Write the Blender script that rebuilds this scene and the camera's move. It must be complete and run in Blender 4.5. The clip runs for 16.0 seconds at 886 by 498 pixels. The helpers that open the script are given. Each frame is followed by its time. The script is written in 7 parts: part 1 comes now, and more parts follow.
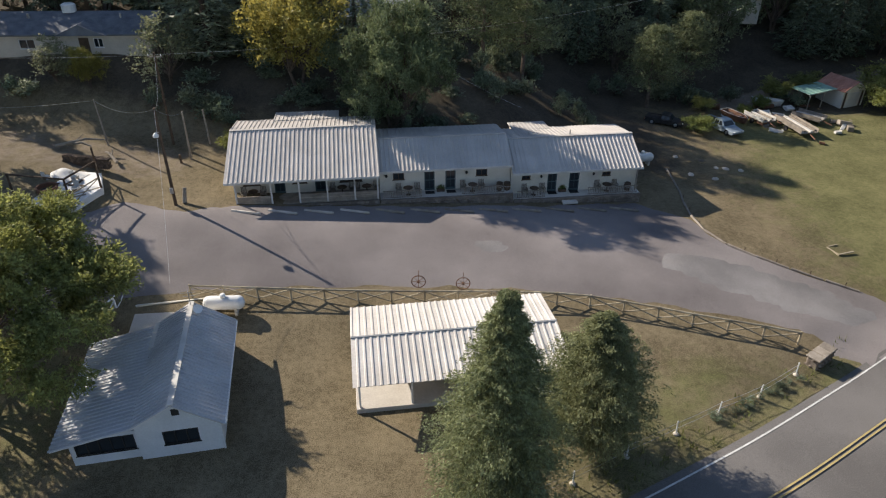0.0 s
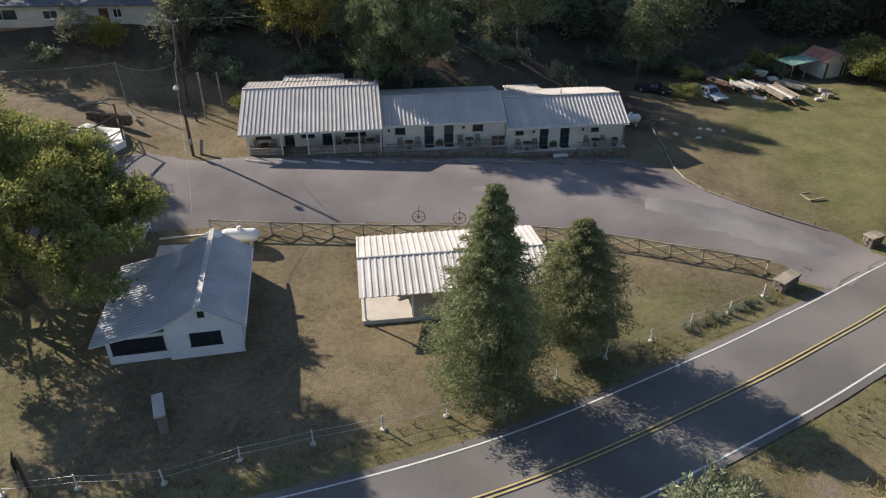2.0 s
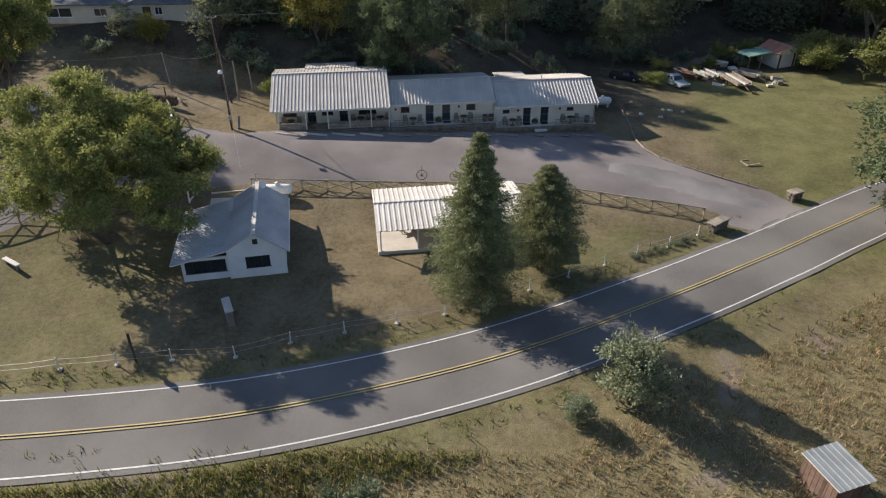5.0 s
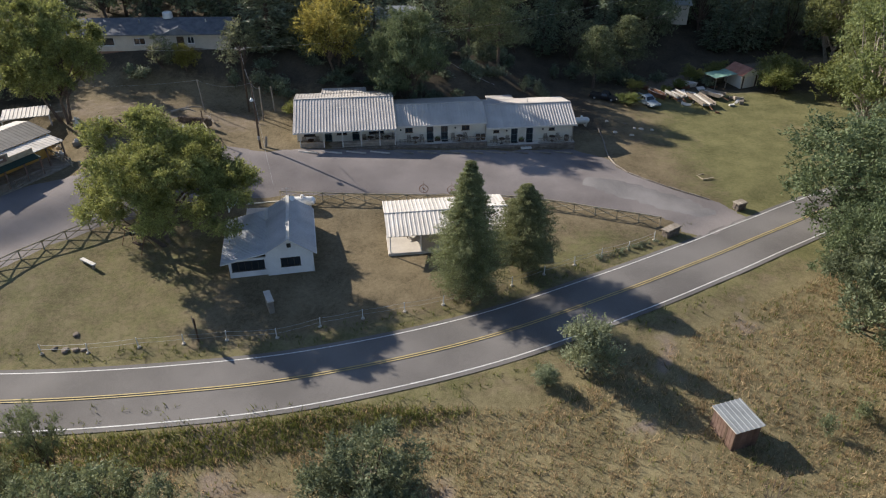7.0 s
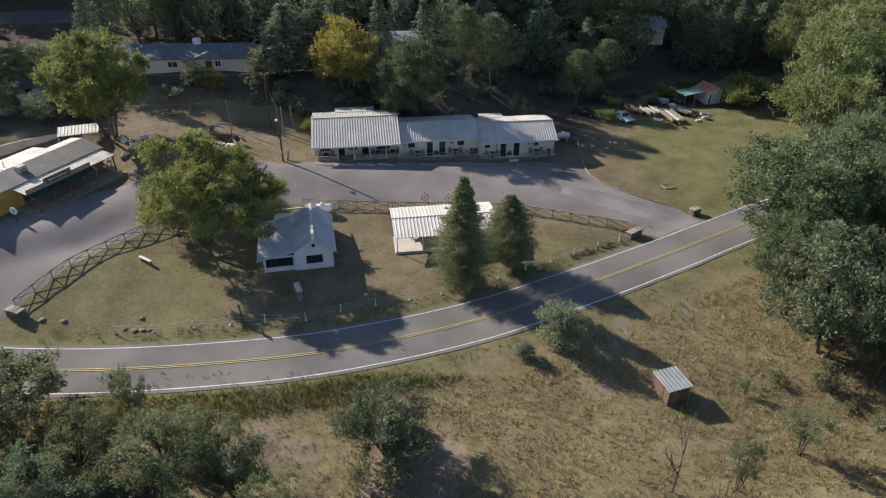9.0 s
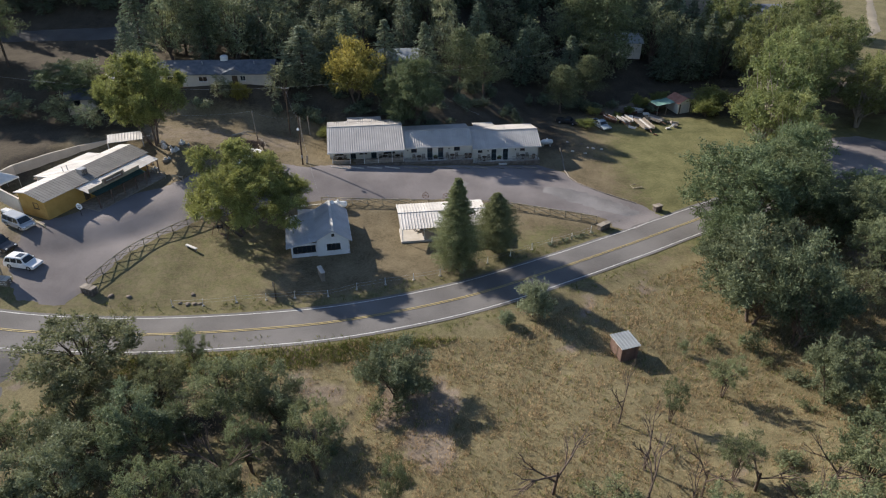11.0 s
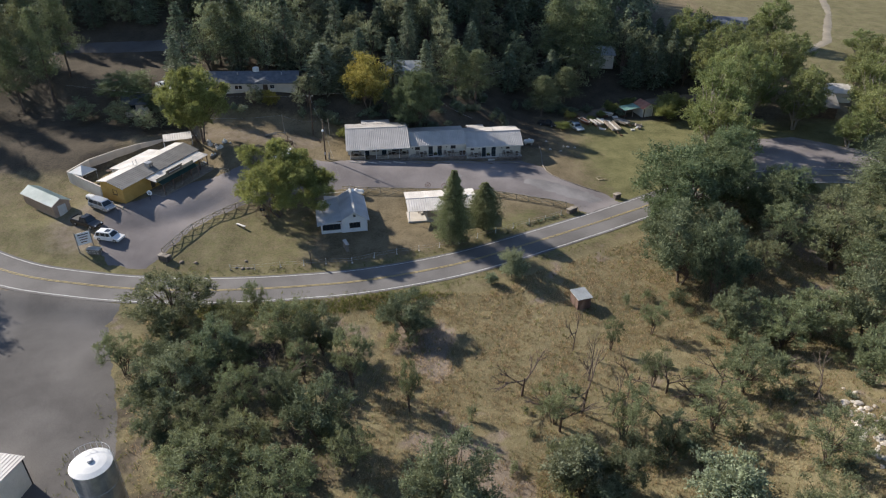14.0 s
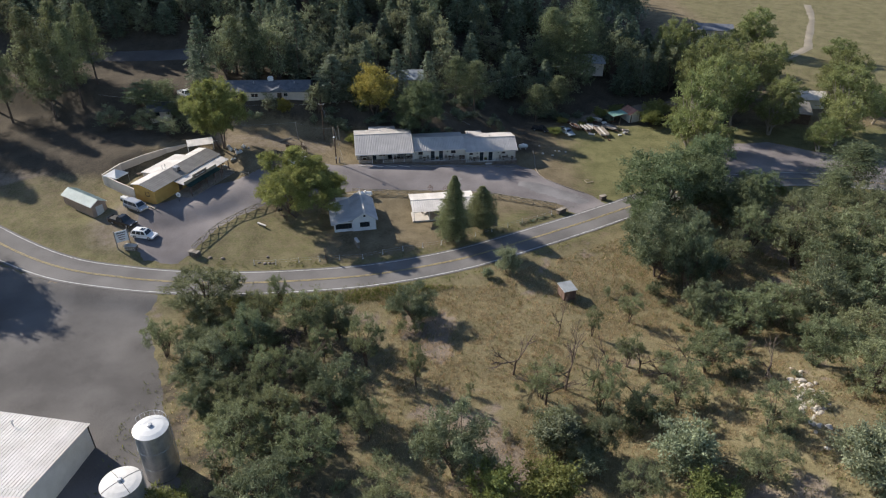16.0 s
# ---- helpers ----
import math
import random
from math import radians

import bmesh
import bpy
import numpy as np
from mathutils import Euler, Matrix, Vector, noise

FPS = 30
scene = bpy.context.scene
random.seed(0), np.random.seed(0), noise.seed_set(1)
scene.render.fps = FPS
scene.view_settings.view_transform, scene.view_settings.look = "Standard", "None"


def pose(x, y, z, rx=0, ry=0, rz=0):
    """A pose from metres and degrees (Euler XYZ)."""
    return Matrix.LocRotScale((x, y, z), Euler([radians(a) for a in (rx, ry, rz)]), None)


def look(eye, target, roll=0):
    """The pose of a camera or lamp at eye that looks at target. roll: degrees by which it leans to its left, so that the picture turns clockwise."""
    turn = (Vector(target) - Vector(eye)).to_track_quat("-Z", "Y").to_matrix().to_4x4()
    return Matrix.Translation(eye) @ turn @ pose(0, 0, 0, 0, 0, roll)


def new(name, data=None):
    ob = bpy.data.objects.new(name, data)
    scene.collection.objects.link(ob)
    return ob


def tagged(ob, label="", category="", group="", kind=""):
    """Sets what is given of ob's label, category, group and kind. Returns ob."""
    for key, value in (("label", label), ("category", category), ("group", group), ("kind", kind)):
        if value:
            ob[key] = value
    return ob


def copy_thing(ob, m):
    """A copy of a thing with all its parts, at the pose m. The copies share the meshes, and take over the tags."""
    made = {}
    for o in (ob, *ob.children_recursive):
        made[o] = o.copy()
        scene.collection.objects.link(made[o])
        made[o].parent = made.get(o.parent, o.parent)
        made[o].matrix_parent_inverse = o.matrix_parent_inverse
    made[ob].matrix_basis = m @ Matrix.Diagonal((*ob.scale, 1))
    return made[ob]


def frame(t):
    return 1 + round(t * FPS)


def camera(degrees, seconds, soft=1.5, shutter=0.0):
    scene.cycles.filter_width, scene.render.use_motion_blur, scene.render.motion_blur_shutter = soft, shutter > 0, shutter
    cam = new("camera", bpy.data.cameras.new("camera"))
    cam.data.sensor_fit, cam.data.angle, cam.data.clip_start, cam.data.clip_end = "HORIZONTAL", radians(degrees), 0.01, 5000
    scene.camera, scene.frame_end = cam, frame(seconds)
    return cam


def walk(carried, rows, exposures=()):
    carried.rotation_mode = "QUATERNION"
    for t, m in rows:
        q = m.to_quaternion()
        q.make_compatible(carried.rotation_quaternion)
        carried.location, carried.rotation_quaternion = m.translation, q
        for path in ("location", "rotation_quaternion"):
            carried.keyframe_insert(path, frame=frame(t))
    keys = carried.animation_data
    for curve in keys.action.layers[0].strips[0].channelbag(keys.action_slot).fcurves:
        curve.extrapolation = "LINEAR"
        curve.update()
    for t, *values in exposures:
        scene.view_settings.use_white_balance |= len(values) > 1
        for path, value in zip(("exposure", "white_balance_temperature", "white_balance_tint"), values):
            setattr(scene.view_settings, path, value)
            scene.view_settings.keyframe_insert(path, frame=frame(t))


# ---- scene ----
cam = camera(67.19, 16.0, soft=1.15)
PATH = [
    (0, (-1.970, 7.472, 29.402), (-2.149, 16.036, 24.243), 0.19),
    (0.5, (-1.847, 6.164, 29.243), (-2.038, 14.733, 24.093), 0.14),
    (1, (-1.741, 4.765, 28.869), (-1.940, 13.337, 23.723), 0.06),
    (1.5, (-1.627, 3.099, 28.181), (-1.834, 11.669, 23.032), 0.00),
    (2, (-1.510, 1.305, 27.399), (-1.722, 9.872, 22.244), -0.03),
    (2.5, (-1.460, -0.483, 27.023), (-1.674, 8.084, 21.870), -0.05),
    (3, (-1.371, -2.503, 26.748), (-1.582, 6.062, 21.592), -0.07),
    (3.5, (-1.315, -4.562, 26.886), (-1.519, 4.004, 21.730), -0.08),
    (4, (-1.327, -6.731, 27.457), (-1.523, 1.838, 22.307), -0.07),
    (6.5, (-1.129, -18.824, 34.436), (-1.291, -10.264, 29.269), -0.01),
    (7, (-1.088, -21.496, 36.146), (-1.245, -12.935, 30.981), 0.05),
    (7.5, (-1.049, -24.204, 37.872), (-1.197, -15.642, 32.708), 0.09),
    (8, (-1.021, -27.025, 39.593), (-1.160, -18.462, 34.430), 0.13),
    (8.5, (-0.988, -29.938, 41.273), (-1.116, -21.376, 36.109), 0.16),
    (9, (-0.957, -32.908, 42.930), (-1.078, -24.346, 37.766), 0.19),
    (11.5, (-0.665, -50.637, 50.950), (-0.756, -42.061, 45.806), 0.32),
    (12, (-0.739, -54.371, 52.495), (-0.816, -45.798, 47.348), 0.37),
    (12.5, (-0.807, -58.104, 54.075), (-0.870, -49.532, 48.925), 0.43),
    (13, (-0.870, -61.878, 55.672), (-0.923, -53.310, 50.517), 0.49),
    (13.5, (-0.897, -65.622, 57.267), (-0.939, -57.060, 52.100), 0.54),
    (14, (-0.972, -69.193, 58.888), (-1.009, -60.642, 53.703), 0.60),
    (14.5, (-1.060, -72.466, 60.522), (-1.092, -63.930, 55.312), 0.65),
    (15, (-1.181, -75.262, 62.291), (-1.206, -66.740, 57.059), 0.68),
    (15.5, (-1.314, -77.633, 64.099), (-1.334, -69.123, 58.848), 0.73),
    (16, (-1.472, -79.702, 66.004), (-1.486, -71.199, 60.740), 0.77),
]
walk(cam, [(t, look(eye, target, roll)) for t, eye, target, roll in PATH], [(0, 0.81, 6820, 12), (4, 0.80, 6800, 12), (9, 0.78, 6560, 12), (16, 0.80, 6430, 12)])

# ---- light ----
SUN_FROM = Vector((-0.843 * math.cos(radians(30)), 0.538 * math.cos(radians(30)), math.sin(radians(30))))
world = bpy.data.worlds.new("sky")
scene.world = world
world.use_nodes = True
wn = world.node_tree.nodes
sky = wn.new("ShaderNodeTexSky")
sky.sky_type, sky.sun_disc = "NISHITA", False
sky.sun_elevation, sky.sun_rotation = radians(30), math.atan2(SUN_FROM.x, SUN_FROM.y)
sky.altitude, sky.air_density, sky.dust_density = 2000, 1.0, 1.0
wn["Background"].inputs[1].default_value = 0.093
world.node_tree.links.new(sky.outputs[0], wn["Background"].inputs[0])
sun = new("sun", bpy.data.lights.new("sun", "SUN"))
sun.data.energy, sun.data.angle, sun.data.color = 4.2, radians(0.53), (1.0, 0.93, 0.82)
sun.matrix_world = look(SUN_FROM * 100, (0, 0, 0))


# ---- materials ----
def mat(name, dark, light, scale=4.0, rough=0.8, metal=0.0, bump=0.0, fine=12.0, vary=0.12, spec=0.3, stretch=(1, 1, 1), local=False, span=(0.36, 0.64)):
    """A surface with grain at two scales, stains and a shift from piece to piece."""
    m = bpy.data.materials.new(name)
    m.use_nodes = True
    n, link = m.node_tree.nodes, m.node_tree.links.new
    b = n["Principled BSDF"]
    b.inputs["Roughness"].default_value, b.inputs["Metallic"].default_value = rough, metal
    b.inputs["Specular IOR Level"].default_value = spec
    tc, mp = n.new("ShaderNodeTexCoord"), n.new("ShaderNodeMapping")
    geo = n.new("ShaderNodeNewGeometry")
    link(tc.outputs["Object"] if local else geo.outputs["Position"], mp.inputs[0])
    mp.inputs["Scale"].default_value = stretch
    coarse, grain = n.new("ShaderNodeTexNoise"), n.new("ShaderNodeTexNoise")
    coarse.inputs["Scale"].default_value, coarse.inputs["Detail"].default_value = scale, 5
    grain.inputs["Scale"].default_value, grain.inputs["Detail"].default_value = scale * fine, 4
    link(mp.outputs[0], coarse.inputs["Vector"])
    link(mp.outputs[0], grain.inputs["Vector"])
    both = n.new("ShaderNodeMix")
    both.inputs[0].default_value = 0.4
    link(coarse.outputs[0], both.inputs[2])
    link(grain.outputs[0], both.inputs[3])
    ramp = n.new("ShaderNodeValToRGB")
    ramp.color_ramp.elements[0].position, ramp.color_ramp.elements[1].position = span
    ramp.color_ramp.elements[0].color, ramp.color_ramp.elements[1].color = (*dark, 1), (*light, 1)
    link(both.outputs[0], ramp.inputs[0])
    info, shift, hue = n.new("ShaderNodeObjectInfo"), n.new("ShaderNodeMapRange"), n.new("ShaderNodeHueSaturation")
    shift.inputs[3].default_value, shift.inputs[4].default_value = 1 - vary, 1 + vary
    link(info.outputs["Random"], shift.inputs[0])
    link(shift.outputs[0], hue.inputs["Value"])
    link(ramp.outputs[0], hue.inputs["Color"])
    link(hue.outputs[0], b.inputs["Base Color"])
    if bump:
        bp = n.new("ShaderNodeBump")
        bp.inputs["Strength"].default_value, bp.inputs["Distance"].default_value = bump, 0.05
        link(grain.outputs[0], bp.inputs["Height"])
        link(bp.outputs[0], b.inputs["Normal"])
    return m


def leafy(name, dark, light, through_light=0.35, patch=0.35, vary=0.18):
    """Leaves: they let some light through, and shift in colour from clump to clump and tree to tree."""
    m = mat(name, dark, light, scale=patch, rough=0.6, fine=9.0, vary=vary, spec=0.2)
    n, link = m.node_tree.nodes, m.node_tree.links.new
    b, out = n["Principled BSDF"], n["Material Output"]
    island, hue = n.new("ShaderNodeNewGeometry"), n.new("ShaderNodeHueSaturation")
    span = n.new("ShaderNodeMapRange")
    span.inputs[3].default_value, span.inputs[4].default_value = 0.68, 1.34
    link(island.outputs["Random Per Island"], span.inputs[0])
    link(span.outputs[0], hue.inputs["Value"])
    was = b.inputs["Base Color"].links[0].from_socket
    link(was, hue.inputs["Color"])
    info, turn, part_of, tint = n.new("ShaderNodeObjectInfo"), n.new("ShaderNodeMath"), n.new("ShaderNodeMath"), n.new("ShaderNodeMapRange")
    turn.operation, part_of.operation = "MULTIPLY", "FRACT"
    turn.inputs[1].default_value = 7.3
    link(info.outputs["Random"], turn.inputs[0])
    link(turn.outputs[0], part_of.inputs[0])
    tint.inputs[3].default_value, tint.inputs[4].default_value = 0.48, 0.512
    link(part_of.outputs[0], tint.inputs[0])
    link(tint.outputs[0], hue.inputs["Hue"])
    link(hue.outputs[0], b.inputs["Base Color"])
    tr, mix = n.new("ShaderNodeBsdfTranslucent"), n.new("ShaderNodeMixShader")
    warm = n.new("ShaderNodeHueSaturation")
    warm.inputs["Hue"].default_value, warm.inputs["Saturation"].default_value, warm.inputs["Value"].default_value = 0.48, 1.1, 1.3
    link(hue.outputs[0], warm.inputs["Color"])
    link(warm.outputs[0], tr.inputs[0])
    mix.inputs[0].default_value = through_light
    link(b.outputs[0], mix.inputs[1])
    link(tr.outputs[0], mix.inputs[2])
    link(mix.outputs[0], out.inputs[0])
    return m


def glassy(name, colour=(0.02, 0.025, 0.03)):
    m = mat(name, colour, tuple(c * 1.6 for c in colour), 1.5, rough=0.08, spec=0.6)
    return m


ROOF = mat("galvanised_roof", (0.42, 0.395, 0.37), (0.54, 0.51, 0.48), 0.5, rough=0.6, metal=0.0, fine=20, vary=0.05, spec=0.35)
ROOF_WHITE = mat("white_roof", (0.55, 0.51, 0.46), (0.72, 0.68, 0.63), 0.45, rough=0.6, fine=14, vary=0.07, spec=0.35)
ROOF_HOUSE = mat("blue_grey_roof", (0.40, 0.40, 0.41), (0.54, 0.54, 0.55), 0.5, rough=0.6, fine=16, vary=0.05, spec=0.3)
ROOF_GREEN = mat("green_roof", (0.20, 0.36, 0.30), (0.33, 0.50, 0.42), 0.8, rough=0.45, metal=0.1, vary=0.06)
ROOF_TAN = mat("tan_grey_roof", (0.18, 0.17, 0.155), (0.25, 0.236, 0.215), 0.6, rough=0.7, vary=0.04)
ROOF_PALE_GREEN = mat("pale_green_roof", (0.30, 0.37, 0.34), (0.42, 0.49, 0.455), 0.6, rough=0.55, vary=0.05)
ROOF_STEEL = mat("dull_steel_roof", (0.20, 0.215, 0.225), (0.29, 0.31, 0.32), 0.8, rough=0.5, vary=0.04)
ROOF_RED = mat("red_roof", (0.36, 0.15, 0.10), (0.50, 0.25, 0.18), 0.9, rough=0.5, metal=0.1)
ROOF_DARK = mat("dark_shingle", (0.10, 0.11, 0.13), (0.19, 0.20, 0.22), 1.2, rough=0.85, bump=0.4)
ROOF_GREY = mat("grey_shingle", (0.27, 0.29, 0.30), (0.38, 0.40, 0.41), 0.7, rough=0.8, bump=0.3)
WALL_CREAM = mat("cream_paint", (0.62, 0.58, 0.49), (0.74, 0.70, 0.61), 0.7, rough=0.85, bump=0.15)
WALL_WHITE = mat("white_paint", (0.68, 0.68, 0.67), (0.80, 0.80, 0.79), 0.8, rough=0.8, bump=0.1)
WALL_YELLOW = mat("ochre_stucco", (0.44, 0.26, 0.07), (0.56, 0.35, 0.11), 0.8, rough=0.9, bump=0.3)
WALL_TAN = mat("tan_metal", (0.30, 0.215, 0.16), (0.40, 0.295, 0.22), 0.8, rough=0.6)
WALL_ADOBE = mat("pale_stucco", (0.50, 0.45, 0.38), (0.64, 0.58, 0.50), 0.6, rough=0.92, bump=0.3)
WALL_BRICK = mat("brown_skirting", (0.20, 0.11, 0.08), (0.30, 0.18, 0.13), 2.0, rough=0.9, bump=0.3)
STONE = mat("fieldstone", (0.13, 0.105, 0.085), (0.27, 0.225, 0.185), 1.4, rough=0.92, bump=0.8, vary=0.2)
ROCK_PALE = mat("pale_rock", (0.42, 0.37, 0.31), (0.64, 0.59, 0.52), 1.2, rough=0.92, bump=0.7, vary=0.18)
CONCRETE = mat("concrete", (0.50, 0.46, 0.41), (0.64, 0.60, 0.54), 0.8, rough=0.9, bump=0.2)
WOOD_GREY = mat("weathered_wood", (0.19, 0.16, 0.13), (0.34, 0.30, 0.25), 2.0, rough=0.88, bump=0.3, vary=0.2)
WOOD_FENCE = mat("fence_timber", (0.28, 0.23, 0.16), (0.46, 0.40, 0.29), 2.0, rough=0.88, bump=0.3, vary=0.2)
WOOD_DARK = mat("dark_timber", (0.06, 0.04, 0.03), (0.13, 0.09, 0.06), 2.0, rough=0.85, bump=0.3, vary=0.2)
WOOD_RED = mat("red_brown_boards", (0.13, 0.082, 0.064), (0.215, 0.145, 0.115), 2.0, rough=0.85, bump=0.3, vary=0.15)
BARK = mat("bark", (0.07, 0.05, 0.04), (0.17, 0.13, 0.10), 3.0, rough=0.95, bump=0.8, vary=0.2)
BARK_PALE = mat("pale_bark", (0.22, 0.19, 0.15), (0.38, 0.33, 0.27), 3.0, rough=0.95, bump=0.6, vary=0.2)
WHITE_METAL = mat("white_enamel", (0.66, 0.66, 0.64), (0.80, 0.80, 0.78), 1.0, rough=0.35, spec=0.5)
STEEL = mat("galvanised_steel", (0.36, 0.37, 0.38), (0.52, 0.53, 0.54), 1.5, rough=0.38, metal=0.7)
DARK_METAL = mat("dark_iron", (0.03, 0.03, 0.03), (0.07, 0.065, 0.06), 3.0, rough=0.6, metal=0.4)
RUST = mat("rusted_steel", (0.12, 0.06, 0.04), (0.26, 0.14, 0.09), 2.5, rough=0.85, metal=0.2)
TEAL = mat("dark_teal_paint", (0.03, 0.06, 0.07), (0.06, 0.10, 0.11), 2.0, rough=0.5)
GLASS = glassy("window_glass")
TRIM = mat("pale_trim", (0.56, 0.54, 0.50), (0.68, 0.66, 0.62), 1.5, rough=0.7)
PAINT_SILVER = mat("silver_car_paint", (0.50, 0.51, 0.52), (0.60, 0.61, 0.62), 0.8, rough=0.25, metal=0.5, vary=0.02, spec=0.6)
PAINT_WHITE = mat("white_car_paint", (0.74, 0.74, 0.73), (0.82, 0.82, 0.81), 0.8, rough=0.22, vary=0.02, spec=0.6)
PAINT_BLACK = mat("black_car_paint", (0.012, 0.013, 0.015), (0.025, 0.027, 0.03), 0.8, rough=0.2, vary=0.02, spec=0.6)
PAINT_BLUE = mat("faded_blue_paint", (0.20, 0.26, 0.32), (0.34, 0.40, 0.44), 1.0, rough=0.5)
RUBBER = mat("tyre_rubber", (0.015, 0.015, 0.015), (0.03, 0.03, 0.03), 4.0, rough=0.85)
TARP = mat("pale_tarp", (0.50, 0.48, 0.44), (0.68, 0.66, 0.62), 1.0, rough=0.8, vary=0.15)
LINE_WHITE = mat("white_road_paint", (0.50, 0.50, 0.48), (0.72, 0.72, 0.70), 1.5, rough=0.7, vary=0.02)
LINE_YELLOW = mat("yellow_road_paint", (0.40, 0.31, 0.13), (0.55, 0.44, 0.20), 1.5, rough=0.7, vary=0.02)
DIRT = mat("pale_dirt", (0.19, 0.165, 0.125), (0.31, 0.27, 0.205), 0.12, rough=0.95, bump=0.3, fine=60, vary=0.0)
ASPHALT = mat("asphalt", (0.118, 0.111, 0.106), (0.196, 0.185, 0.176), 0.12, rough=0.9, bump=0.25, fine=150, vary=0.0, span=(0.40, 0.60))
ASPHALT_WORN = mat("worn_asphalt", (0.074, 0.069, 0.066), (0.156, 0.146, 0.139), 0.09, rough=0.92, bump=0.25, fine=140, vary=0.0, span=(0.40, 0.60))
GRAVEL = mat("gravel", (0.135, 0.120, 0.118), (0.275, 0.248, 0.240), 0.10, rough=0.95, bump=0.5, fine=170, vary=0.0, span=(0.39, 0.61))
GRAVEL_PALE = mat("pale_gravel", (0.160, 0.152, 0.150), (0.305, 0.288, 0.280), 0.16, rough=0.95, bump=0.5, fine=110, vary=0.0, span=(0.41, 0.60))
FABRIC_WHITE = mat("white_canvas", (0.60, 0.59, 0.56), (0.74, 0.73, 0.70), 1.0, rough=0.85)
GREEN_AWNING = mat("dark_green_awning", (0.012, 0.032, 0.025), (0.025, 0.055, 0.042), 1.0, rough=0.7)

LEAF_WILLOW = leafy("willow_leaves", (0.132, 0.158, 0.056), (0.285, 0.32, 0.125), 0.4)
LEAF_COTTON = leafy("cottonwood_leaves", (0.125, 0.150, 0.062), (0.268, 0.300, 0.132), 0.4)
LEAF_ELM = leafy("elm_leaves", (0.095, 0.124, 0.064), (0.205, 0.252, 0.134), 0.3)
LEAF_OAK = leafy("scrub_oak_leaves", (0.116, 0.137, 0.072), (0.252, 0.282, 0.154), 0.3)
LEAF_JUNIPER = leafy("juniper_sprays", (0.094, 0.116, 0.068), (0.218, 0.252, 0.146), 0.25)
LEAF_SAGE = leafy("grey_green_leaves", (0.150, 0.176, 0.108), (0.300, 0.335, 0.215), 0.3)
LEAF_BRIGHT = leafy("fresh_green_leaves", (0.115, 0.14, 0.045), (0.235, 0.265, 0.1), 0.38)
LEAF_YELLOW = leafy("autumn_leaves", (0.185, 0.178, 0.046), (0.360, 0.340, 0.105), 0.4)
LEAF_SPRUCE = leafy("spruce_needles", (0.112, 0.136, 0.068), (0.275, 0.305, 0.160), 0.3, 0.6, 0.03)
LEAF_PINE = leafy("pine_needles", (0.088, 0.108, 0.056), (0.2, 0.228, 0.12), 0.25)
LEAF_FIR = leafy("fir_needles", (0.09, 0.115, 0.078), (0.205, 0.245, 0.16), 0.22)
LEAF_WOOD = leafy("woodland_leaves", (0.125, 0.145, 0.088), (0.27, 0.295, 0.175), 0.3)
GRASS_DRY = leafy("dry_grass", (0.27, 0.232, 0.122), (0.44, 0.378, 0.215), 0.4, 0.25)
GRASS_GREEN = leafy("green_grass", (0.08, 0.10, 0.03), (0.18, 0.20, 0.07), 0.3, 0.25)


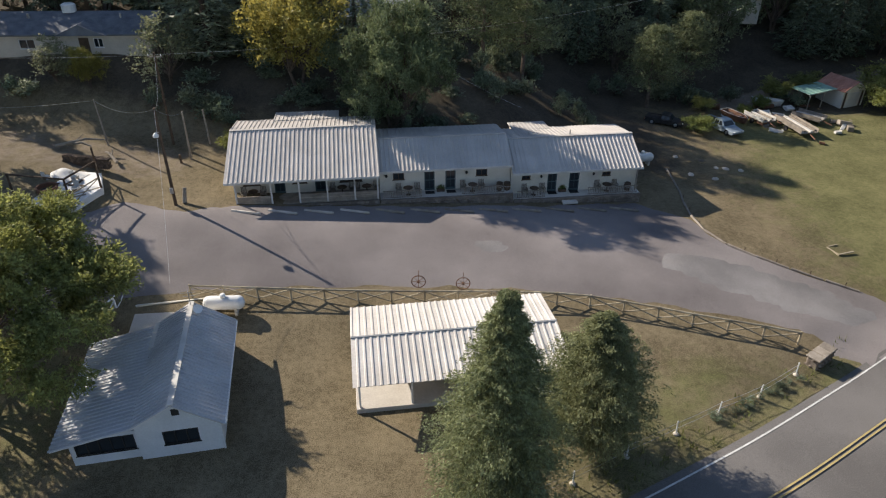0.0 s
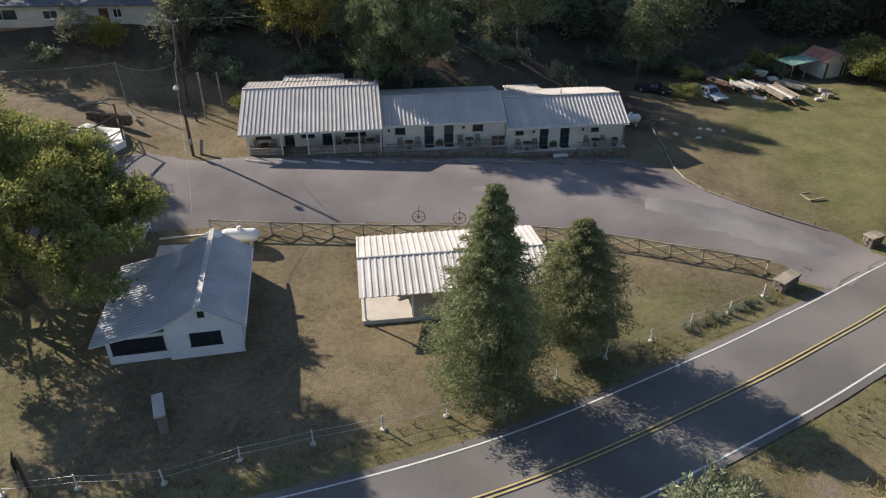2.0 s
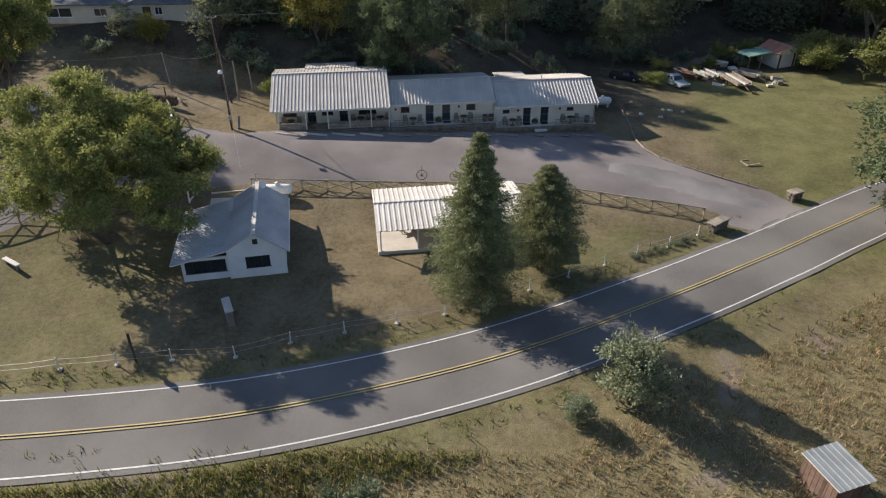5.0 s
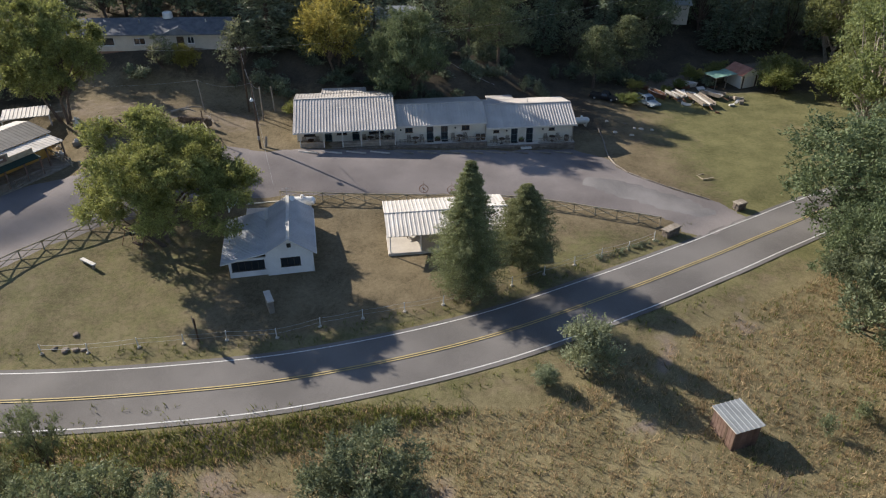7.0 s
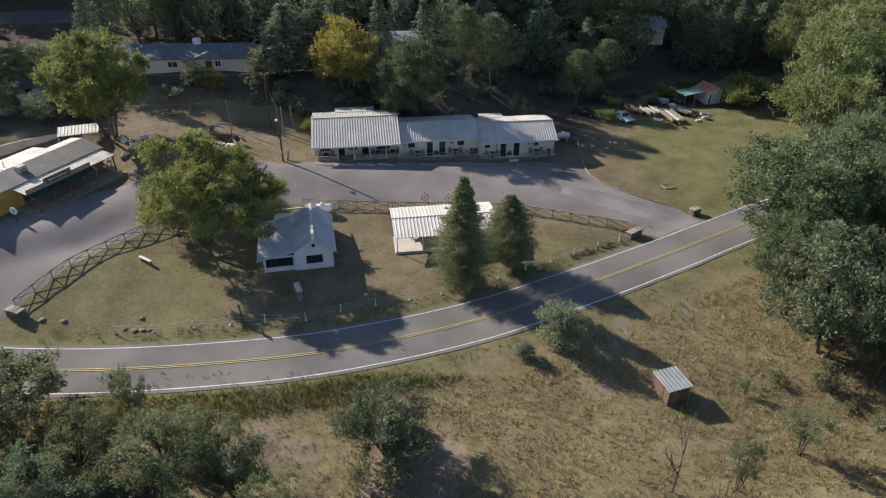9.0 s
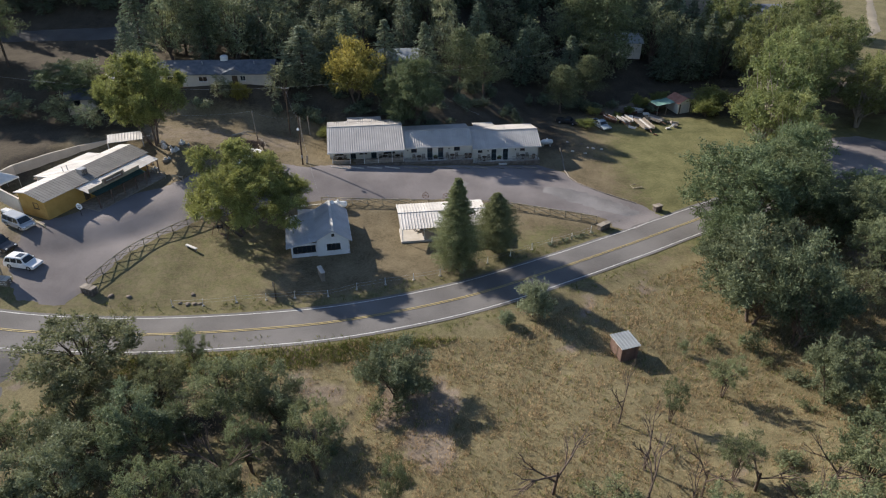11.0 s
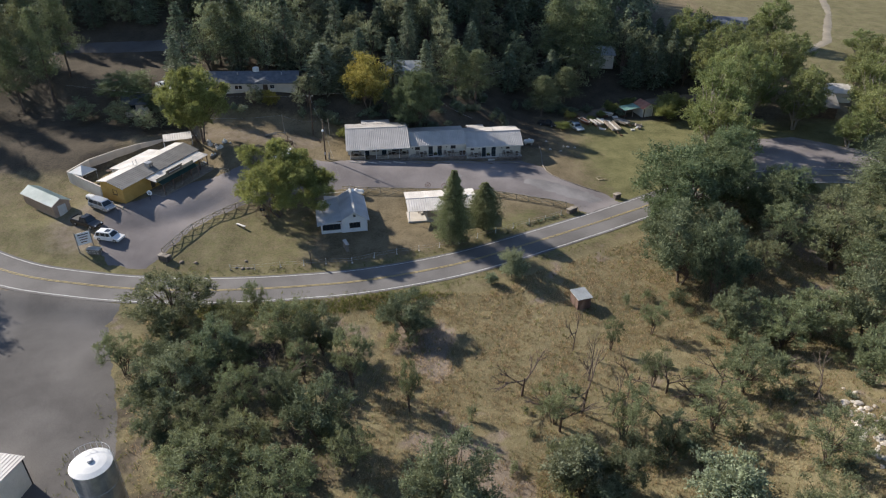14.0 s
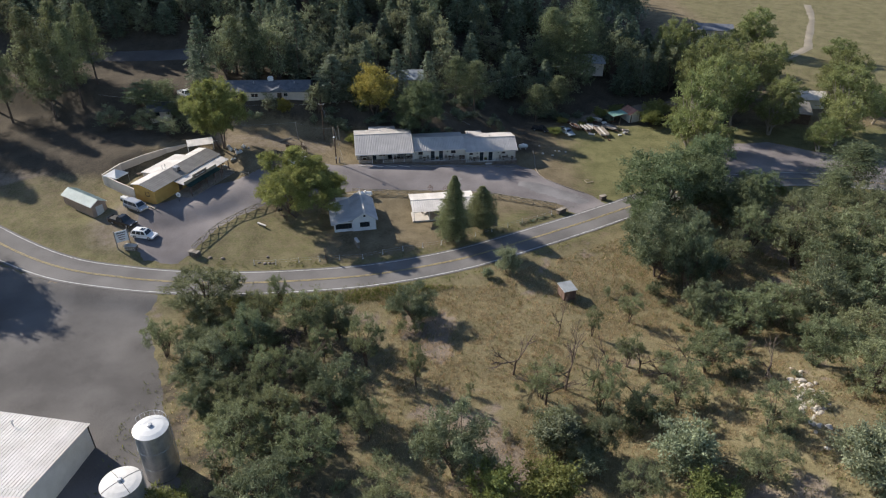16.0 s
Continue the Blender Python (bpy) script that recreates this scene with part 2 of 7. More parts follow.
# ---- building blocks ----
class Form:
    """Corners and faces of one mesh, in metres."""

    def __init__(self):
        self.v, self.f = [], []

    def add(self, pts, faces):
        k = len(self.v)
        self.v += [tuple(p) for p in pts]
        self.f += [tuple(k + i for i in face) for face in faces]
        return self

    def box(self, x0, x1, y0, y1, z0, z1, c=0.0):
        if c <= 0:
            pts = [(x, y, z) for z in (z0, z1) for y in (y0, y1) for x in (x0, x1)]
            return self.add(pts, [(0, 2, 3, 1), (4, 5, 7, 6), (0, 1, 5, 4), (2, 6, 7, 3), (0, 4, 6, 2), (1, 3, 7, 5)])
        ring = [(x0 + c, y0), (x1 - c, y0), (x1, y0 + c), (x1, y1 - c), (x1 - c, y1), (x0 + c, y1), (x0, y1 - c), (x0, y0 + c)]
        inner = [(min(max(x, x0 + c), x1 - c), min(max(y, y0 + c), y1 - c)) for x, y in ring]
        pts = [(*p, z0) for p in ring] + [(*p, z1 - c) for p in ring] + [(*p, z1) for p in inner]
        faces = [tuple(range(7, -1, -1)), tuple(range(16, 24))]
        faces += [(8 * r + i, 8 * r + (i + 1) % 8, 8 * r + 8 + (i + 1) % 8, 8 * r + 8 + i) for r in (0, 1) for i in range(8)]
        return self.add(pts, faces)

    def tube(self, p, q, r0, r1=None, n=7, caps=True):
        p, q = Vector(p), Vector(q)
        r1 = r0 if r1 is None else r1
        d = (q - p).normalized()
        a = d.orthogonal().normalized()
        b = d.cross(a)
        turn = [(math.cos(2 * math.pi * i / n), math.sin(2 * math.pi * i / n)) for i in range(n)]
        pts = [p + (a * c + b * s) * r0 for c, s in turn] + [q + (a * c + b * s) * r1 for c, s in turn]
        faces = [(i, (i + 1) % n, n + (i + 1) % n, n + i) for i in range(n)]
        if caps:
            faces += [tuple(range(n - 1, -1, -1)), tuple(range(n, 2 * n))]
        return self.add(pts, faces)

    def beam(self, p, q, w, h):
        """A squared timber from p to q."""
        p, q = Vector(p), Vector(q)
        d = (q - p).normalized()
        a = d.cross(Vector((0, 0, 1)))
        a = a.normalized() if a.length > 0.01 else Vector((1, 0, 0))
        b = a.cross(d)
        pts = [e + a * sx * w / 2 + b * sz * h / 2 for e in (p, q) for sz in (-1, 1) for sx in (-1, 1)]
        return self.add(pts, [(0, 2, 3, 1), (4, 5, 7, 6), (0, 1, 5, 4), (2, 6, 7, 3), (0, 4, 6, 2), (1, 3, 7, 5)])

    def prism(self, ring, y0, y1):
        """A ring of (x, z) drawn out from y0 to y1."""
        n = len(ring)
        pts = [(x, y0, z) for x, z in ring] + [(x, y1, z) for x, z in ring]
        return self.add(pts, [tuple(range(n)), tuple(range(2 * n - 1, n - 1, -1))] + [(i, n + i, n + (i + 1) % n, (i + 1) % n) for i in range(n)])

    def lathe(self, rings, n=20):
        """Rings of (radius, z) round the z axis."""
        pts = [(r * math.cos(2 * math.pi * i / n), r * math.sin(2 * math.pi * i / n), z) for r, z in rings for i in range(n)]
        faces = [(a * n + i, a * n + (i + 1) % n, a * n + n + (i + 1) % n, a * n + n + i) for a in range(len(rings) - 1) for i in range(n)]
        faces += [tuple(range(n - 1, -1, -1)), tuple(range((len(rings) - 1) * n, len(rings) * n))]
        return self.add(pts, faces)

    def mesh(self, name):
        me = bpy.data.meshes.new(name)
        me.from_pydata(self.v, [], self.f)
        me.validate()
        return me


def part(name, form, material, parent=None, label="", smooth=False, at=None):
    me = form if isinstance(form, bpy.types.Mesh) else form.mesh(name)
    if not me.materials:
        me.materials.append(material)
    if smooth:
        me.shade_smooth()
    ob = new(name, me)
    if parent:
        ob.parent = parent
    if at:
        ob.matrix_basis = at
    if label:
        tagged(ob, label)
    return ob


def thing(name, at, label, category, group="", kind=""):
    ob = new(name)
    ob.matrix_basis = at
    ob.empty_display_size = 0.3
    return tagged(ob, label, category, group, kind)


def bumpy_rock(seed, rx, ry, rz):
    """A weathered boulder, flat below."""
    rnd = random.Random(seed)
    bm = bmesh.new()
    bmesh.ops.create_icosphere(bm, subdivisions=2, radius=1)
    off = Vector((rnd.random() * 50, rnd.random() * 50, 0))
    for v in bm.verts:
        k = 1 + 0.35 * noise.noise(v.co * 1.3 + off) + 0.15 * noise.noise(v.co * 3 + off)
        v.co = Vector((v.co.x * rx * k, v.co.y * ry * k, max(-0.35, v.co.z) * rz * k))
    me = bpy.data.meshes.new("rock")
    bm.to_mesh(me)
    bm.free()
    return me


# ---- the lie of the land ----
def sstep(a, b, v):
    u = min(1.0, max(0.0, (v - a) / (b - a)))
    return u * u * (3 - 2 * u)


def height(x, y):
    """The lie of the land: yard, terrace, banks and hills."""
    z = sstep(35, 57, y) * (1.9 - 0.055 * (max(-40, min(34, x)) + 4))
    z -= 0.5 * (1 - sstep(22, 34, y)) + 1.0 * sstep(12, 36, x) * (1 - sstep(44, 62, y))
    z -= 0.6 * (1 - sstep(12, 21, y))
    z -= 1.6 * (1 - sstep(-44, -26, x)) * (1 - sstep(2, 20, y))
    z += 7.0 * sstep(16, 52, x) * (1 - sstep(-22, 12, y))
    z += 1.4 * sstep(-30, -50, x) * sstep(21, 33, y)
    bank = sstep(66, 80, y + 0.1 * x) * (1 - sstep(-4, 18, x))
    z += 6.0 * bank + 44.0 * sstep(92, 190, y) * (1 - sstep(20, 75, x))
    z += 2.0 * sstep(80, 160, y) * sstep(20, 60, x)
    pad = sstep(17, 11, math.hypot(x + 58, y - 47))
    return z * (1 - pad) + 3.0 * pad


ROAD_LINE = [(-200, 104), (-140, 64), (-105, 38.5), (-85, 26.5), (-70, 19.6), (-58, 17.2), (-48.5, 16.3), (-36.3, 16.2), (-23.4, 17.3), (-12.1, 19.4), (1.8, 24.3),
             (15, 31.3), (25, 37.8), (34.2, 44.2), (46, 51.4), (60, 57.2), (76, 60.2), (95, 59), (120, 54), (170, 40), (260, 20)]


def curve_through(points, step):
    """Evenly spaced places on a smooth line through the points, each with its direction."""
    p = [Vector(q) for q in points]
    p = [2 * p[0] - p[1], *p, 2 * p[-1] - p[-2]]
    dense = []
    for a, b, c, d in zip(p, p[1:], p[2:], p[3:]):
        for i in range(40):
            u = i / 40
            dense.append(0.5 * (2 * b + (c - a) * u + (2 * a - 5 * b + 4 * c - d) * u * u + (3 * b - a - 3 * c + d) * u ** 3))
    out, left = [dense[0]], step
    for a, b in zip(dense, dense[1:]):
        gap = (b - a).length
        while gap >= left and gap > 1e-9:
            a = a + (b - a) * (left / gap)
            gap -= left
            left = step
            out.append(a)
        left -= gap
    return [(q, (out[min(i + 1, len(out) - 1)] - out[max(i - 1, 0)]).normalized()) for i, q in enumerate(out)]


ROAD = curve_through(ROAD_LINE, 1.5)
ROAD_XY = np.array([q[:] for q, _ in ROAD])
ROAD_Z = np.array([height(*q) for q, _ in ROAD])
ROAD_Z = np.convolve(np.pad(ROAD_Z, 6, mode="edge"), np.ones(13) / 13, mode="valid")


def land(x, y):
    """The ground's height, with the road's bed graded in."""
    d = np.hypot(ROAD_XY[:, 0] - x, ROAD_XY[:, 1] - y)
    i = int(d.argmin())
    w = sstep(8.0, 4.2, float(d[i]))
    return height(x, y) * (1 - w) + (float(ROAD_Z[i]) - 0.07) * w


def on_land(x, y, yaw=0.0, up=0.0):
    return pose(x, y, land(x, y) + up, 0, 0, yaw)


def inside(poly, x, y):
    """How far (x, y) lies inside the polygon; negative outside."""
    best, odd = 1e9, False
    for (ax, ay), (bx, by) in zip(poly, poly[1:] + poly[:1]):
        u = max(0, min(1, ((x - ax) * (bx - ax) + (y - ay) * (by - ay)) / ((bx - ax) ** 2 + (by - ay) ** 2)))
        best = min(best, math.hypot(x - ax - u * (bx - ax), y - ay - u * (by - ay)))
        if (ay > y) != (by > y) and x < (bx - ax) * (y - ay) / (by - ay) + ax:
            odd = not odd
    return best if odd else -best


LOT = [(-56.5, 22.5), (-50, 21.5), (-47.6, 26), (-45.5, 31), (-42.5, 37), (-38, 41), (-30, 45), (-21, 47.2), (-9, 48.4), (2, 49), (10.5, 48.2), (18.5, 47), (23.8, 45.6), (26, 41.8),
       (34, 47.5), (31.5, 50.5), (25.4, 53.8), (21, 57.3), (19, 61.2), (15.5, 63.5), (-4, 60.5), (-21.5, 58.2), (-25.2, 56.6), (-30, 58), (-34, 54), (-42, 51.5), (-50, 46), (-57, 39), (-61, 36), (-61.5, 30)]
WEST_LOT = [(-84, 8), (-83, 20.5), (-70, 15.6), (-50, 12.6), (-50.2, 8), (-47.7, 2.5), (-43.7, -5), (-40.4, -12), (-38.8, -16.5), (-36, -21), (-33.4, -25), (-33, -40), (-88, -40)]
HILL_ROAD = [(-114, 100), (-92, 101.8), (-76, 103), (-60, 105), (-52, 107), (-52, 111), (-60, 109.6), (-78, 107.8), (-94, 106.5), (-114, 105)]
EAST_LOT = [(62, 61), (78, 63.5), (100, 61), (125, 58), (120, 68), (95, 74), (82, 82), (70, 80), (62, 71)]


def noisy(x, y, s, k=0.0):
    return noise.fractal(Vector((x / s, y / s, k)), 1.0, 2.0, 4)


def stretch_axis(lo, near_lo, near_hi, hi, step):
    """Cell borders: even near by, ever wider towards the ends."""
    mid = list(np.arange(near_lo, near_hi + 0.01, step))
    up, down, g = [], [], step
    while (up or mid)[-1] < hi:
        g *= 1.12
        up.append((up or mid)[-1] + g)
    g = step
    while (down or mid[:1])[-1] > lo:
        g *= 1.12
        down.append((down or mid[:1])[-1] - g)
    return down[::-1] + mid + up


def build_ground():
    xs, ys = stretch_axis(-900, -95, 75, 900, 1.25), stretch_axis(-250, -38, 112, 1400, 1.25)
    verts, cover = [], []
    for y in ys:
        for x in xs:
            d = float(np.hypot(ROAD_XY[:, 0] - x, ROAD_XY[:, 1] - y).min())
            flat = d < 9 or inside(LOT, x, y) > -2 or inside(WEST_LOT, x, y) > -2 or inside(EAST_LOT, x, y) > -2
            rough_ground = 0.0 if flat else 0.10 * noisy(x, y, 5) + 0.25 * sstep(14, 4, y) * noisy(x, y, 9, 3)
            verts.append((x, y, land(x, y) + rough_ground * (0 if -30 < x < 30 and 30 < y < 60 else 1)))
            n1, n2 = noisy(x, y, 11, 7), noisy(x, y, 4, 9)
            south = sstep(21, 15, y - max(0, (x - 5) * 0.62)) if x < 40 else 1 - sstep(44, 52, y)
            lush = max(sstep(18, 40, x) * (1 - south) * sstep(100, 86, y) * (0.95 + 0.5 * n1), sstep(-6, 8, x) * (1 - south) * sstep(47, 40, y) * (0.5 + 0.4 * n2), sstep(7.5, 4.5, d) * 0.55, 0.6 * sstep(-42, -46, x) * sstep(-47, -44, x) * sstep(10, 0, y))
            lush = max(lush, 0.4 * sstep(-60, -66, x) * (1 - south) * sstep(60, 50, y), sstep(-19, -27, x) * (1 - south) * sstep(48, 36, y) * 0.5, 0.55 * sstep(95, 110, x) * sstep(100, 112, y))
            dirt = south * sstep(0.28, 0.8, n1 + 0.45 * n2 + 0.5 * sstep(12, 3, abs(x + 2 + (y - 5) * 0.25)) * sstep(14, 4, y))
            dirt = max(dirt, sstep(60, 64, y) * sstep(-24, -30, x) * sstep(-62, -56, x) * 0.55 * sstep(73, 67, y))
            track = min(abs((y - 40) - (x + 112) * 0.46), abs((y - 62) - (x + 70) * 1.0) if x > -76 else 99)
            dirt = max(dirt, 0.9 * sstep(5.5, 2.5, track + 2.5 * n2) * sstep(-66, -74, x) * sstep(34, 40, y) * sstep(-150, -120, x))
            # Wood floor, spread also over the bank and west ground to paint their shade.
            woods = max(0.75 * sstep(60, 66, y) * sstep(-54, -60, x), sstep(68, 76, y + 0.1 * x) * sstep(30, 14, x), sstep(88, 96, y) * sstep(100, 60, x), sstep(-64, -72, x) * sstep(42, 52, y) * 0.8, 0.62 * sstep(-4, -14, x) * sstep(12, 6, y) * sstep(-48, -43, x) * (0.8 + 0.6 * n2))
            lane = sstep(3.2, 1.4, abs(y - 97.5 - (x - 40) * 0.42) + n2) * sstep(26, 36, x) * sstep(78, 66, x)
            dirt, woods = max(dirt, 0.8 * lane, 0.62 * sstep(11, 4, math.hypot(x + 63.5, y - 31.5))), woods * (1 - lane)
            cover.append((min(1, max(0, lush)), min(1, max(0, dirt)), min(1, max(0, woods)), min(1, max(0, south))))
    w = len(xs)
    faces = [(j * w + i, j * w + i + 1, j * w + w + i + 1, j * w + w + i) for j in range(len(ys) - 1) for i in range(w - 1)]
    me = bpy.data.meshes.new("ground")
    me.from_pydata(verts, [], faces)
    layer = me.color_attributes.new("cover", "FLOAT_COLOR", "POINT")
    layer.data.foreach_set("color", [c for four in cover for c in four])
    me.shade_smooth()
    m = bpy.data.materials.new("ground_cover")
    m.use_nodes = True
    n, link = m.node_tree.nodes, m.node_tree.links.new
    b = n["Principled BSDF"]
    b.inputs["Roughness"].default_value, b.inputs["Specular IOR Level"].default_value = 0.95, 0.1
    at, split, geo = n.new("ShaderNodeAttribute"), n.new("ShaderNodeSeparateColor"), n.new("ShaderNodeNewGeometry")
    at.attribute_name = "cover"
    link(at.outputs["Color"], split.inputs[0])

    def grain(scale, detail=5):
        t = n.new("ShaderNodeTexNoise")
        t.inputs["Scale"].default_value, t.inputs["Detail"].default_value = scale, detail
        link(geo.outputs["Position"], t.inputs["Vector"])
        return t.outputs[0]

    def ramp(fac, lo, hi, c0, c1):
        r = n.new("ShaderNodeValToRGB")
        r.color_ramp.elements[0].position, r.color_ramp.elements[1].position = lo, hi
        r.color_ramp.elements[0].color, r.color_ramp.elements[1].color = (*c0, 1), (*c1, 1)
        link(fac, r.inputs[0])
        return r.outputs[0]

    def blend(fac, a, c):
        x = n.new("ShaderNodeMix")
        x.data_type = "RGBA"
        link(fac, x.inputs[0])
        link(a, x.inputs[6])
        link(c, x.inputs[7])
        return x.outputs[2]

    def edged(value, jag, lo, hi):
        """A mask whose border is frayed by grain."""
        a = n.new("ShaderNodeMath")
        a.operation = "ADD"
        s = n.new("ShaderNodeMath")
        s.operation = "MULTIPLY_ADD"
        s.inputs[1].default_value, s.inputs[2].default_value = jag, -jag / 2
        link(grain(0.9, 6), s.inputs[0])
        link(value, a.inputs[0])
        link(s.outputs[0], a.inputs[1])
        r = n.new("ShaderNodeMapRange")
        r.inputs[1].default_value, r.inputs[2].default_value = lo, hi
        link(a.outputs[0], r.inputs[0])
        return r.outputs[0]

    fine, tuft, patch = grain(15, 12), grain(2.6, 8), grain(0.28, 6)
    worn = n.new("ShaderNodeMix")
    worn.inputs[0].default_value = 0.45
    link(patch, worn.inputs[2])
    link(tuft, worn.inputs[3])
    mixed = n.new("ShaderNodeMix")
    mixed.inputs[0].default_value = 0.52
    link(worn.outputs[0], mixed.inputs[2])
    link(fine, mixed.inputs[3])
    lawn = ramp(mixed.outputs[0], 0.40, 0.60, (0.100, 0.081, 0.048), (0.262, 0.212, 0.135))
    green = ramp(mixed.outputs[0], 0.40, 0.60, (0.090, 0.091, 0.040), (0.218, 0.205, 0.098))
    field = ramp(mixed.outputs[0], 0.40, 0.60, (0.122, 0.105, 0.056), (0.288, 0.246, 0.141))
    soil = ramp(mixed.outputs[0], 0.36, 0.62, (0.152, 0.121, 0.092), (0.315, 0.258, 0.200))
    # Leaf litter, with the shade of trees and hill darkened into its colour.
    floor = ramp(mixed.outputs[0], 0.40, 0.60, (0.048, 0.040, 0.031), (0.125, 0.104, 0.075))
    col = blend(edged(at.outputs["Alpha"], 0.6, 0.3, 0.7), lawn, field)
    col = blend(edged(split.outputs[0], 0.9, 0.25, 0.75), col, green)
    col = blend(edged(split.outputs[1], 0.9, 0.35, 0.75), col, soil)
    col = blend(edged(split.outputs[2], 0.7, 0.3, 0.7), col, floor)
    link(col, b.inputs["Base Color"])
    bp = n.new("ShaderNodeBump")
    bp.inputs["Strength"].default_value, bp.inputs["Distance"].default_value = 1.0, 0.10
    link(mixed.outputs[0], bp.inputs["Height"])
    link(bp.outputs[0], b.inputs["Normal"])
    me.materials.append(m)
    tagged(new("ground", me), "rolling ground of mown dry lawn, straw-coloured meadow, bare soil and wood floor darkened for shade", "ground", kind="structure")


def build_sheet(name, poly, material, label, step=0.9, lift=0.06):
    """A paved or gravelled sheet laid on the land, its rim dipping under the soil."""
    x0, x1, y0, y1 = min(p[0] for p in poly) - 2, max(p[0] for p in poly) + 2, min(p[1] for p in poly) - 2, max(p[1] for p in poly) + 2
    nx, ny = int((x1 - x0) / step) + 1, int((y1 - y0) / step) + 1
    index, verts = {}, []
    for j in range(ny):
        for i in range(nx):
            x, y = x0 + i * step, y0 + j * step
            d = inside(poly, x, y) + 0.5 * noisy(x, y, 2.5, 2)
            if d > -1.3:
                index[i, j] = len(verts)
                verts.append((x, y, land(x, y) + lift * max(-1.6, min(1, d / 0.6))))
    faces = [(index[i, j], index[i + 1, j], index[i + 1, j + 1], index[i, j + 1]) for i, j in index if (i + 1, j) in index and (i + 1, j + 1) in index and (i, j + 1) in index]
    me = bpy.data.meshes.new(name)
    me.from_pydata(verts, [], faces)
    me.shade_smooth()
    me.materials.append(material)
    return tagged(new(name, me), label, name.replace("_", " "), kind="structure")


def strip(name, lo, hi, material, lift, label, a=0, z=None, parent=None, gap=None):
    """A band along the road between two offsets from its middle."""
    n = len(ROAD)
    verts, faces = [], []
    for i in range(a, n):
        q, d = ROAD[i]
        side = Vector((-d.y, d.x))
        for o in (lo, hi):
            p = q + side * o
            verts.append((p.x, p.y, ROAD_Z[i] + lift - 0.012 * abs(o)))
    for i in range(n - a - 1):
        if gap is None or gap(ROAD[i + a][0].x):
            faces.append((2 * i, 2 * i + 2, 2 * i + 3, 2 * i + 1))
    me = bpy.data.meshes.new(name)
    me.from_pydata(verts, [], faces)
    me.flip_normals()
    me.materials.append(material)
    ob = new(name, me)
    if parent:
        ob.parent = parent
    return tagged(ob, label, "" if parent else "road", kind="" if parent else "structure")


build_ground()
build_sheet("parking_lot", LOT, GRAVEL, "grey gravel parking lot and drive with pale worn patches")
build_sheet("gravel_patch", [(14, 52.0), (19, 49.4), (23, 47.4), (27.5, 46.6), (31, 48.6), (27, 51.8), (21, 54.6), (15, 55.6)], GRAVEL_PALE, "pale compacted gravel at the mouth of the drive", 0.9, 0.085)
build_sheet("asphalt_yard", WEST_LOT, ASPHALT_WORN, "wide worn grey asphalt yard beside the road", 1.2)
build_sheet("hillside_road", HILL_ROAD, ASPHALT_WORN, "narrow worn asphalt road crossing the wooded hillside", 1.2, 0.2)
build_sheet("gravel_yard", EAST_LOT, GRAVEL, "shaded gravel yard off the road", 1.2)
build_sheet("dirt_track", [(163, 243), (152, 214), (139, 188), (129, 168), (117, 155.5), (106, 150), (106.5, 147.5), (118, 152.5), (131, 165.5), (141.5, 187), (155, 214), (166, 242)], DIRT, "pale dirt track crossing the far pasture", 1.0, 0.12)
build_sheet("gravel_patch", [(-1.2, 54.0), (0.4, 52.6), (2.6, 52.9), (3.4, 54.2), (1.8, 55.4), (-0.4, 55.2)], GRAVEL_PALE, "pale scuffed gravel in the middle of the lot", 0.6, 0.085)
road = strip("road", -3.75, 3.75, ASPHALT, 0.03, "two-lane grey asphalt highway curving past the motel")
strip("edge_line", 3.20, 3.31, LINE_WHITE, 0.042, "white edge line", parent=road)
strip("edge_line", -3.32, -3.20, LINE_WHITE, 0.042, "white edge line", parent=road)
strip("centre_line", 0.08, 0.18, LINE_YELLOW, 0.042, "yellow centre line", parent=road)
strip("centre_line", -0.18, -0.08, LINE_YELLOW, 0.042, "yellow centre line", parent=road)


# ---- buildings ----
def ribbed_sheet(width, length, pitch, rise=0.05, thick=0.02):
    """A folded metal sheet, ribs running down its length (along -y from the ridge); x across."""
    n = max(1, round(width / pitch))
    top = []
    for i in range(n):
        a = i * width / n
        w = width / n
        top += [(a, 0), (a + w * 0.62, 0), (a + w * 0.70, rise), (a + w * 0.92, rise)]
    top.append((width, 0))
    form = Form()
    k = len(top)
    pts = [(x, 0, z) for x, z in top] + [(x, -length, z) for x, z in top]
    pts += [(x, 0, z - thick) for x, z in top] + [(x, -length, z - thick) for x, z in top]
    faces = []
    for i in range(k - 1):
        faces += [(i, k + i, k + i + 1, i + 1), (2 * k + i, 2 * k + i + 1, 3 * k + i + 1, 3 * k + i), (k + i, 3 * k + i, 3 * k + i + 1, k + i + 1), (i, i + 1, 2 * k + i + 1, 2 * k + i)]
    return form.add(pts, faces)


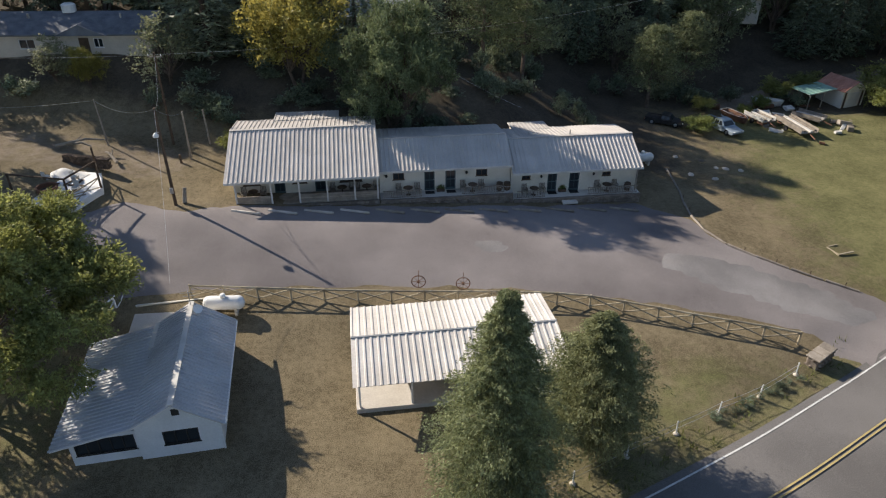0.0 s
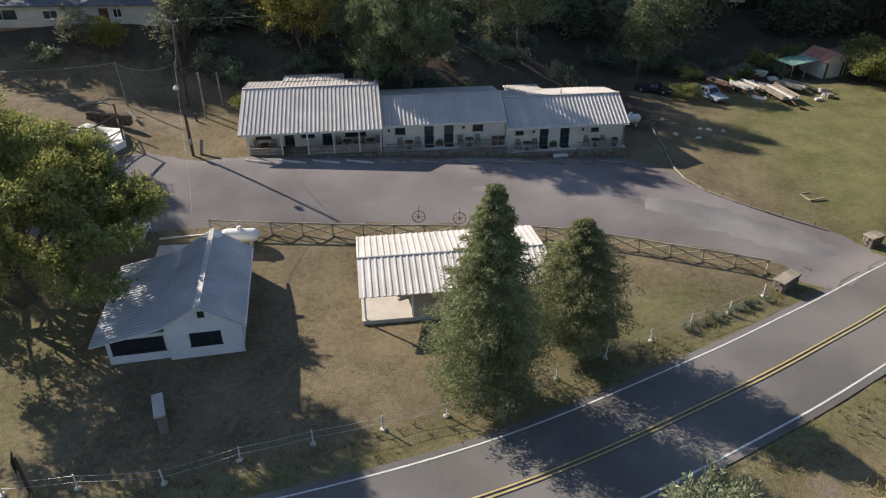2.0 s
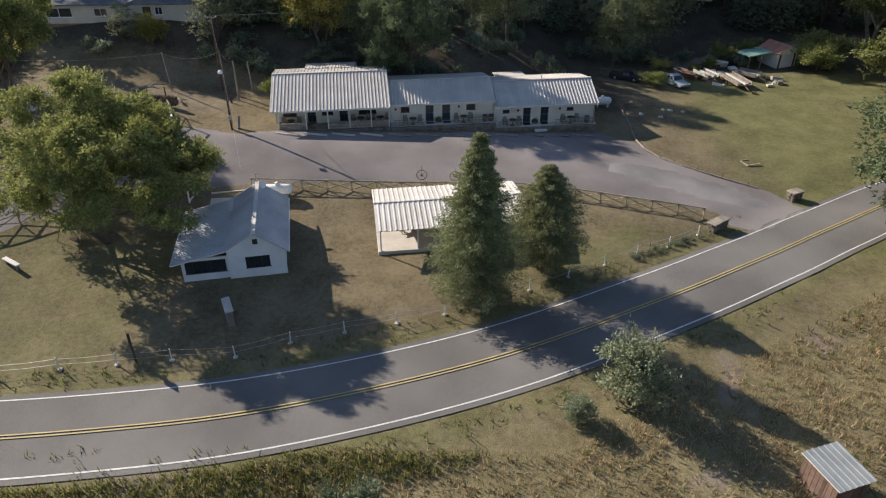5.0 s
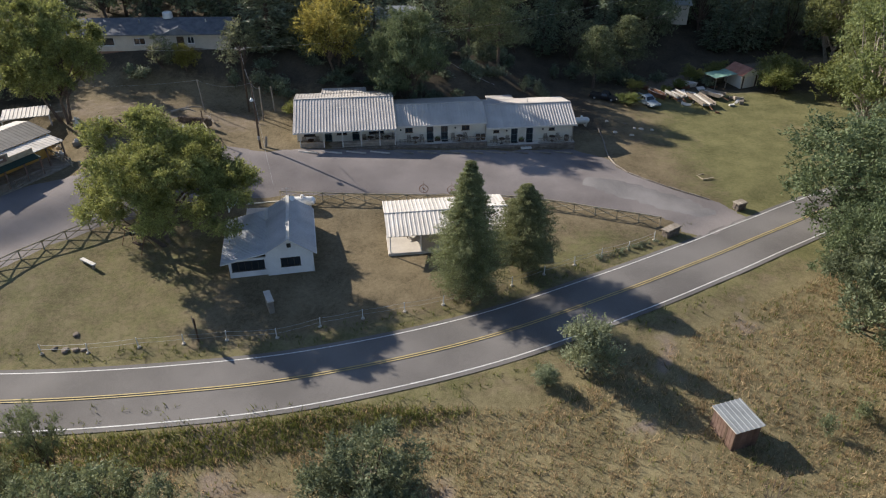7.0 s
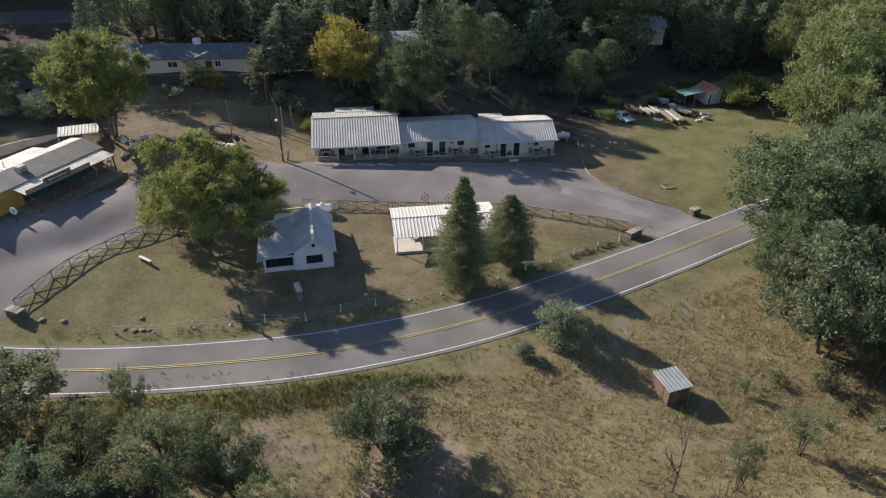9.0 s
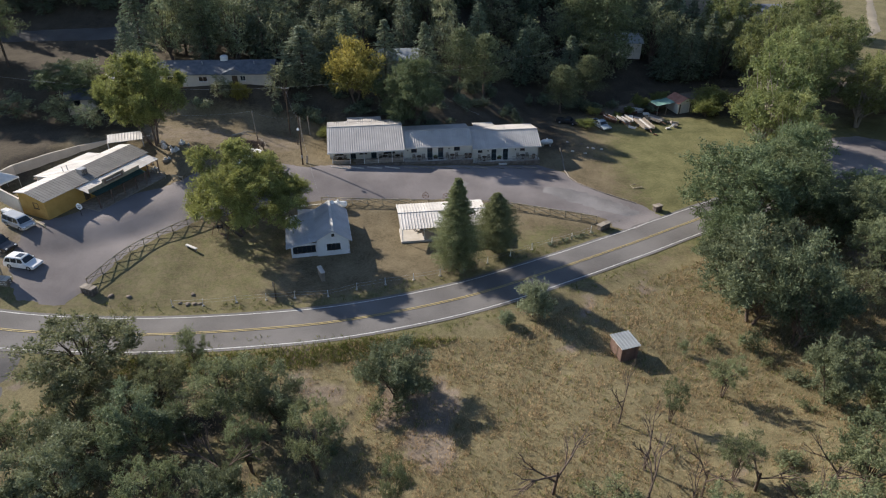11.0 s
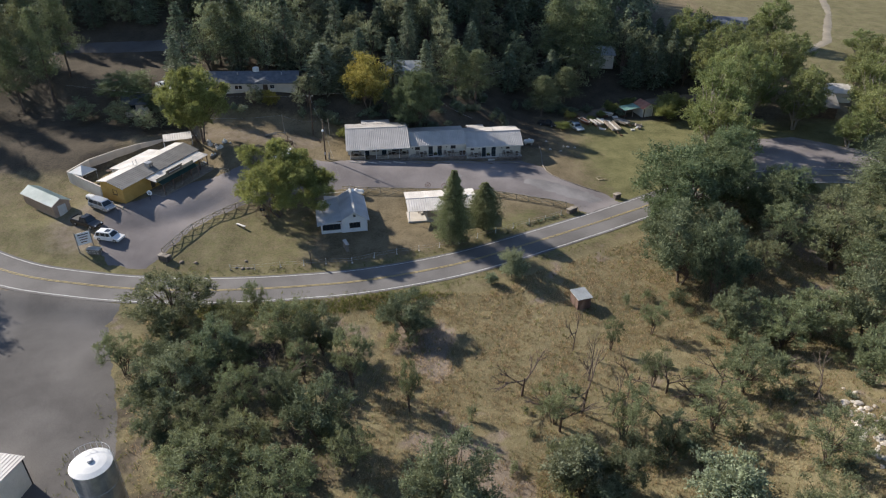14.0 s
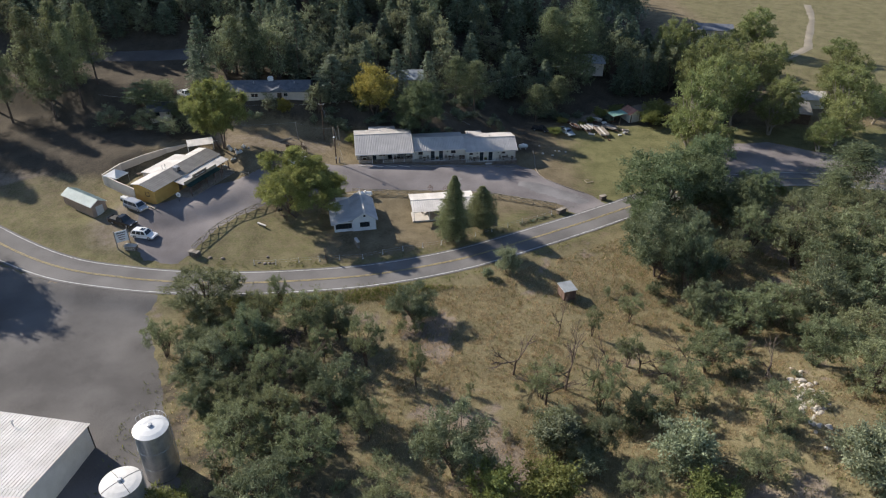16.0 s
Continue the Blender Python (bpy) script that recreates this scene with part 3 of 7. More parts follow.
def roof_slope(parent, name, a, b, foot, material, pitch=0.4, panel=0.8, label=""):
    """Metal sheets side by side. a, b: the upper corners; foot: the lower corner below a."""
    a, b, foot = Vector(a), Vector(b), Vector(foot)
    across, down = b - a, foot - a
    n = max(1, round(across.length / panel))
    w = across.length / n
    x, y = across.normalized(), -down.normalized()
    z = x.cross(y)
    if z.z < 0:
        a, x, z = b, -x, -z
    turn = Matrix((x, y, z)).transposed().to_4x4()
    base = Form().add([Vector((0, 0, -0.09)), Vector((across.length, 0, -0.09)), Vector((across.length, -down.length, -0.09)), Vector((0, -down.length, -0.09)),
                       Vector((0, 0, -0.03)), Vector((across.length, 0, -0.03)), Vector((across.length, -down.length, -0.03)), Vector((0, -down.length, -0.03))],
                      [(0, 1, 2, 3), (7, 6, 5, 4), (0, 4, 5, 1), (1, 5, 6, 2), (2, 6, 7, 3), (3, 7, 4, 0)])
    deck = part(name, base, TRIM, parent, label or "sloping metal roof", at=Matrix.Translation(a) @ turn)
    sheet = ribbed_sheet(w + 0.01, down.length + 0.05, pitch).mesh("roof_panel")
    for i in range(n):
        part("roof_panel", sheet, material, deck, at=pose(i * w, 0, 0))
    return deck


def wall_run(form, x0, x1, y, z0, z1, openings=(), t=0.16):
    """A wall along x with its front at y; openings are (x0, x1, z0, z1)."""
    cuts = sorted(openings)
    at = x0
    for a, b, lo, hi in cuts:
        form.box(at, a, y, y + t, z0, z1)
        if lo > z0:
            form.box(a, b, y, y + t, z0, lo)
        if hi < z1:
            form.box(a, b, y, y + t, hi, z1)
        at = b
    form.box(at, x1, y, y + t, z0, z1)
    return form


def window(parent, x0, x1, y, z0, z1, bars=1, material=TRIM, face="front"):
    """A framed pane set into a wall; face says along which axis the wall runs."""
    w = 0.06
    frame_form = Form()
    for a, b, lo, hi in ((x0, x1, z0, z0 + w), (x0, x1, z1 - w, z1), (x0, x0 + w, z0 + w, z1 - w), (x1 - w, x1, z0 + w, z1 - w)):
        frame_form.box(a, b, y - 0.03, y + 0.10, lo, hi)
    for i in range(bars):
        c = x0 + (x1 - x0) * (i + 1) / (bars + 1)
        frame_form.box(c - 0.025, c + 0.025, y - 0.02, y + 0.08, z0 + w, z1 - w)
    at = None if face == "front" else pose(*face)
    f = part("window", frame_form, material, parent, "framed window with dark glass", at=at)
    for i in range(bars + 1):
        a, b = x0 + (x1 - x0) * i / (bars + 1), x0 + (x1 - x0) * (i + 1) / (bars + 1)
        part("pane", Form().box(a + 0.03, b - 0.03, y + 0.04, y + 0.055, z0 + w, z1 - w), GLASS, f)
    part("sill", Form().box(x0 - 0.06, x1 + 0.06, y - 0.08, y, z0 - 0.05, z0), material, f)
    return f


def screen_door(parent, x0, x1, y, z0, z1):
    w = 0.09
    form = Form()
    for a, b, lo, hi in ((x0, x1, z0, z0 + 0.2), (x0, x1, z1 - w, z1), (x0, x0 + w, z0 + 0.2, z1 - w), (x1 - w, x1, z0 + 0.2, z1 - w), (x0 + w, x1 - w, z0 + 0.95, z0 + 1.05)):
        form.box(a, b, y - 0.02, y + 0.05, lo, hi)
    c = (x0 + x1) / 2
    form.box(c - 0.015, c + 0.015, y - 0.01, y + 0.03, z0 + 0.2, z1 - w)
    d = part("door", form, TEAL, parent, "dark teal screen door")
    part("door_panel", Form().box(x0 + w, x1 - w, y + 0.01, y + 0.03, z0 + 0.2, z1 - w), GLASS, d)
    part("handle", Form().box(x1 - w, x1 - 0.03, y - 0.06, y - 0.02, z0 + 1.0, z0 + 1.12), STEEL, d)


def railing(parent, x0, x1, y, z, rise=0.85, posts=None):
    form = Form().box(x0, x1, y - 0.04, y + 0.04, z + rise - 0.06, z + rise).box(x0, x1, y - 0.02, y + 0.02, z + 0.12, z + 0.18)
    rail = part("railing", form, WOOD_GREY, parent, "weathered timber railing")
    n = max(2, int((x1 - x0) / 0.16))
    slat = Form().box(-0.018, 0.018, -0.015, 0.015, 0.18, rise - 0.06).mesh("slat")
    for i in range(n):
        part("slat", slat, WOOD_GREY, rail, at=pose(x0 + (x1 - x0) * (i + 0.5) / n, y, z))


def stone_wall(parent, x0, x1, y, z0, z1, seed=0):
    """A low wall of laid fieldstones, each its own piece."""
    rnd = random.Random(seed)
    core = part("porch_wall", Form().box(x0, x1, y + 0.04, y + 0.26, z0, z1), STONE, parent, "low fieldstone porch wall")
    kinds = []
    for k in range(4):
        me = bumpy_rock(seed * 10 + k, 0.19, 0.10, 0.11)
        me.name = "stone"
        kinds.append(me)
    rows = max(1, int((z1 - z0) / 0.2))
    for r in range(rows):
        x = x0 + 0.15 + 0.15 * (r % 2)
        while x < x1 - 0.15:
            part("stone", kinds[rnd.randrange(4)], STONE, core, at=pose(x, y + 0.04, z0 + 0.12 + r * 0.2, 0, 0, rnd.choice((0, 180))))
            x += 0.36 + 0.08 * rnd.random()


def build_motel():
    base = 2.0
    motel = thing("motel", pose(-21.4, 58.2, base, 0, 0, 8.5), "long cream motel with stepped ribbed metal roofs and front porch", "motel")
    ground_at = lambda u: land(-21.4 + u * 0.989, 58.2 + u * 0.148 + 0.5) - base
    # three wings: left end, right end, eave line, ridge line, eave height, ridge height, floor, front wall, back wall
    wings = [(0.0, 12.95, 0.0, 6.2, 3.0, 5.35, 0.62, 2.5, 10.0), (12.95, 25.05, 1.45, 5.0, 2.72, 4.45, 0.38, 2.05, 9.0), (25.05, 37.2, 1.15, 5.0, 2.02, 3.9, -0.33, 1.85, 9.0)]
    for k, (u0, u1, ve, vr, ze, zr, zf, vw, vb) in enumerate(wings):
        over = 0.25
        l = u0 - (over if k == 0 else 0)
        r = u1 + (over if k == 2 else 0)
        zb = zr - (0.62 if k == 0 else 0.75)
        roof_slope(motel, "roof", (l, vr, zr), (r, vr, zr), (l, ve, ze), ROOF, 0.39, 0.78)
        roof_slope(motel, "roof", (r, vr, zr), (l, vr, zr), (r, vb + 0.4, zb), ROOF, 0.39, 0.78)
        part("ridge_cap", Form().prism([(l, 0), (r, 0), (r, 0.06), (l, 0.06)], -0.16, 0.16), ROOF, motel, at=pose(0, vr, zr - 0.005))
        part("fascia", Form().box(l, r, ve - 0.05, ve - 0.01, ze - 0.20, ze + 0.0), TRIM, motel, "pale eave board")
        slope_at = lambda v: zr - (zr - ze) * (vr - v) / (vr - ve) if v < vr else zr - (zr - zb) * (v - vr) / (vb - vr)
        if k == 0:
            holes = [(3.6, 4.55, zf, zf + 2.0), (7.2, 8.15, zf, zf + 2.0), (0.9, 2.4, zf + 0.9, zf + 1.8), (5.2, 6.5, zf + 0.9, zf + 1.8), (9.4, 11.4, zf + 0.8, zf + 1.8)]
        elif k == 1:
            holes = [(17.05, 17.98, zf, zf + 2.02), (18.98, 19.92, zf, zf + 2.02), (14.2, 15.2, zf + 1.2, zf + 1.85), (21.8, 22.85, zf + 1.2, zf + 1.85)]
        else:
            holes = [(28.55, 29.45, zf, zf + 1.98), (30.65, 31.6, zf, zf + 1.98), (26.1, 26.9, zf + 1.35, zf + 1.75), (33.8, 34.6, zf + 1.35, zf + 1.75)]
        top = slope_at(vw) - 0.10
        part("wall", wall_run(Form(), u0 + 0.02, u1 - 0.02, vw, zf - 1.2, top, holes), WALL_CREAM, motel, "cream painted front wall")
        for a, b, lo, hi in holes:
            if lo == zf:
                screen_door(motel, a, b, vw + 0.04, lo, hi)
            else:
                window(motel, a, b, vw + 0.02, lo, hi, 1, WOOD_DARK)
        for u in (u0 + 0.02, u1 - 0.18):
            ring = [(vw + 0.16, zf - 1.4), (vb, zf - 1.4), (vb, slope_at(vb) - 0.12), (vr, zr - 0.12), (vw + 0.16, slope_at(vw) - 0.14)]
            part("end_wall", Form().add([(u, v, z) for v, z in ring] + [(u + 0.16, v, z) for v, z in ring], [(0, 1, 2, 3, 4), (9, 8, 7, 6, 5)] + [(i, 5 + i, 5 + (i + 1) % 5, (i + 1) % 5) for i in range(5)]), WALL_CREAM, motel)
        part("back_wall", Form().box(u0 + 0.18, u1 - 0.18, vb - 0.16, vb, zf - 1.4, slope_at(vb) - 0.12), WALL_CREAM, motel)
        front = 0.55 if k else 0.35
        floor = Form().box(u0 + 0.02, u1 - 0.02, front, vw - 0.002, zf - 0.14, zf)
        part("porch_floor", floor, WOOD_GREY if k == 0 else CONCRETE, motel, "grey porch floor")
        lo = min(ground_at(u0), ground_at(u1)) - 0.25
        stone_wall(motel, u0 + 0.05, u1 - 0.05, front - 0.28, lo, zf - 0.02 if k == 0 else zf + 0.05, 3 + k)
    # porch of the first wing: posts, low board walls and rails
    for u in (0.55, 3.55, 5.95, 8.35, 10.75, 12.75):
        part("post", Form().box(u - 0.07, u + 0.07, 0.35, 0.49, 0.62, 3.02, 0.01), TRIM, motel, "pale porch post")
    for a, b in ((0.62, 3.48), (6.02, 8.28), (8.42, 10.68), (10.82, 12.68)):
        wall = part("low_wall", Form().box(a, b, 0.38, 0.46, 1.36, 1.44), WOOD_GREY, motel, "weathered low board wall with a top rail")
        for k in range(4):
            part("board", Form().box(a, b, 0.39, 0.43, 0.64 + 0.18 * k, 0.80 + 0.18 * k), WOOD_GREY, wall)
    part("porch_beam", Form().box(0.1, 12.9, 0.34, 0.50, 2.86, 3.0), TRIM, motel)
    for a, b in ((13.2, 16.7), (20.3, 24.2)):
        railing(motel, a, b, 0.62, 0.38, 0.8)
    for a, b in ((25.4, 28.1), (32.1, 36.9)):
        railing(motel, a, b, 0.62, -0.33, 0.8)
    for u in (36.95,):
        part("post", Form().box(u - 0.06, u + 0.06, 1.2, 1.32, -0.33, 2.0, 0.01), WOOD_GREY, motel)
    for a, b, z in ((29.6, 31.0, -0.33),):
        part("entry_step", Form().box(a, b, -0.25, 0.26, z - 0.36, z - 0.16, 0.02), CONCRETE, motel, "concrete entry step")
    # raised strip behind the first ridge, and a lean-to behind the last wing
    roof_slope(motel, "rear_roof", (9.5, 9.6, 4.92), (3.3, 9.6, 4.92), (9.5, 12.4, 4.72), ROOF, 0.39, 0.78)
    part("rear_wall", Form().box(3.5, 9.3, 10.0, 12.2, -0.8, 4.55), WALL_CREAM, motel)
    roof_slope(motel, "rear_roof", (30.4, 8.6, 3.32), (26.6, 8.6, 3.32), (30.4, 11.2, 3.10), ROOF, 0.39, 0.78)
    part("rear_wall", Form().box(26.8, 30.2, 9.0, 11.0, -1.6, 2.95), WALL_CREAM, motel)
    for u, v, z in ((6.0, 8.6, 4.9), (7.6, 8.5, 4.9), (27.6, 6.2, 3.45), (31.5, 5.6, 3.7), (12.6, 6.3, 5.2)):
        part("vent_pipe", Form().tube((u, v, z - 0.3), (u, v, z + 0.55), 0.06), STEEL, motel, "metal vent pipe")
    for u in (13.6, 20.9, 27.9, 32.9):
        part("wall_lamp", Form().lathe([(0.05, 0), (0.11, 0.06), (0.11, 0.2), (0.05, 0.26)], 10), DARK_METAL, motel, "small dark porch lamp", at=pose(u, 1.9 if u < 25 else 1.7, 1.9 if u < 25 else 1.2))


def build_house():
    house = thing("house", pose(-14.95, 33.95, land(-17, 36) - 0.1, 0, 0, 12.5), "small white house with ribbed metal roof and enclosed side porch", "house")
    deep, peak, apex = 8.6, -2.1, 4.25
    # roof planes: right slope, left slope, shallow porch slope
    roof_slope(house, "roof", (peak, -0.55, apex), (peak, deep + 0.4, apex), (0.38, -0.55, 2.50), ROOF_HOUSE, 0.30, 0.9)
    roof_slope(house, "roof", (peak, deep + 0.4, apex), (peak, -0.55, apex), (-4.45, deep + 0.4, 2.92), ROOF_HOUSE, 0.30, 0.9)
    roof_slope(house, "porch_roof", (-4.4, deep + 0.1, 2.95), (-4.4, -0.55, 2.95), (-8.6, deep + 0.1, 2.12), ROOF_HOUSE, 0.30, 0.9, "shallow metal porch roof")
    part("ridge_cap", Form().box(peak - 0.16, peak + 0.16, -0.55, deep + 0.4, apex + 0.005, apex + 0.06), TRIM, house, "pale ridge cap")
    part("valley_flashing", Form().box(-4.55, -4.25, 6.2, deep + 0.2, 2.95, 3.06), TRIM, house, "pale roof flashing")
    front = Form()
    wall_run(front, -4.4, 0, 0, 0, 2.35, [(-3.05, -1.15, 0.95, 1.95)])
    front.add([(-4.4, 0, 2.35), (0, 0, 2.35), (0, 0, 2.62), (peak, 0, apex - 0.12), (-4.4, 0, 2.78), (-4.4, 0.16, 2.35), (0, 0.16, 2.35), (0, 0.16, 2.62), (peak, 0.16, apex - 0.12), (-4.4, 0.16, 2.78)],
              [(0, 1, 2, 3, 4), (9, 8, 7, 6, 5)] + [(i, 5 + i, 5 + (i + 1) % 5, (i + 1) % 5) for i in range(5)])
    part("front_wall", front, WALL_WHITE, house, "white gable wall")
    part("gable_vent", Form().box(peak - 0.2, peak + 0.2, -0.03, 0.0, 3.05, 3.5), DARK_METAL, house, "dark louvred gable vent")
    window(house, -3.05, -1.15, 0.03, 0.95, 1.95, 2, DARK_METAL)
    porch = Form()
    wall_run(porch, -8.0, -4.4, 0.25, 0, 2.1, [(-7.75, -4.6, 0.75, 1.85)])
    part("porch_wall", porch, WALL_WHITE, house, "white porch wall")
    window(house, -7.75, -4.6, 0.30, 0.75, 1.85, 4, DARK_METAL)
    side = Form().box(-0.16, 0, 0.16, deep, 0, 2.45).box(-8.0, -0.16, deep - 0.16, deep, 0, 2.1).box(-8.0, -7.84, 0.41, deep - 0.16, 0, 2.0)
    side.add([(-4.4, deep - 0.16, 2.1), (0, deep - 0.16, 2.1), (0, deep - 0.16, 2.6), (peak, deep - 0.16, apex - 0.12), (-4.4, deep - 0.16, 2.8), (-4.4, deep, 2.1), (0, deep, 2.1), (0, deep, 2.6), (peak, deep, apex - 0.12), (-4.4, deep, 2.8)],
             [(0, 1, 2, 3, 4), (9, 8, 7, 6, 5)] + [(i, 5 + i, 5 + (i + 1) % 5, (i + 1) % 5) for i in range(5)])
    part("side_wall", side, WALL_WHITE, house)
    part("foundation", Form().box(-8.03, 0.03, 0.0, deep + 0.03, -0.7, 0.0), CONCRETE, house, "concrete footing")
    part("gutter", Form().box(0.38, 0.50, -0.5, deep + 0.3, 2.36, 2.46).box(0.03, 0.11, -0.06, 0.02, 0.1, 2.4), WALL_WHITE, house, "white gutter and downpipe")
    for u, v in ((0.5, 1.2), (0.5, 4.2)):
        window(house, u, u + 1.0, 0, 1.0, 1.9, 1, WALL_WHITE, (0.0, v, 0, 0, 0, 90))
    part("antenna", Form().tube((peak, deep, apex), (peak, deep, apex + 1.1), 0.025).tube((peak - 0.5, deep, apex + 1.0), (peak + 0.5, deep, apex + 1.0), 0.015)
         .tube((peak - 0.35, deep, apex + 0.75), (peak + 0.35, deep, apex + 0.75), 0.015), STEEL, house, "thin roof antenna")
    dish = part("dish", Form().lathe([(0.02, -0.08), (0.16, -0.05), (0.28, 0.02), (0.30, 0.03), (0.16, -0.03), (0.02, -0.06)], 16), WALL_WHITE, house, "small grey satellite dish", at=pose(peak + 0.5, deep - 0.6, apex + 0.1, 50, 0, 30))
    part("dish_arm", Form().tube((0, 0, -0.4), (0, 0, -0.06), 0.02), STEEL, dish)
    # back terrace
    terrace = thing("terrace", pose(-21.3, 44.6, land(-21.3, 44.6) - 0.15, 0, 0, 12.5), "small concrete terrace behind the house with a pale low wall", "terrace")
    part("slab", Form().box(-3.0, 2.6, -1.6, 1.6, -0.2, 0.25, 0.03), CONCRETE, terrace)
    part("parapet", Form().box(-3.0, 2.6, 1.45, 1.6, 0.25, 0.5), WALL_CREAM, terrace)
    gate = thing("white_rail", on_land(-26.2, 44.0, 78), "white timber railing with crossed braces beside the terrace", "railing")
    for k in range(3):
        part("post", Form().box(k * 1.3 - 0.06, k * 1.3 + 0.06, -0.06, 0.06, -0.2, 1.15, 0.01), WALL_WHITE, gate)
    for up in (0.2, 1.05):
        part("rail", Form().beam((0, 0.09, up), (2.6, 0.09, up), 0.06, 0.1), WALL_WHITE, gate)
    for k in range(2):
        part("brace", Form().beam((k * 1.3, -0.09, 0.2), (k * 1.3 + 1.3, -0.09, 1.0), 0.05, 0.08), WALL_WHITE, gate)


def build_pavilion():
    z = land(-1, 40)
    pav = thing("picnic_pavilion", pose(-7.75, 36.75, z, 0, 0, 9.2), "open picnic pavilion with white ribbed roof on concrete slab", "pavilion")
    part("slab", Form().box(0, 13.2, 0, 7.0, -0.3, 0.12, 0.03), CONCRETE, pav, "pale concrete slab")
    zr, zf, zb = 3.05, 2.38, 2.55
    roof_slope(pav, "roof", (-0.1, 3.25, zr), (13.1, 3.25, zr), (-0.1, -0.45, zf), ROOF_WHITE, 0.44, 0.88, "front slope of white ribbed metal")
    roof_slope(pav, "roof", (13.1, 3.3, zr - 0.02), (-0.1, 3.3, zr - 0.02), (13.1, 7.1, zb), ROOF_WHITE, 0.44, 0.88, "rear slope of white ribbed metal")
    part("ridge_strip", Form().box(-0.1, 13.1, 3.2, 3.34, zr - 0.02, zr + 0.07), ROOF_STEEL, pav, "grey ridge strip")
    for u in (0.25, 3.4, 6.6, 9.8, 12.9):
        for v, top in ((0.2, zf), (6.7, zb - 0.05)):
            part("post", Form().box(u - 0.06, u + 0.06, v - 0.06, v + 0.06, 0.12, top - 0.1, 0.01), WHITE_METAL, pav, "white steel post")
    beams = Form()
    for v, top in ((0.2, zf - 0.02), (3.3, zr - 0.10), (6.7, zb - 0.06)):
        beams.box(0.0, 13.0, v - 0.05, v + 0.05, top - 0.22, top - 0.10)
    part("roof_beam", beams, WHITE_METAL, pav, "white roof beams")
    back = Form().box(7.0, 12.9, 6.72, 6.80, 0.12, 2.2).box(12.86, 12.94, 2.5, 6.7, 0.12, 2.2)
    part("screen_wall", back, WALL_WHITE, pav, "white rear windbreak")
    for u in (2.6, 6.0, 9.4):
        t = thing("picnic_table", pose(-7.75, 36.75, z + 0.12, 0, 0, 9.2) @ pose(u, 3.6, 0, 0, 0, 8 * u), "brown timber picnic table under the pavilion roof", "picnic table", "picnic tables")
        part("tabletop", Form().box(-0.9, 0.9, -0.37, 0.37, 0.71, 0.76, 0.01), WOOD_DARK, t)
        for s in (-1, 1):
            part("bench", Form().box(-0.9, 0.9, s * 0.7 - 0.13, s * 0.7 + 0.13, 0.42, 0.46, 0.01), WOOD_DARK, t)
            part("leg", Form().beam((s * 0.6, -0.65, 0), (s * 0.6, -0.2, 0.72), 0.05, 0.1).beam((s * 0.6, 0.65, 0), (s * 0.6, 0.2, 0.72), 0.05, 0.1).box(s * 0.6 - 0.03, s * 0.6 + 0.03, -0.8, 0.8, 0.36, 0.42), WOOD_DARK, t)


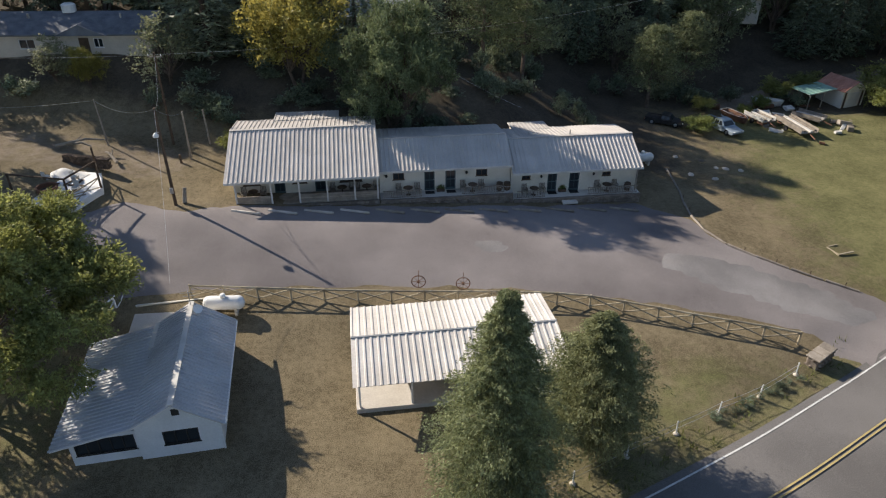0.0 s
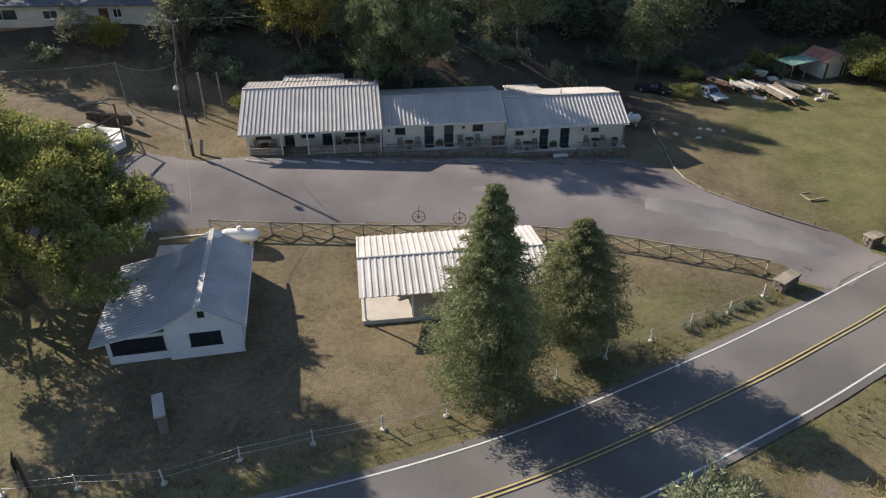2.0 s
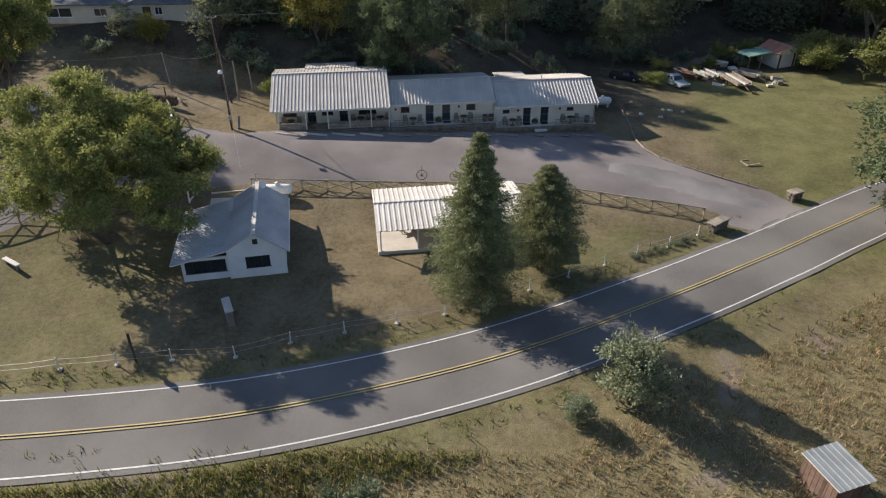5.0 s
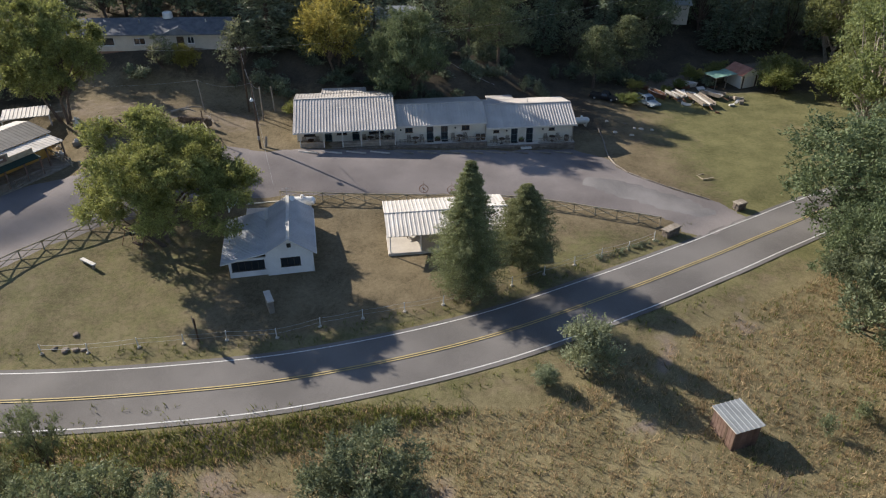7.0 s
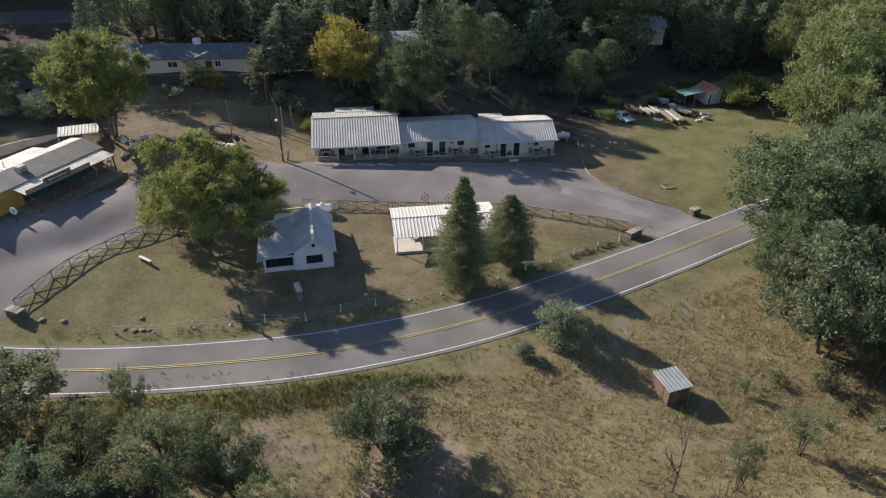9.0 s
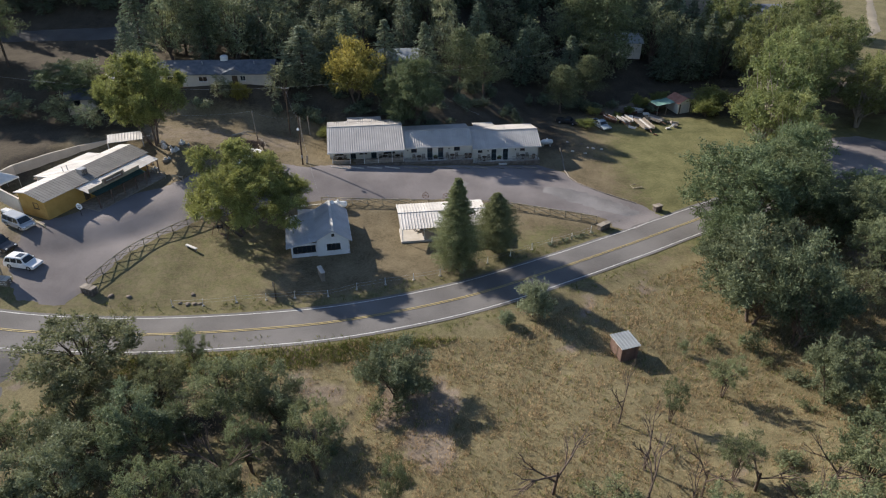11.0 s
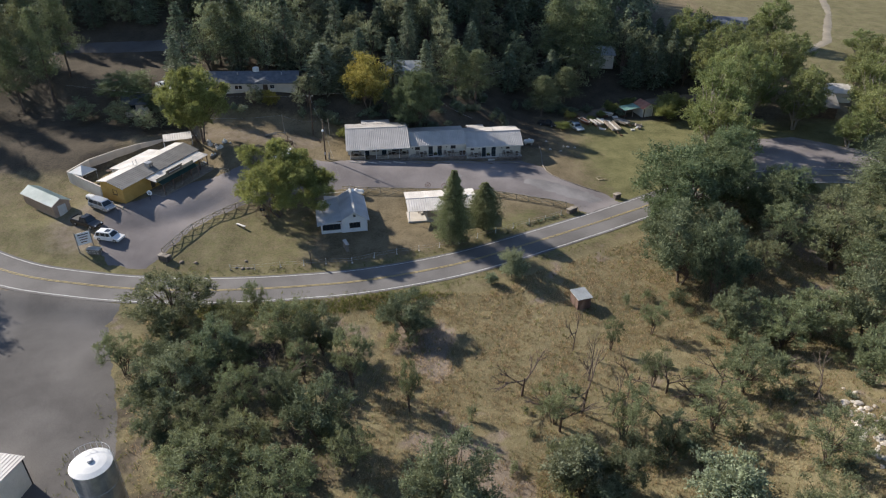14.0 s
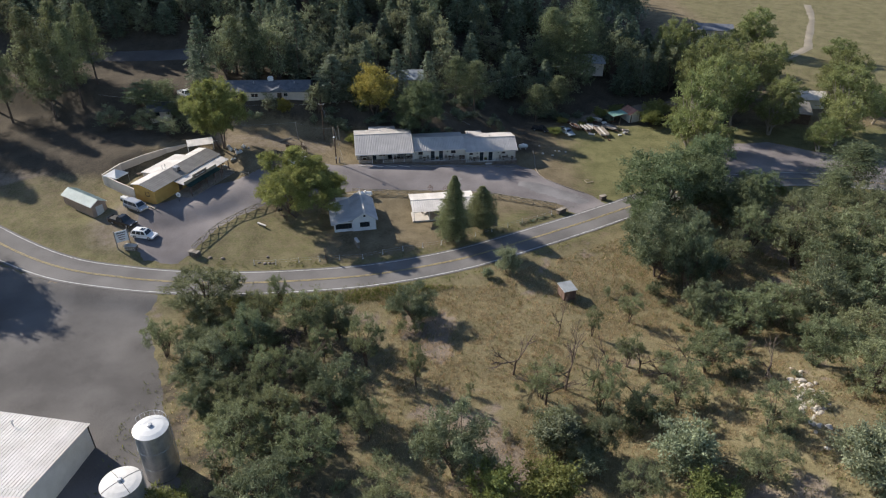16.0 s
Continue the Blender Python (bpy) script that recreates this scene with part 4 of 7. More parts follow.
def build_cafe():
    cafe = thing("cafe", pose(-58.7, 37.3, 3.2, 0, 0, 67.6), "ochre stucco cafe with metal roofs, timber false front and walled yard", "cafe")
    g, long, deep = -1.9, 19.4, 5.2
    holes = [(6.5, 7.5, 0, 2.0), (9.5, 11.5, 0.8, 1.9), (14.5, 16.5, 0.8, 1.9)]
    part("wall", wall_run(Form(), 0, long, 0, g, 2.85, holes), WALL_YELLOW, cafe, "ochre stucco front wall")
    for x in (0.0, long - 0.16):
        ring = [(0.16, g), (deep, g), (deep, 3.2), (3.2, 3.62), (0.16, 2.85)]
        part("end_wall", Form().add([(x, v, z) for v, z in ring] + [(x + 0.16, v, z) for v, z in ring], [(0, 1, 2, 3, 4), (9, 8, 7, 6, 5)] + [(i, 5 + i, 5 + (i + 1) % 5, (i + 1) % 5) for i in range(5)]), WALL_YELLOW, cafe, "ochre stucco end wall")
    part("back_wall", Form().box(0.16, long - 0.16, deep - 0.16, deep, g, 3.1), WALL_ADOBE, cafe)
    window(cafe, 9.5, 11.5, 0.03, 0.8, 1.9, 1, WOOD_DARK)
    window(cafe, 14.5, 16.5, 0.03, 0.8, 1.9, 1, WOOD_DARK)
    window(cafe, 1.2, 2.2, 0, 1.3, 2.2, 0, WOOD_DARK, (-0.03, 3.6, 0, 0, 0, -90))
    part("door", Form().box(6.5, 7.5, 0.02, 0.08, 0, 2.0), WOOD_DARK, cafe, "dark timber door")
    roof_slope(cafe, "roof", (-0.3, 3.2, 3.72), (long + 0.3, 3.2, 3.72), (-0.3, -0.4, 2.88), ROOF_TAN, 0.5, 1.0, "grey front roof slope")
    roof_slope(cafe, "roof", (long + 0.3, 3.2, 3.70), (-0.3, 3.2, 3.70), (long + 0.3, 5.5, 3.35), ROOF_WHITE, 0.5, 1.0, "white rear roof slope")
    roof_slope(cafe, "roof", (15.4, 5.4, 3.38), (5.2, 5.4, 3.38), (15.4, 8.2, 3.05), ROOF_WHITE, 0.5, 1.0, "white rear roof slope")
    part("rear_wall", Form().box(5.4, 15.2, deep, 8.0, g, 2.95), WALL_ADOBE, cafe)
    part("cooler", Form().box(8.0, 9.1, 1.2, 2.3, 3.0, 4.2, 0.05), STEEL, cafe, "boxy rooftop swamp cooler")
    for k in range(5):
        part("louvre", Form().box(8.08, 9.02, 1.17, 1.20, 3.25 + 0.17 * k, 3.33 + 0.17 * k), DARK_METAL, cafe)
    for u in (7.4, 8.2):
        part("vent_pipe", Form().tube((u, 4.4, 3.2), (u, 4.4, 4.4), 0.07), STEEL, cafe)
    roof_slope(cafe, "porch_roof", (5.2, -0.35, 2.70), (19.2, -0.35, 2.70), (5.2, -2.9, 2.35), ROOF_WHITE, 0.5, 1.0, "pale metal porch roof")
    for a, b, top in ((5.2, 7.8, 2.95), (7.8, 12.0, 3.45), (12.0, 15.0, 2.95)):
        part("false_front", Form().box(a + 0.003, b - 0.003, -3.0, -2.9, 2.3, top), WOOD_FENCE, cafe, "stepped timber false front")
    sign = part("sign_board", Form().box(8.1, 11.7, -3.04, -3.003, 2.6, 3.3), WOOD_RED, cafe, "red-brown sign board with worn bars")
    for a, b in ((8.5, 9.6), (9.8, 11.3)):
        part("lettering_bar", Form().box(a, b, -3.052, -3.042, 2.9, 3.05), TRIM, sign)
    part("awning", Form().add([(5.4, -3.02, 2.3), (15.0, -3.02, 2.3), (15.0, -4.1, 2.05), (5.4, -4.1, 2.05), (5.4, -3.02, 2.22), (15.0, -3.02, 2.22), (15.0, -4.1, 1.97), (5.4, -4.1, 1.97)],
                              [(3, 2, 1, 0), (4, 5, 6, 7), (0, 1, 5, 4), (1, 2, 6, 5), (2, 3, 7, 6), (3, 0, 4, 7)]), GREEN_AWNING, cafe, "dark green awning")
    for u in (5.6, 8.0, 10.4, 12.8, 14.8):
        part("post", Form().box(u - 0.08, u + 0.08, -4.15, -3.99, -1.2, 2.0, 0.01), WOOD_RED, cafe, "timber porch post")
    for u in (16.8, 19.0):
        part("post", Form().box(u - 0.08, u + 0.08, -2.8, -2.64, -1.0, 2.35, 0.01), WOOD_RED, cafe)
    part("porch_floor", Form().box(4.8, 19.2, -4.6, -0.01, -1.6, -0.1, 0.02), WOOD_GREY, cafe, "grey plank porch floor")
    for a, b in ((5.7, 7.9), (8.1, 10.3), (10.5, 12.7), (12.9, 14.7)):
        railing(cafe, a, b, -4.47, -0.1, 0.95)
    wall_pts = [(0.05, 5.3), (1.2, 11.0), (2.4, 16.2), (8.0, 17.0), (13.7, 15.8), (18.5, 14.0), (22.3, 11.4), (27.0, 6.5)]
    for (ax, ay), (bx, by) in zip(wall_pts, wall_pts[1:]):
        part("yard_wall", Form().beam((ax, ay, 0.1), (bx, by, 0.1), 0.25, 4.2), WALL_ADOBE, cafe, "tall pale stucco yard wall")
    roof_slope(cafe, "lean_to_roof", (22.0, 11.0, 3.3), (26.0, 7.0, 3.3), (19.9, 8.9, 2.9), ROOF_WHITE, 0.5, 1.0, "white lean-to roof")
    part("lean_to_post", Form().box(20.0, 20.12, 8.9, 9.02, g, 2.8), TRIM, cafe)
    part("lean_to_post", Form().box(23.9, 24.02, 5.0, 5.12, g, 2.8), TRIM, cafe)
    tent = thing("canopy_tent", cafe.matrix_basis @ pose(3.6, 13.6, 0.0), "white pyramid canopy tent in the walled yard", "canopy tent")
    part("canopy", Form().add([(-1.7, -1.7, 2.3), (1.7, -1.7, 2.3), (1.7, 1.7, 2.3), (-1.7, 1.7, 2.3), (0, 0, 3.4), (-1.7, -1.7, 2.1), (1.7, -1.7, 2.1), (1.7, 1.7, 2.1), (-1.7, 1.7, 2.1)],
                                [(0, 1, 4), (1, 2, 4), (2, 3, 4), (3, 0, 4), (5, 6, 1, 0), (6, 7, 2, 1), (7, 8, 3, 2), (8, 5, 0, 3)]), FABRIC_WHITE, tent)
    for a in (-1.6, 1.6):
        for b in (-1.6, 1.6):
            part("leg", Form().tube((a, b, -0.25), (a, b, 2.2), 0.03), STEEL, tent)
    part("yard_floor", Form().box(2.6, 18.5, 8.25, 13.6, -1.9, -0.25), CONCRETE, cafe, "shaded yard paving")
    for k, (u, v) in enumerate(((7, 10.5), (10.5, 12.5), (13, 10.5), (8.5, 12.6))):
        t = thing("yard_table", cafe.matrix_basis @ pose(u, v, -0.25), "dark round table in the walled yard", "table", "yard tables")
        part("tabletop", Form().lathe([(0.6, 0.7), (0.62, 0.73), (0.6, 0.76)], 18), WOOD_DARK, t)
        part("pedestal", Form().lathe([(0.3, 0), (0.06, 0.06), (0.05, 0.7)], 10), DARK_METAL, t)


def build_tan_shed():
    shed = thing("storage_shed", pose(-70.3, 34.4, land(-73, 37), 0, 0, 148), "tan metal storage shed with a pale green gable roof", "shed")
    part("wall", Form().prism([(0, -0.4), (9.6, -0.4), (9.6, 2.3), (0, 2.3)], -3.1, 0), WALL_TAN, shed, "tan sheet-metal walls")
    part("gable", Form().add([(-0.01, 0, 2.3), (-0.01, -3.1, 2.3), (-0.01, -1.55, 3.2), (0.1, 0, 2.3), (0.1, -3.1, 2.3), (0.1, -1.55, 3.2)], [(0, 1, 2), (5, 4, 3), (0, 3, 4, 1), (1, 4, 5, 2), (2, 5, 3, 0)]), WALL_TAN, shed)
    roof_slope(shed, "roof", (-0.2, -1.55, 3.28), (9.8, -1.55, 3.28), (-0.2, 0.25, 2.3), ROOF_PALE_GREEN, 0.4, 0.8)
    roof_slope(shed, "roof", (9.8, -1.55, 3.28), (-0.2, -1.55, 3.28), (9.8, -3.35, 2.3), ROOF_PALE_GREEN, 0.4, 0.8)
    part("door", Form().box(-0.05, -0.012, -2.3, -0.8, -0.3, 2.0), TRIM, shed, "pale shed door")


def build_red_shed():
    z = land(49, 94)
    shed = thing("garden_shed", pose(48.6, 93.8, z, 0, 0, 20), "small pale shed with a faded red gable roof and green lean-to", "shed")
    part("wall", Form().box(0, 3.6, 0, 4.2, -0.4, 2.3), WALL_CREAM, shed)
    part("gable", Form().prism([(0, 2.3), (3.6, 2.3), (1.8, 3.3)], 0.0, 4.2), WALL_CREAM, shed)
    roof_slope(shed, "roof", (1.8, -0.3, 3.42), (1.8, 4.5, 3.42), (3.85, -0.3, 2.25), ROOF_RED, 0.4, 0.8)
    roof_slope(shed, "roof", (1.8, 4.5, 3.42), (1.8, -0.3, 3.42), (-0.25, 4.5, 2.25), ROOF_RED, 0.4, 0.8)
    part("door", Form().box(0.9, 2.6, -0.06, -0.005, 0, 2.0), TRIM, shed, "pale double door")
    for u in (0.25, 3.0):
        part("dark_board", Form().box(u, u + 0.3, -0.05, -0.004, 0, 2.1), WOOD_DARK, shed)
    roof_slope(shed, "lean_to_roof", (-0.2, 1.0, 2.35), (-0.2, 4.4, 2.35), (-4.6, 1.0, 2.0), ROOF_GREEN, 0.4, 0.8, "green lean-to roof")
    for a, b in ((-4.4, 1.1), (-4.4, 4.2), (-2.2, 1.1)):
        part("post", Form().box(a - 0.06, a + 0.06, b - 0.06, b + 0.06, -0.4, 2.0), WOOD_GREY, shed)


def build_far_house():
    z = 8.6
    h = thing("hillside_house", pose(-60.2, 79.4, z, 0, 0, 4), "long pale hillside house with a weathered blue-grey shingle roof", "house")
    part("skirt", Form().box(0, 24.5, 0, 7.6, -2.5, 0.9), WALL_BRICK, h, "brown skirting wall")
    holes = [(4.2, 7.6, 1.7, 2.9), (10.5, 12.2, 1.8, 2.8), (16.9, 18.0, 0.9, 2.95), (18.5, 19.5, 1.9, 2.9), (1.0, 2.4, 1.8, 2.8)]
    part("wall", wall_run(Form(), 0, 24.5, -0.05, 0.9, 3.3, holes), WALL_ADOBE, h, "pale front wall")
    part("body", Form().box(0, 24.5, 0.30, 7.6, 0.9, 3.3), WALL_ADOBE, h)
    for a, b, lo, hi in holes:
        if lo > 1:
            window(h, a, b, 0.0, lo, hi, 1, WALL_WHITE)
    part("door", Form().box(16.9, 18.0, 0.02, 0.08, 0.9, 2.95), WOOD_DARK, h, "dark front door")
    ring = [(-0.6, 3.25), (8.2, 3.25), (8.2, 3.4), (3.8, 5.0), (-0.6, 3.4)]
    part("roof", Form().add([(-0.5, y, zz) for y, zz in ring] + [(25.0, y, zz) for y, zz in ring], [(0, 1, 2, 3, 4), (9, 8, 7, 6, 5)] + [(i, 5 + i, 5 + (i + 1) % 5, (i + 1) % 5) for i in range(5)]), ROOF_DARK, h, "blue-grey shingle roof with pale patches")
    ring = [(14.9, 3.35), (20.4, 3.35), (17.6, 4.5)]
    part("porch_gable", Form().add([(x, -1.0, zz) for x, zz in ring] + [(17.6, 2.6, 4.5), (14.9, 0.4, 3.45), (20.4, 0.4, 3.45)], [(0, 1, 2), (2, 3, 4, 0), (1, 5, 3, 2), (0, 4, 5, 1)]), ROOF_DARK, h, "small porch gable")
    part("roof_cooler", Form().lathe([(0.75, 0), (0.75, 0.8), (0.55, 0.95)], 14), WHITE_METAL, h, "round white roof cooler", at=pose(15.0, 3.8, 4.9))
    for u in (4, 11, 21):
        part("vent_pipe", Form().tube((u, 2.5, 4.0), (u, 2.5, 5.0), 0.12), STEEL, h)
    for x, y, w, d, hgt, yaw, label in ((-12, 96, 8, 7, 3.2, 5, "half-hidden grey cabin among the trees"), (41, 121, 9, 7, 3.0, -6, "half-hidden pale cabin among the trees"), (100, 183, 14, 9, 3.2, -8, "far grey-roofed house at the valley edge"),
                                        (94, 101, 10, 12, 3.0, -12, "tan-roofed house among cottonwoods, its walls darkened for shade"), (104, 110, 8, 7, 2.6, -8, "pale-roofed long shed behind cottonwoods"), (-71.5, 77, 5, 4, 2.2, 12, "small dark-roofed shed below the hillside house")):
        c = thing("cabin", on_land(x, y, yaw, -0.2), label, "cabin", "far cabins")
        # The cottonwood house gets dark walls in place of the shade on them.
        part("wall", wall_run(Form(), -w / 2, w / 2, -d / 2, -0.8, hgt, [(-w / 4, -w / 4 + 1.2, 1.0, 2.0)]).box(-w / 2, w / 2, -d / 2 + 0.16, d / 2, -0.8, hgt), WOOD_DARK if y == 101 else WALL_ADOBE if y != 110 else WALL_CREAM, c)
        ring = [(-d / 2 - 0.5, hgt - 0.05), (d / 2 + 0.5, hgt - 0.05), (d / 2 + 0.5, hgt + 0.1), (0, hgt + 1.6), (-d / 2 - 0.5, hgt + 0.1)]
        part("roof", Form().add([(-w / 2 - 0.4, q, zz) for q, zz in ring] + [(w / 2 + 0.4, q, zz) for q, zz in ring], [(0, 1, 2, 3, 4), (9, 8, 7, 6, 5)] + [(i, 5 + i, 5 + (i + 1) % 5, (i + 1) % 5) for i in range(5)]), ROOF_WHITE if y == 110 else ROOF_TAN if y == 101 else ROOF_DARK if y in (183, 77) else ROOF_GREY, c)
        part("window", Form().box(-w / 4, -w / 4 + 1.2, -d / 2 + 0.05, -d / 2 + 0.08, 1.0, 2.0), GLASS, c)


def build_outhouse():
    o = thing("outhouse", pose(19.14, 12.7, land(20, 14) - 0.05, 0, 0, 19.4), "small red-brown board outhouse with a slanting grey metal roof", "outhouse")
    n, w, d, lo, hi = 8, 2.18, 2.41, 1.94, 2.06
    body = part("body", Form().add([(0, 0, -0.3), (w, 0, -0.3), (w, d, -0.3), (0, d, -0.3), (0, 0, lo), (w, 0, lo), (w, d, hi), (0, d, hi)],
                                   [(3, 2, 1, 0), (4, 5, 6, 7), (0, 1, 5, 4), (1, 2, 6, 5), (2, 3, 7, 6), (3, 0, 4, 7)]), WOOD_RED, o, "red-brown board walls")
    for i in range(n):
        x, y = (i + 0.5) * w / n, (i + 0.5) * d / n
        part("board", Form().box(x - 0.125, x + 0.125, -0.03, 0.0, -0.3, lo - 0.02), WOOD_RED, body)
        part("board", Form().box(-0.03, 0.0, y - 0.14, y + 0.14, -0.3, lo + (hi - lo) * y / d - 0.02), WOOD_RED, body)
    # No opening is cut: a dark strip paints the door gap's shadow.
    part("doorway", Form().box(-0.045, -0.032, 0.75, 0.95, -0.1, 1.8), WOOD_DARK, o, "dark strip standing for the shadowed gap of the half-open door")
    roof_slope(o, "roof", (w + 0.16, d + 0.16, 2.14), (-0.16, d + 0.16, 2.14), (w + 0.16, -0.16, 2.00), ROOF_STEEL, 0.5, 0.83, "slanting grey metal roof")


def build_works():
    z = land(-48, -24)
    w = thing("warehouse", pose(-46.8, -19.4, z, 0, 0, -8.5), "cream metal warehouse with a white ribbed roof", "warehouse")
    part("wall", Form().box(-26, 0, -22, 0, -0.4, 4.0).box(-26, 0.02, -0.01, 0.02, 3.6, 4.05), WALL_CREAM, w, "cream sheet-metal walls")
    roof_slope(w, "roof", (0.15, -11, 5.0), (-26, -11, 5.0), (0.15, 0.3, 4.05), ROOF_WHITE, 0.45, 0.9, "white ribbed roof slope")
    roof_slope(w, "roof", (-26, -11, 5.0), (0.15, -11, 5.0), (-26, -22.3, 4.05), ROOF_WHITE, 0.45, 0.9, "white ribbed roof slope")
    part("roof_vent", Form().tube((-9, -1.8, 4.1), (-9, -1.8, 5.0), 0.09).tube((-9, -1.8, 5.0), (-8.8, -1.7, 5.1), 0.12), STEEL, w, "bent roof vent")
    part("gable", Form().prism([(-22, 4.0), (0, 4.0), (-11, 4.9)], 0.004, 0.1), WALL_CREAM, w, at=pose(0, 0, 0, 0, 0, 90))
    part("downpipe", Form().box(0.03, 0.13, -0.14, -0.04, 0.0, 4.0), DARK_METAL, w, "dark downpipe")
    for x, y, r, hgt, label in ((-36.1, -23.7, 2.0, 8.0, "tall galvanised steel storage tank with a white domed top"), (-37.5, -30.0, 2.2, 6.2, "lower pale storage tank with ribbed lid")):
        t = thing("storage_tank", on_land(x, y, 20, -0.2), label, "storage tank", "storage tanks")
        part("shell", Form().lathe([(r, 0), (r, hgt * 0.33), (r + 0.03, hgt * 0.335), (r, hgt * 0.34), (r, hgt * 0.66), (r + 0.03, hgt * 0.665), (r, hgt * 0.67), (r, hgt)], 40), STEEL, t, "steel shell with welded seams")
        part("lid", Form().lathe([(r + 0.06, hgt - 0.05), (r + 0.06, hgt), (r * 0.75, hgt + 0.18), (r * 0.4, hgt + 0.28), (0.05, hgt + 0.3)], 40), WHITE_METAL if hgt > 7 else TRIM, t, "pale domed lid")
        part("hatch", Form().lathe([(0.3, hgt + 0.25), (0.3, hgt + 0.5), (0.2, hgt + 0.55)], 14), STEEL, t, "round hatch")
        rail = Form()
        for i in range(9):
            a = 0.2 + i * 0.28
            rail.tube((r * math.cos(a), r * math.sin(a), hgt), (r * math.cos(a), r * math.sin(a), hgt + 0.9), 0.025, n=5)
            if i:
                rail.tube((r * math.cos(a - 0.28), r * math.sin(a - 0.28), hgt + 0.88), (r * math.cos(a), r * math.sin(a), hgt + 0.88), 0.025, n=5)
        if hgt > 7:
            part("guard_rail", rail, STEEL, t, "grey guard rail")
        else:
            for a in (0.5, 2.07, 3.64, 5.21):
                c, d = math.cos(a), math.sin(a)
                seam = Form()
                for (f, u), (g, v) in zip(((1.02, 0.02), (0.75, 0.19), (0.4, 0.29)), ((0.75, 0.19), (0.4, 0.29), (0.05, 0.31))):
                    seam.tube((r * f * c, r * f * d, hgt + u), (r * g * c, r * g * d, hgt + v), 0.03, n=5)
                part("lid_seam", seam, DARK_METAL, t)
        lad = Form()
        for s in (-0.22, 0.22):
            lad.tube((r + 0.15, s, 0), (r + 0.15, s, hgt + 0.9), 0.03, n=5)
        for i in range(int(hgt / 0.35)):
            lad.tube((r + 0.15, -0.22, 0.3 + i * 0.35), (r + 0.15, 0.22, 0.3 + i * 0.35), 0.018, n=5)
        part("ladder", lad, STEEL, t, "caged steel ladder")
        part("stripe", Form().lathe([(r + 0.012, hgt * 0.02), (r + 0.012, hgt * 0.05)], 40), DARK_METAL, t)


build_motel()
build_house()
build_pavilion()
build_cafe()
build_tan_shed()
build_red_shed()
build_far_house()
build_outhouse()
build_works()


# ---- trees ----
def leaf_cards(name, centres, aim, long, wide, material, rng):
    """Small folded leaf sprays, one at each centre: aim is the way each one points."""
    n = len(centres)
    aim = aim / np.maximum(np.linalg.norm(aim, axis=1), 1e-6)[:, None]
    side = np.cross(aim, rng.normal(size=(n, 3)))
    side /= np.maximum(np.linalg.norm(side, axis=1), 1e-6)[:, None]
    up = np.cross(side, aim)
    long = long * rng.uniform(0.6, 1.3, (n, 1))
    wide = wide * rng.uniform(0.6, 1.3, (n, 1))
    root, tip = centres - aim * long * 0.4, centres + aim * long * 0.6
    verts = np.stack([root + side * wide * 0.5 + up * wide * 0.2, tip, root - side * wide * 0.5 - up * wide * 0.2], 1).reshape(-1, 3)
    me = bpy.data.meshes.new(name)
    me.vertices.add(3 * n)
    me.vertices.foreach_set("co", verts.ravel())
    me.loops.add(3 * n)
    me.loops.foreach_set("vertex_index", np.arange(3 * n))
    me.polygons.add(n)
    me.polygons.foreach_set("loop_start", np.arange(0, 3 * n, 3))
    me.update(calc_edges=True)
    me.validate()
    me.materials.append(material)
    return me


def limbs(form, rng, start, ends, r, bend=0.25):
    """Tapered boughs from start to each end, bowed upwards."""
    for e in ends:
        s, e = Vector(start), Vector(e)
        mid = (s + e) / 2 + Vector(rng.normal(size=3) * bend) * (e - s).length * 0.3 + Vector((0, 0, 0.1 * (e - s).length))
        form.tube(s, mid, r, r * 0.6, 5, False)
        form.tube(mid, e, r * 0.6, r * 0.2, 5, False)


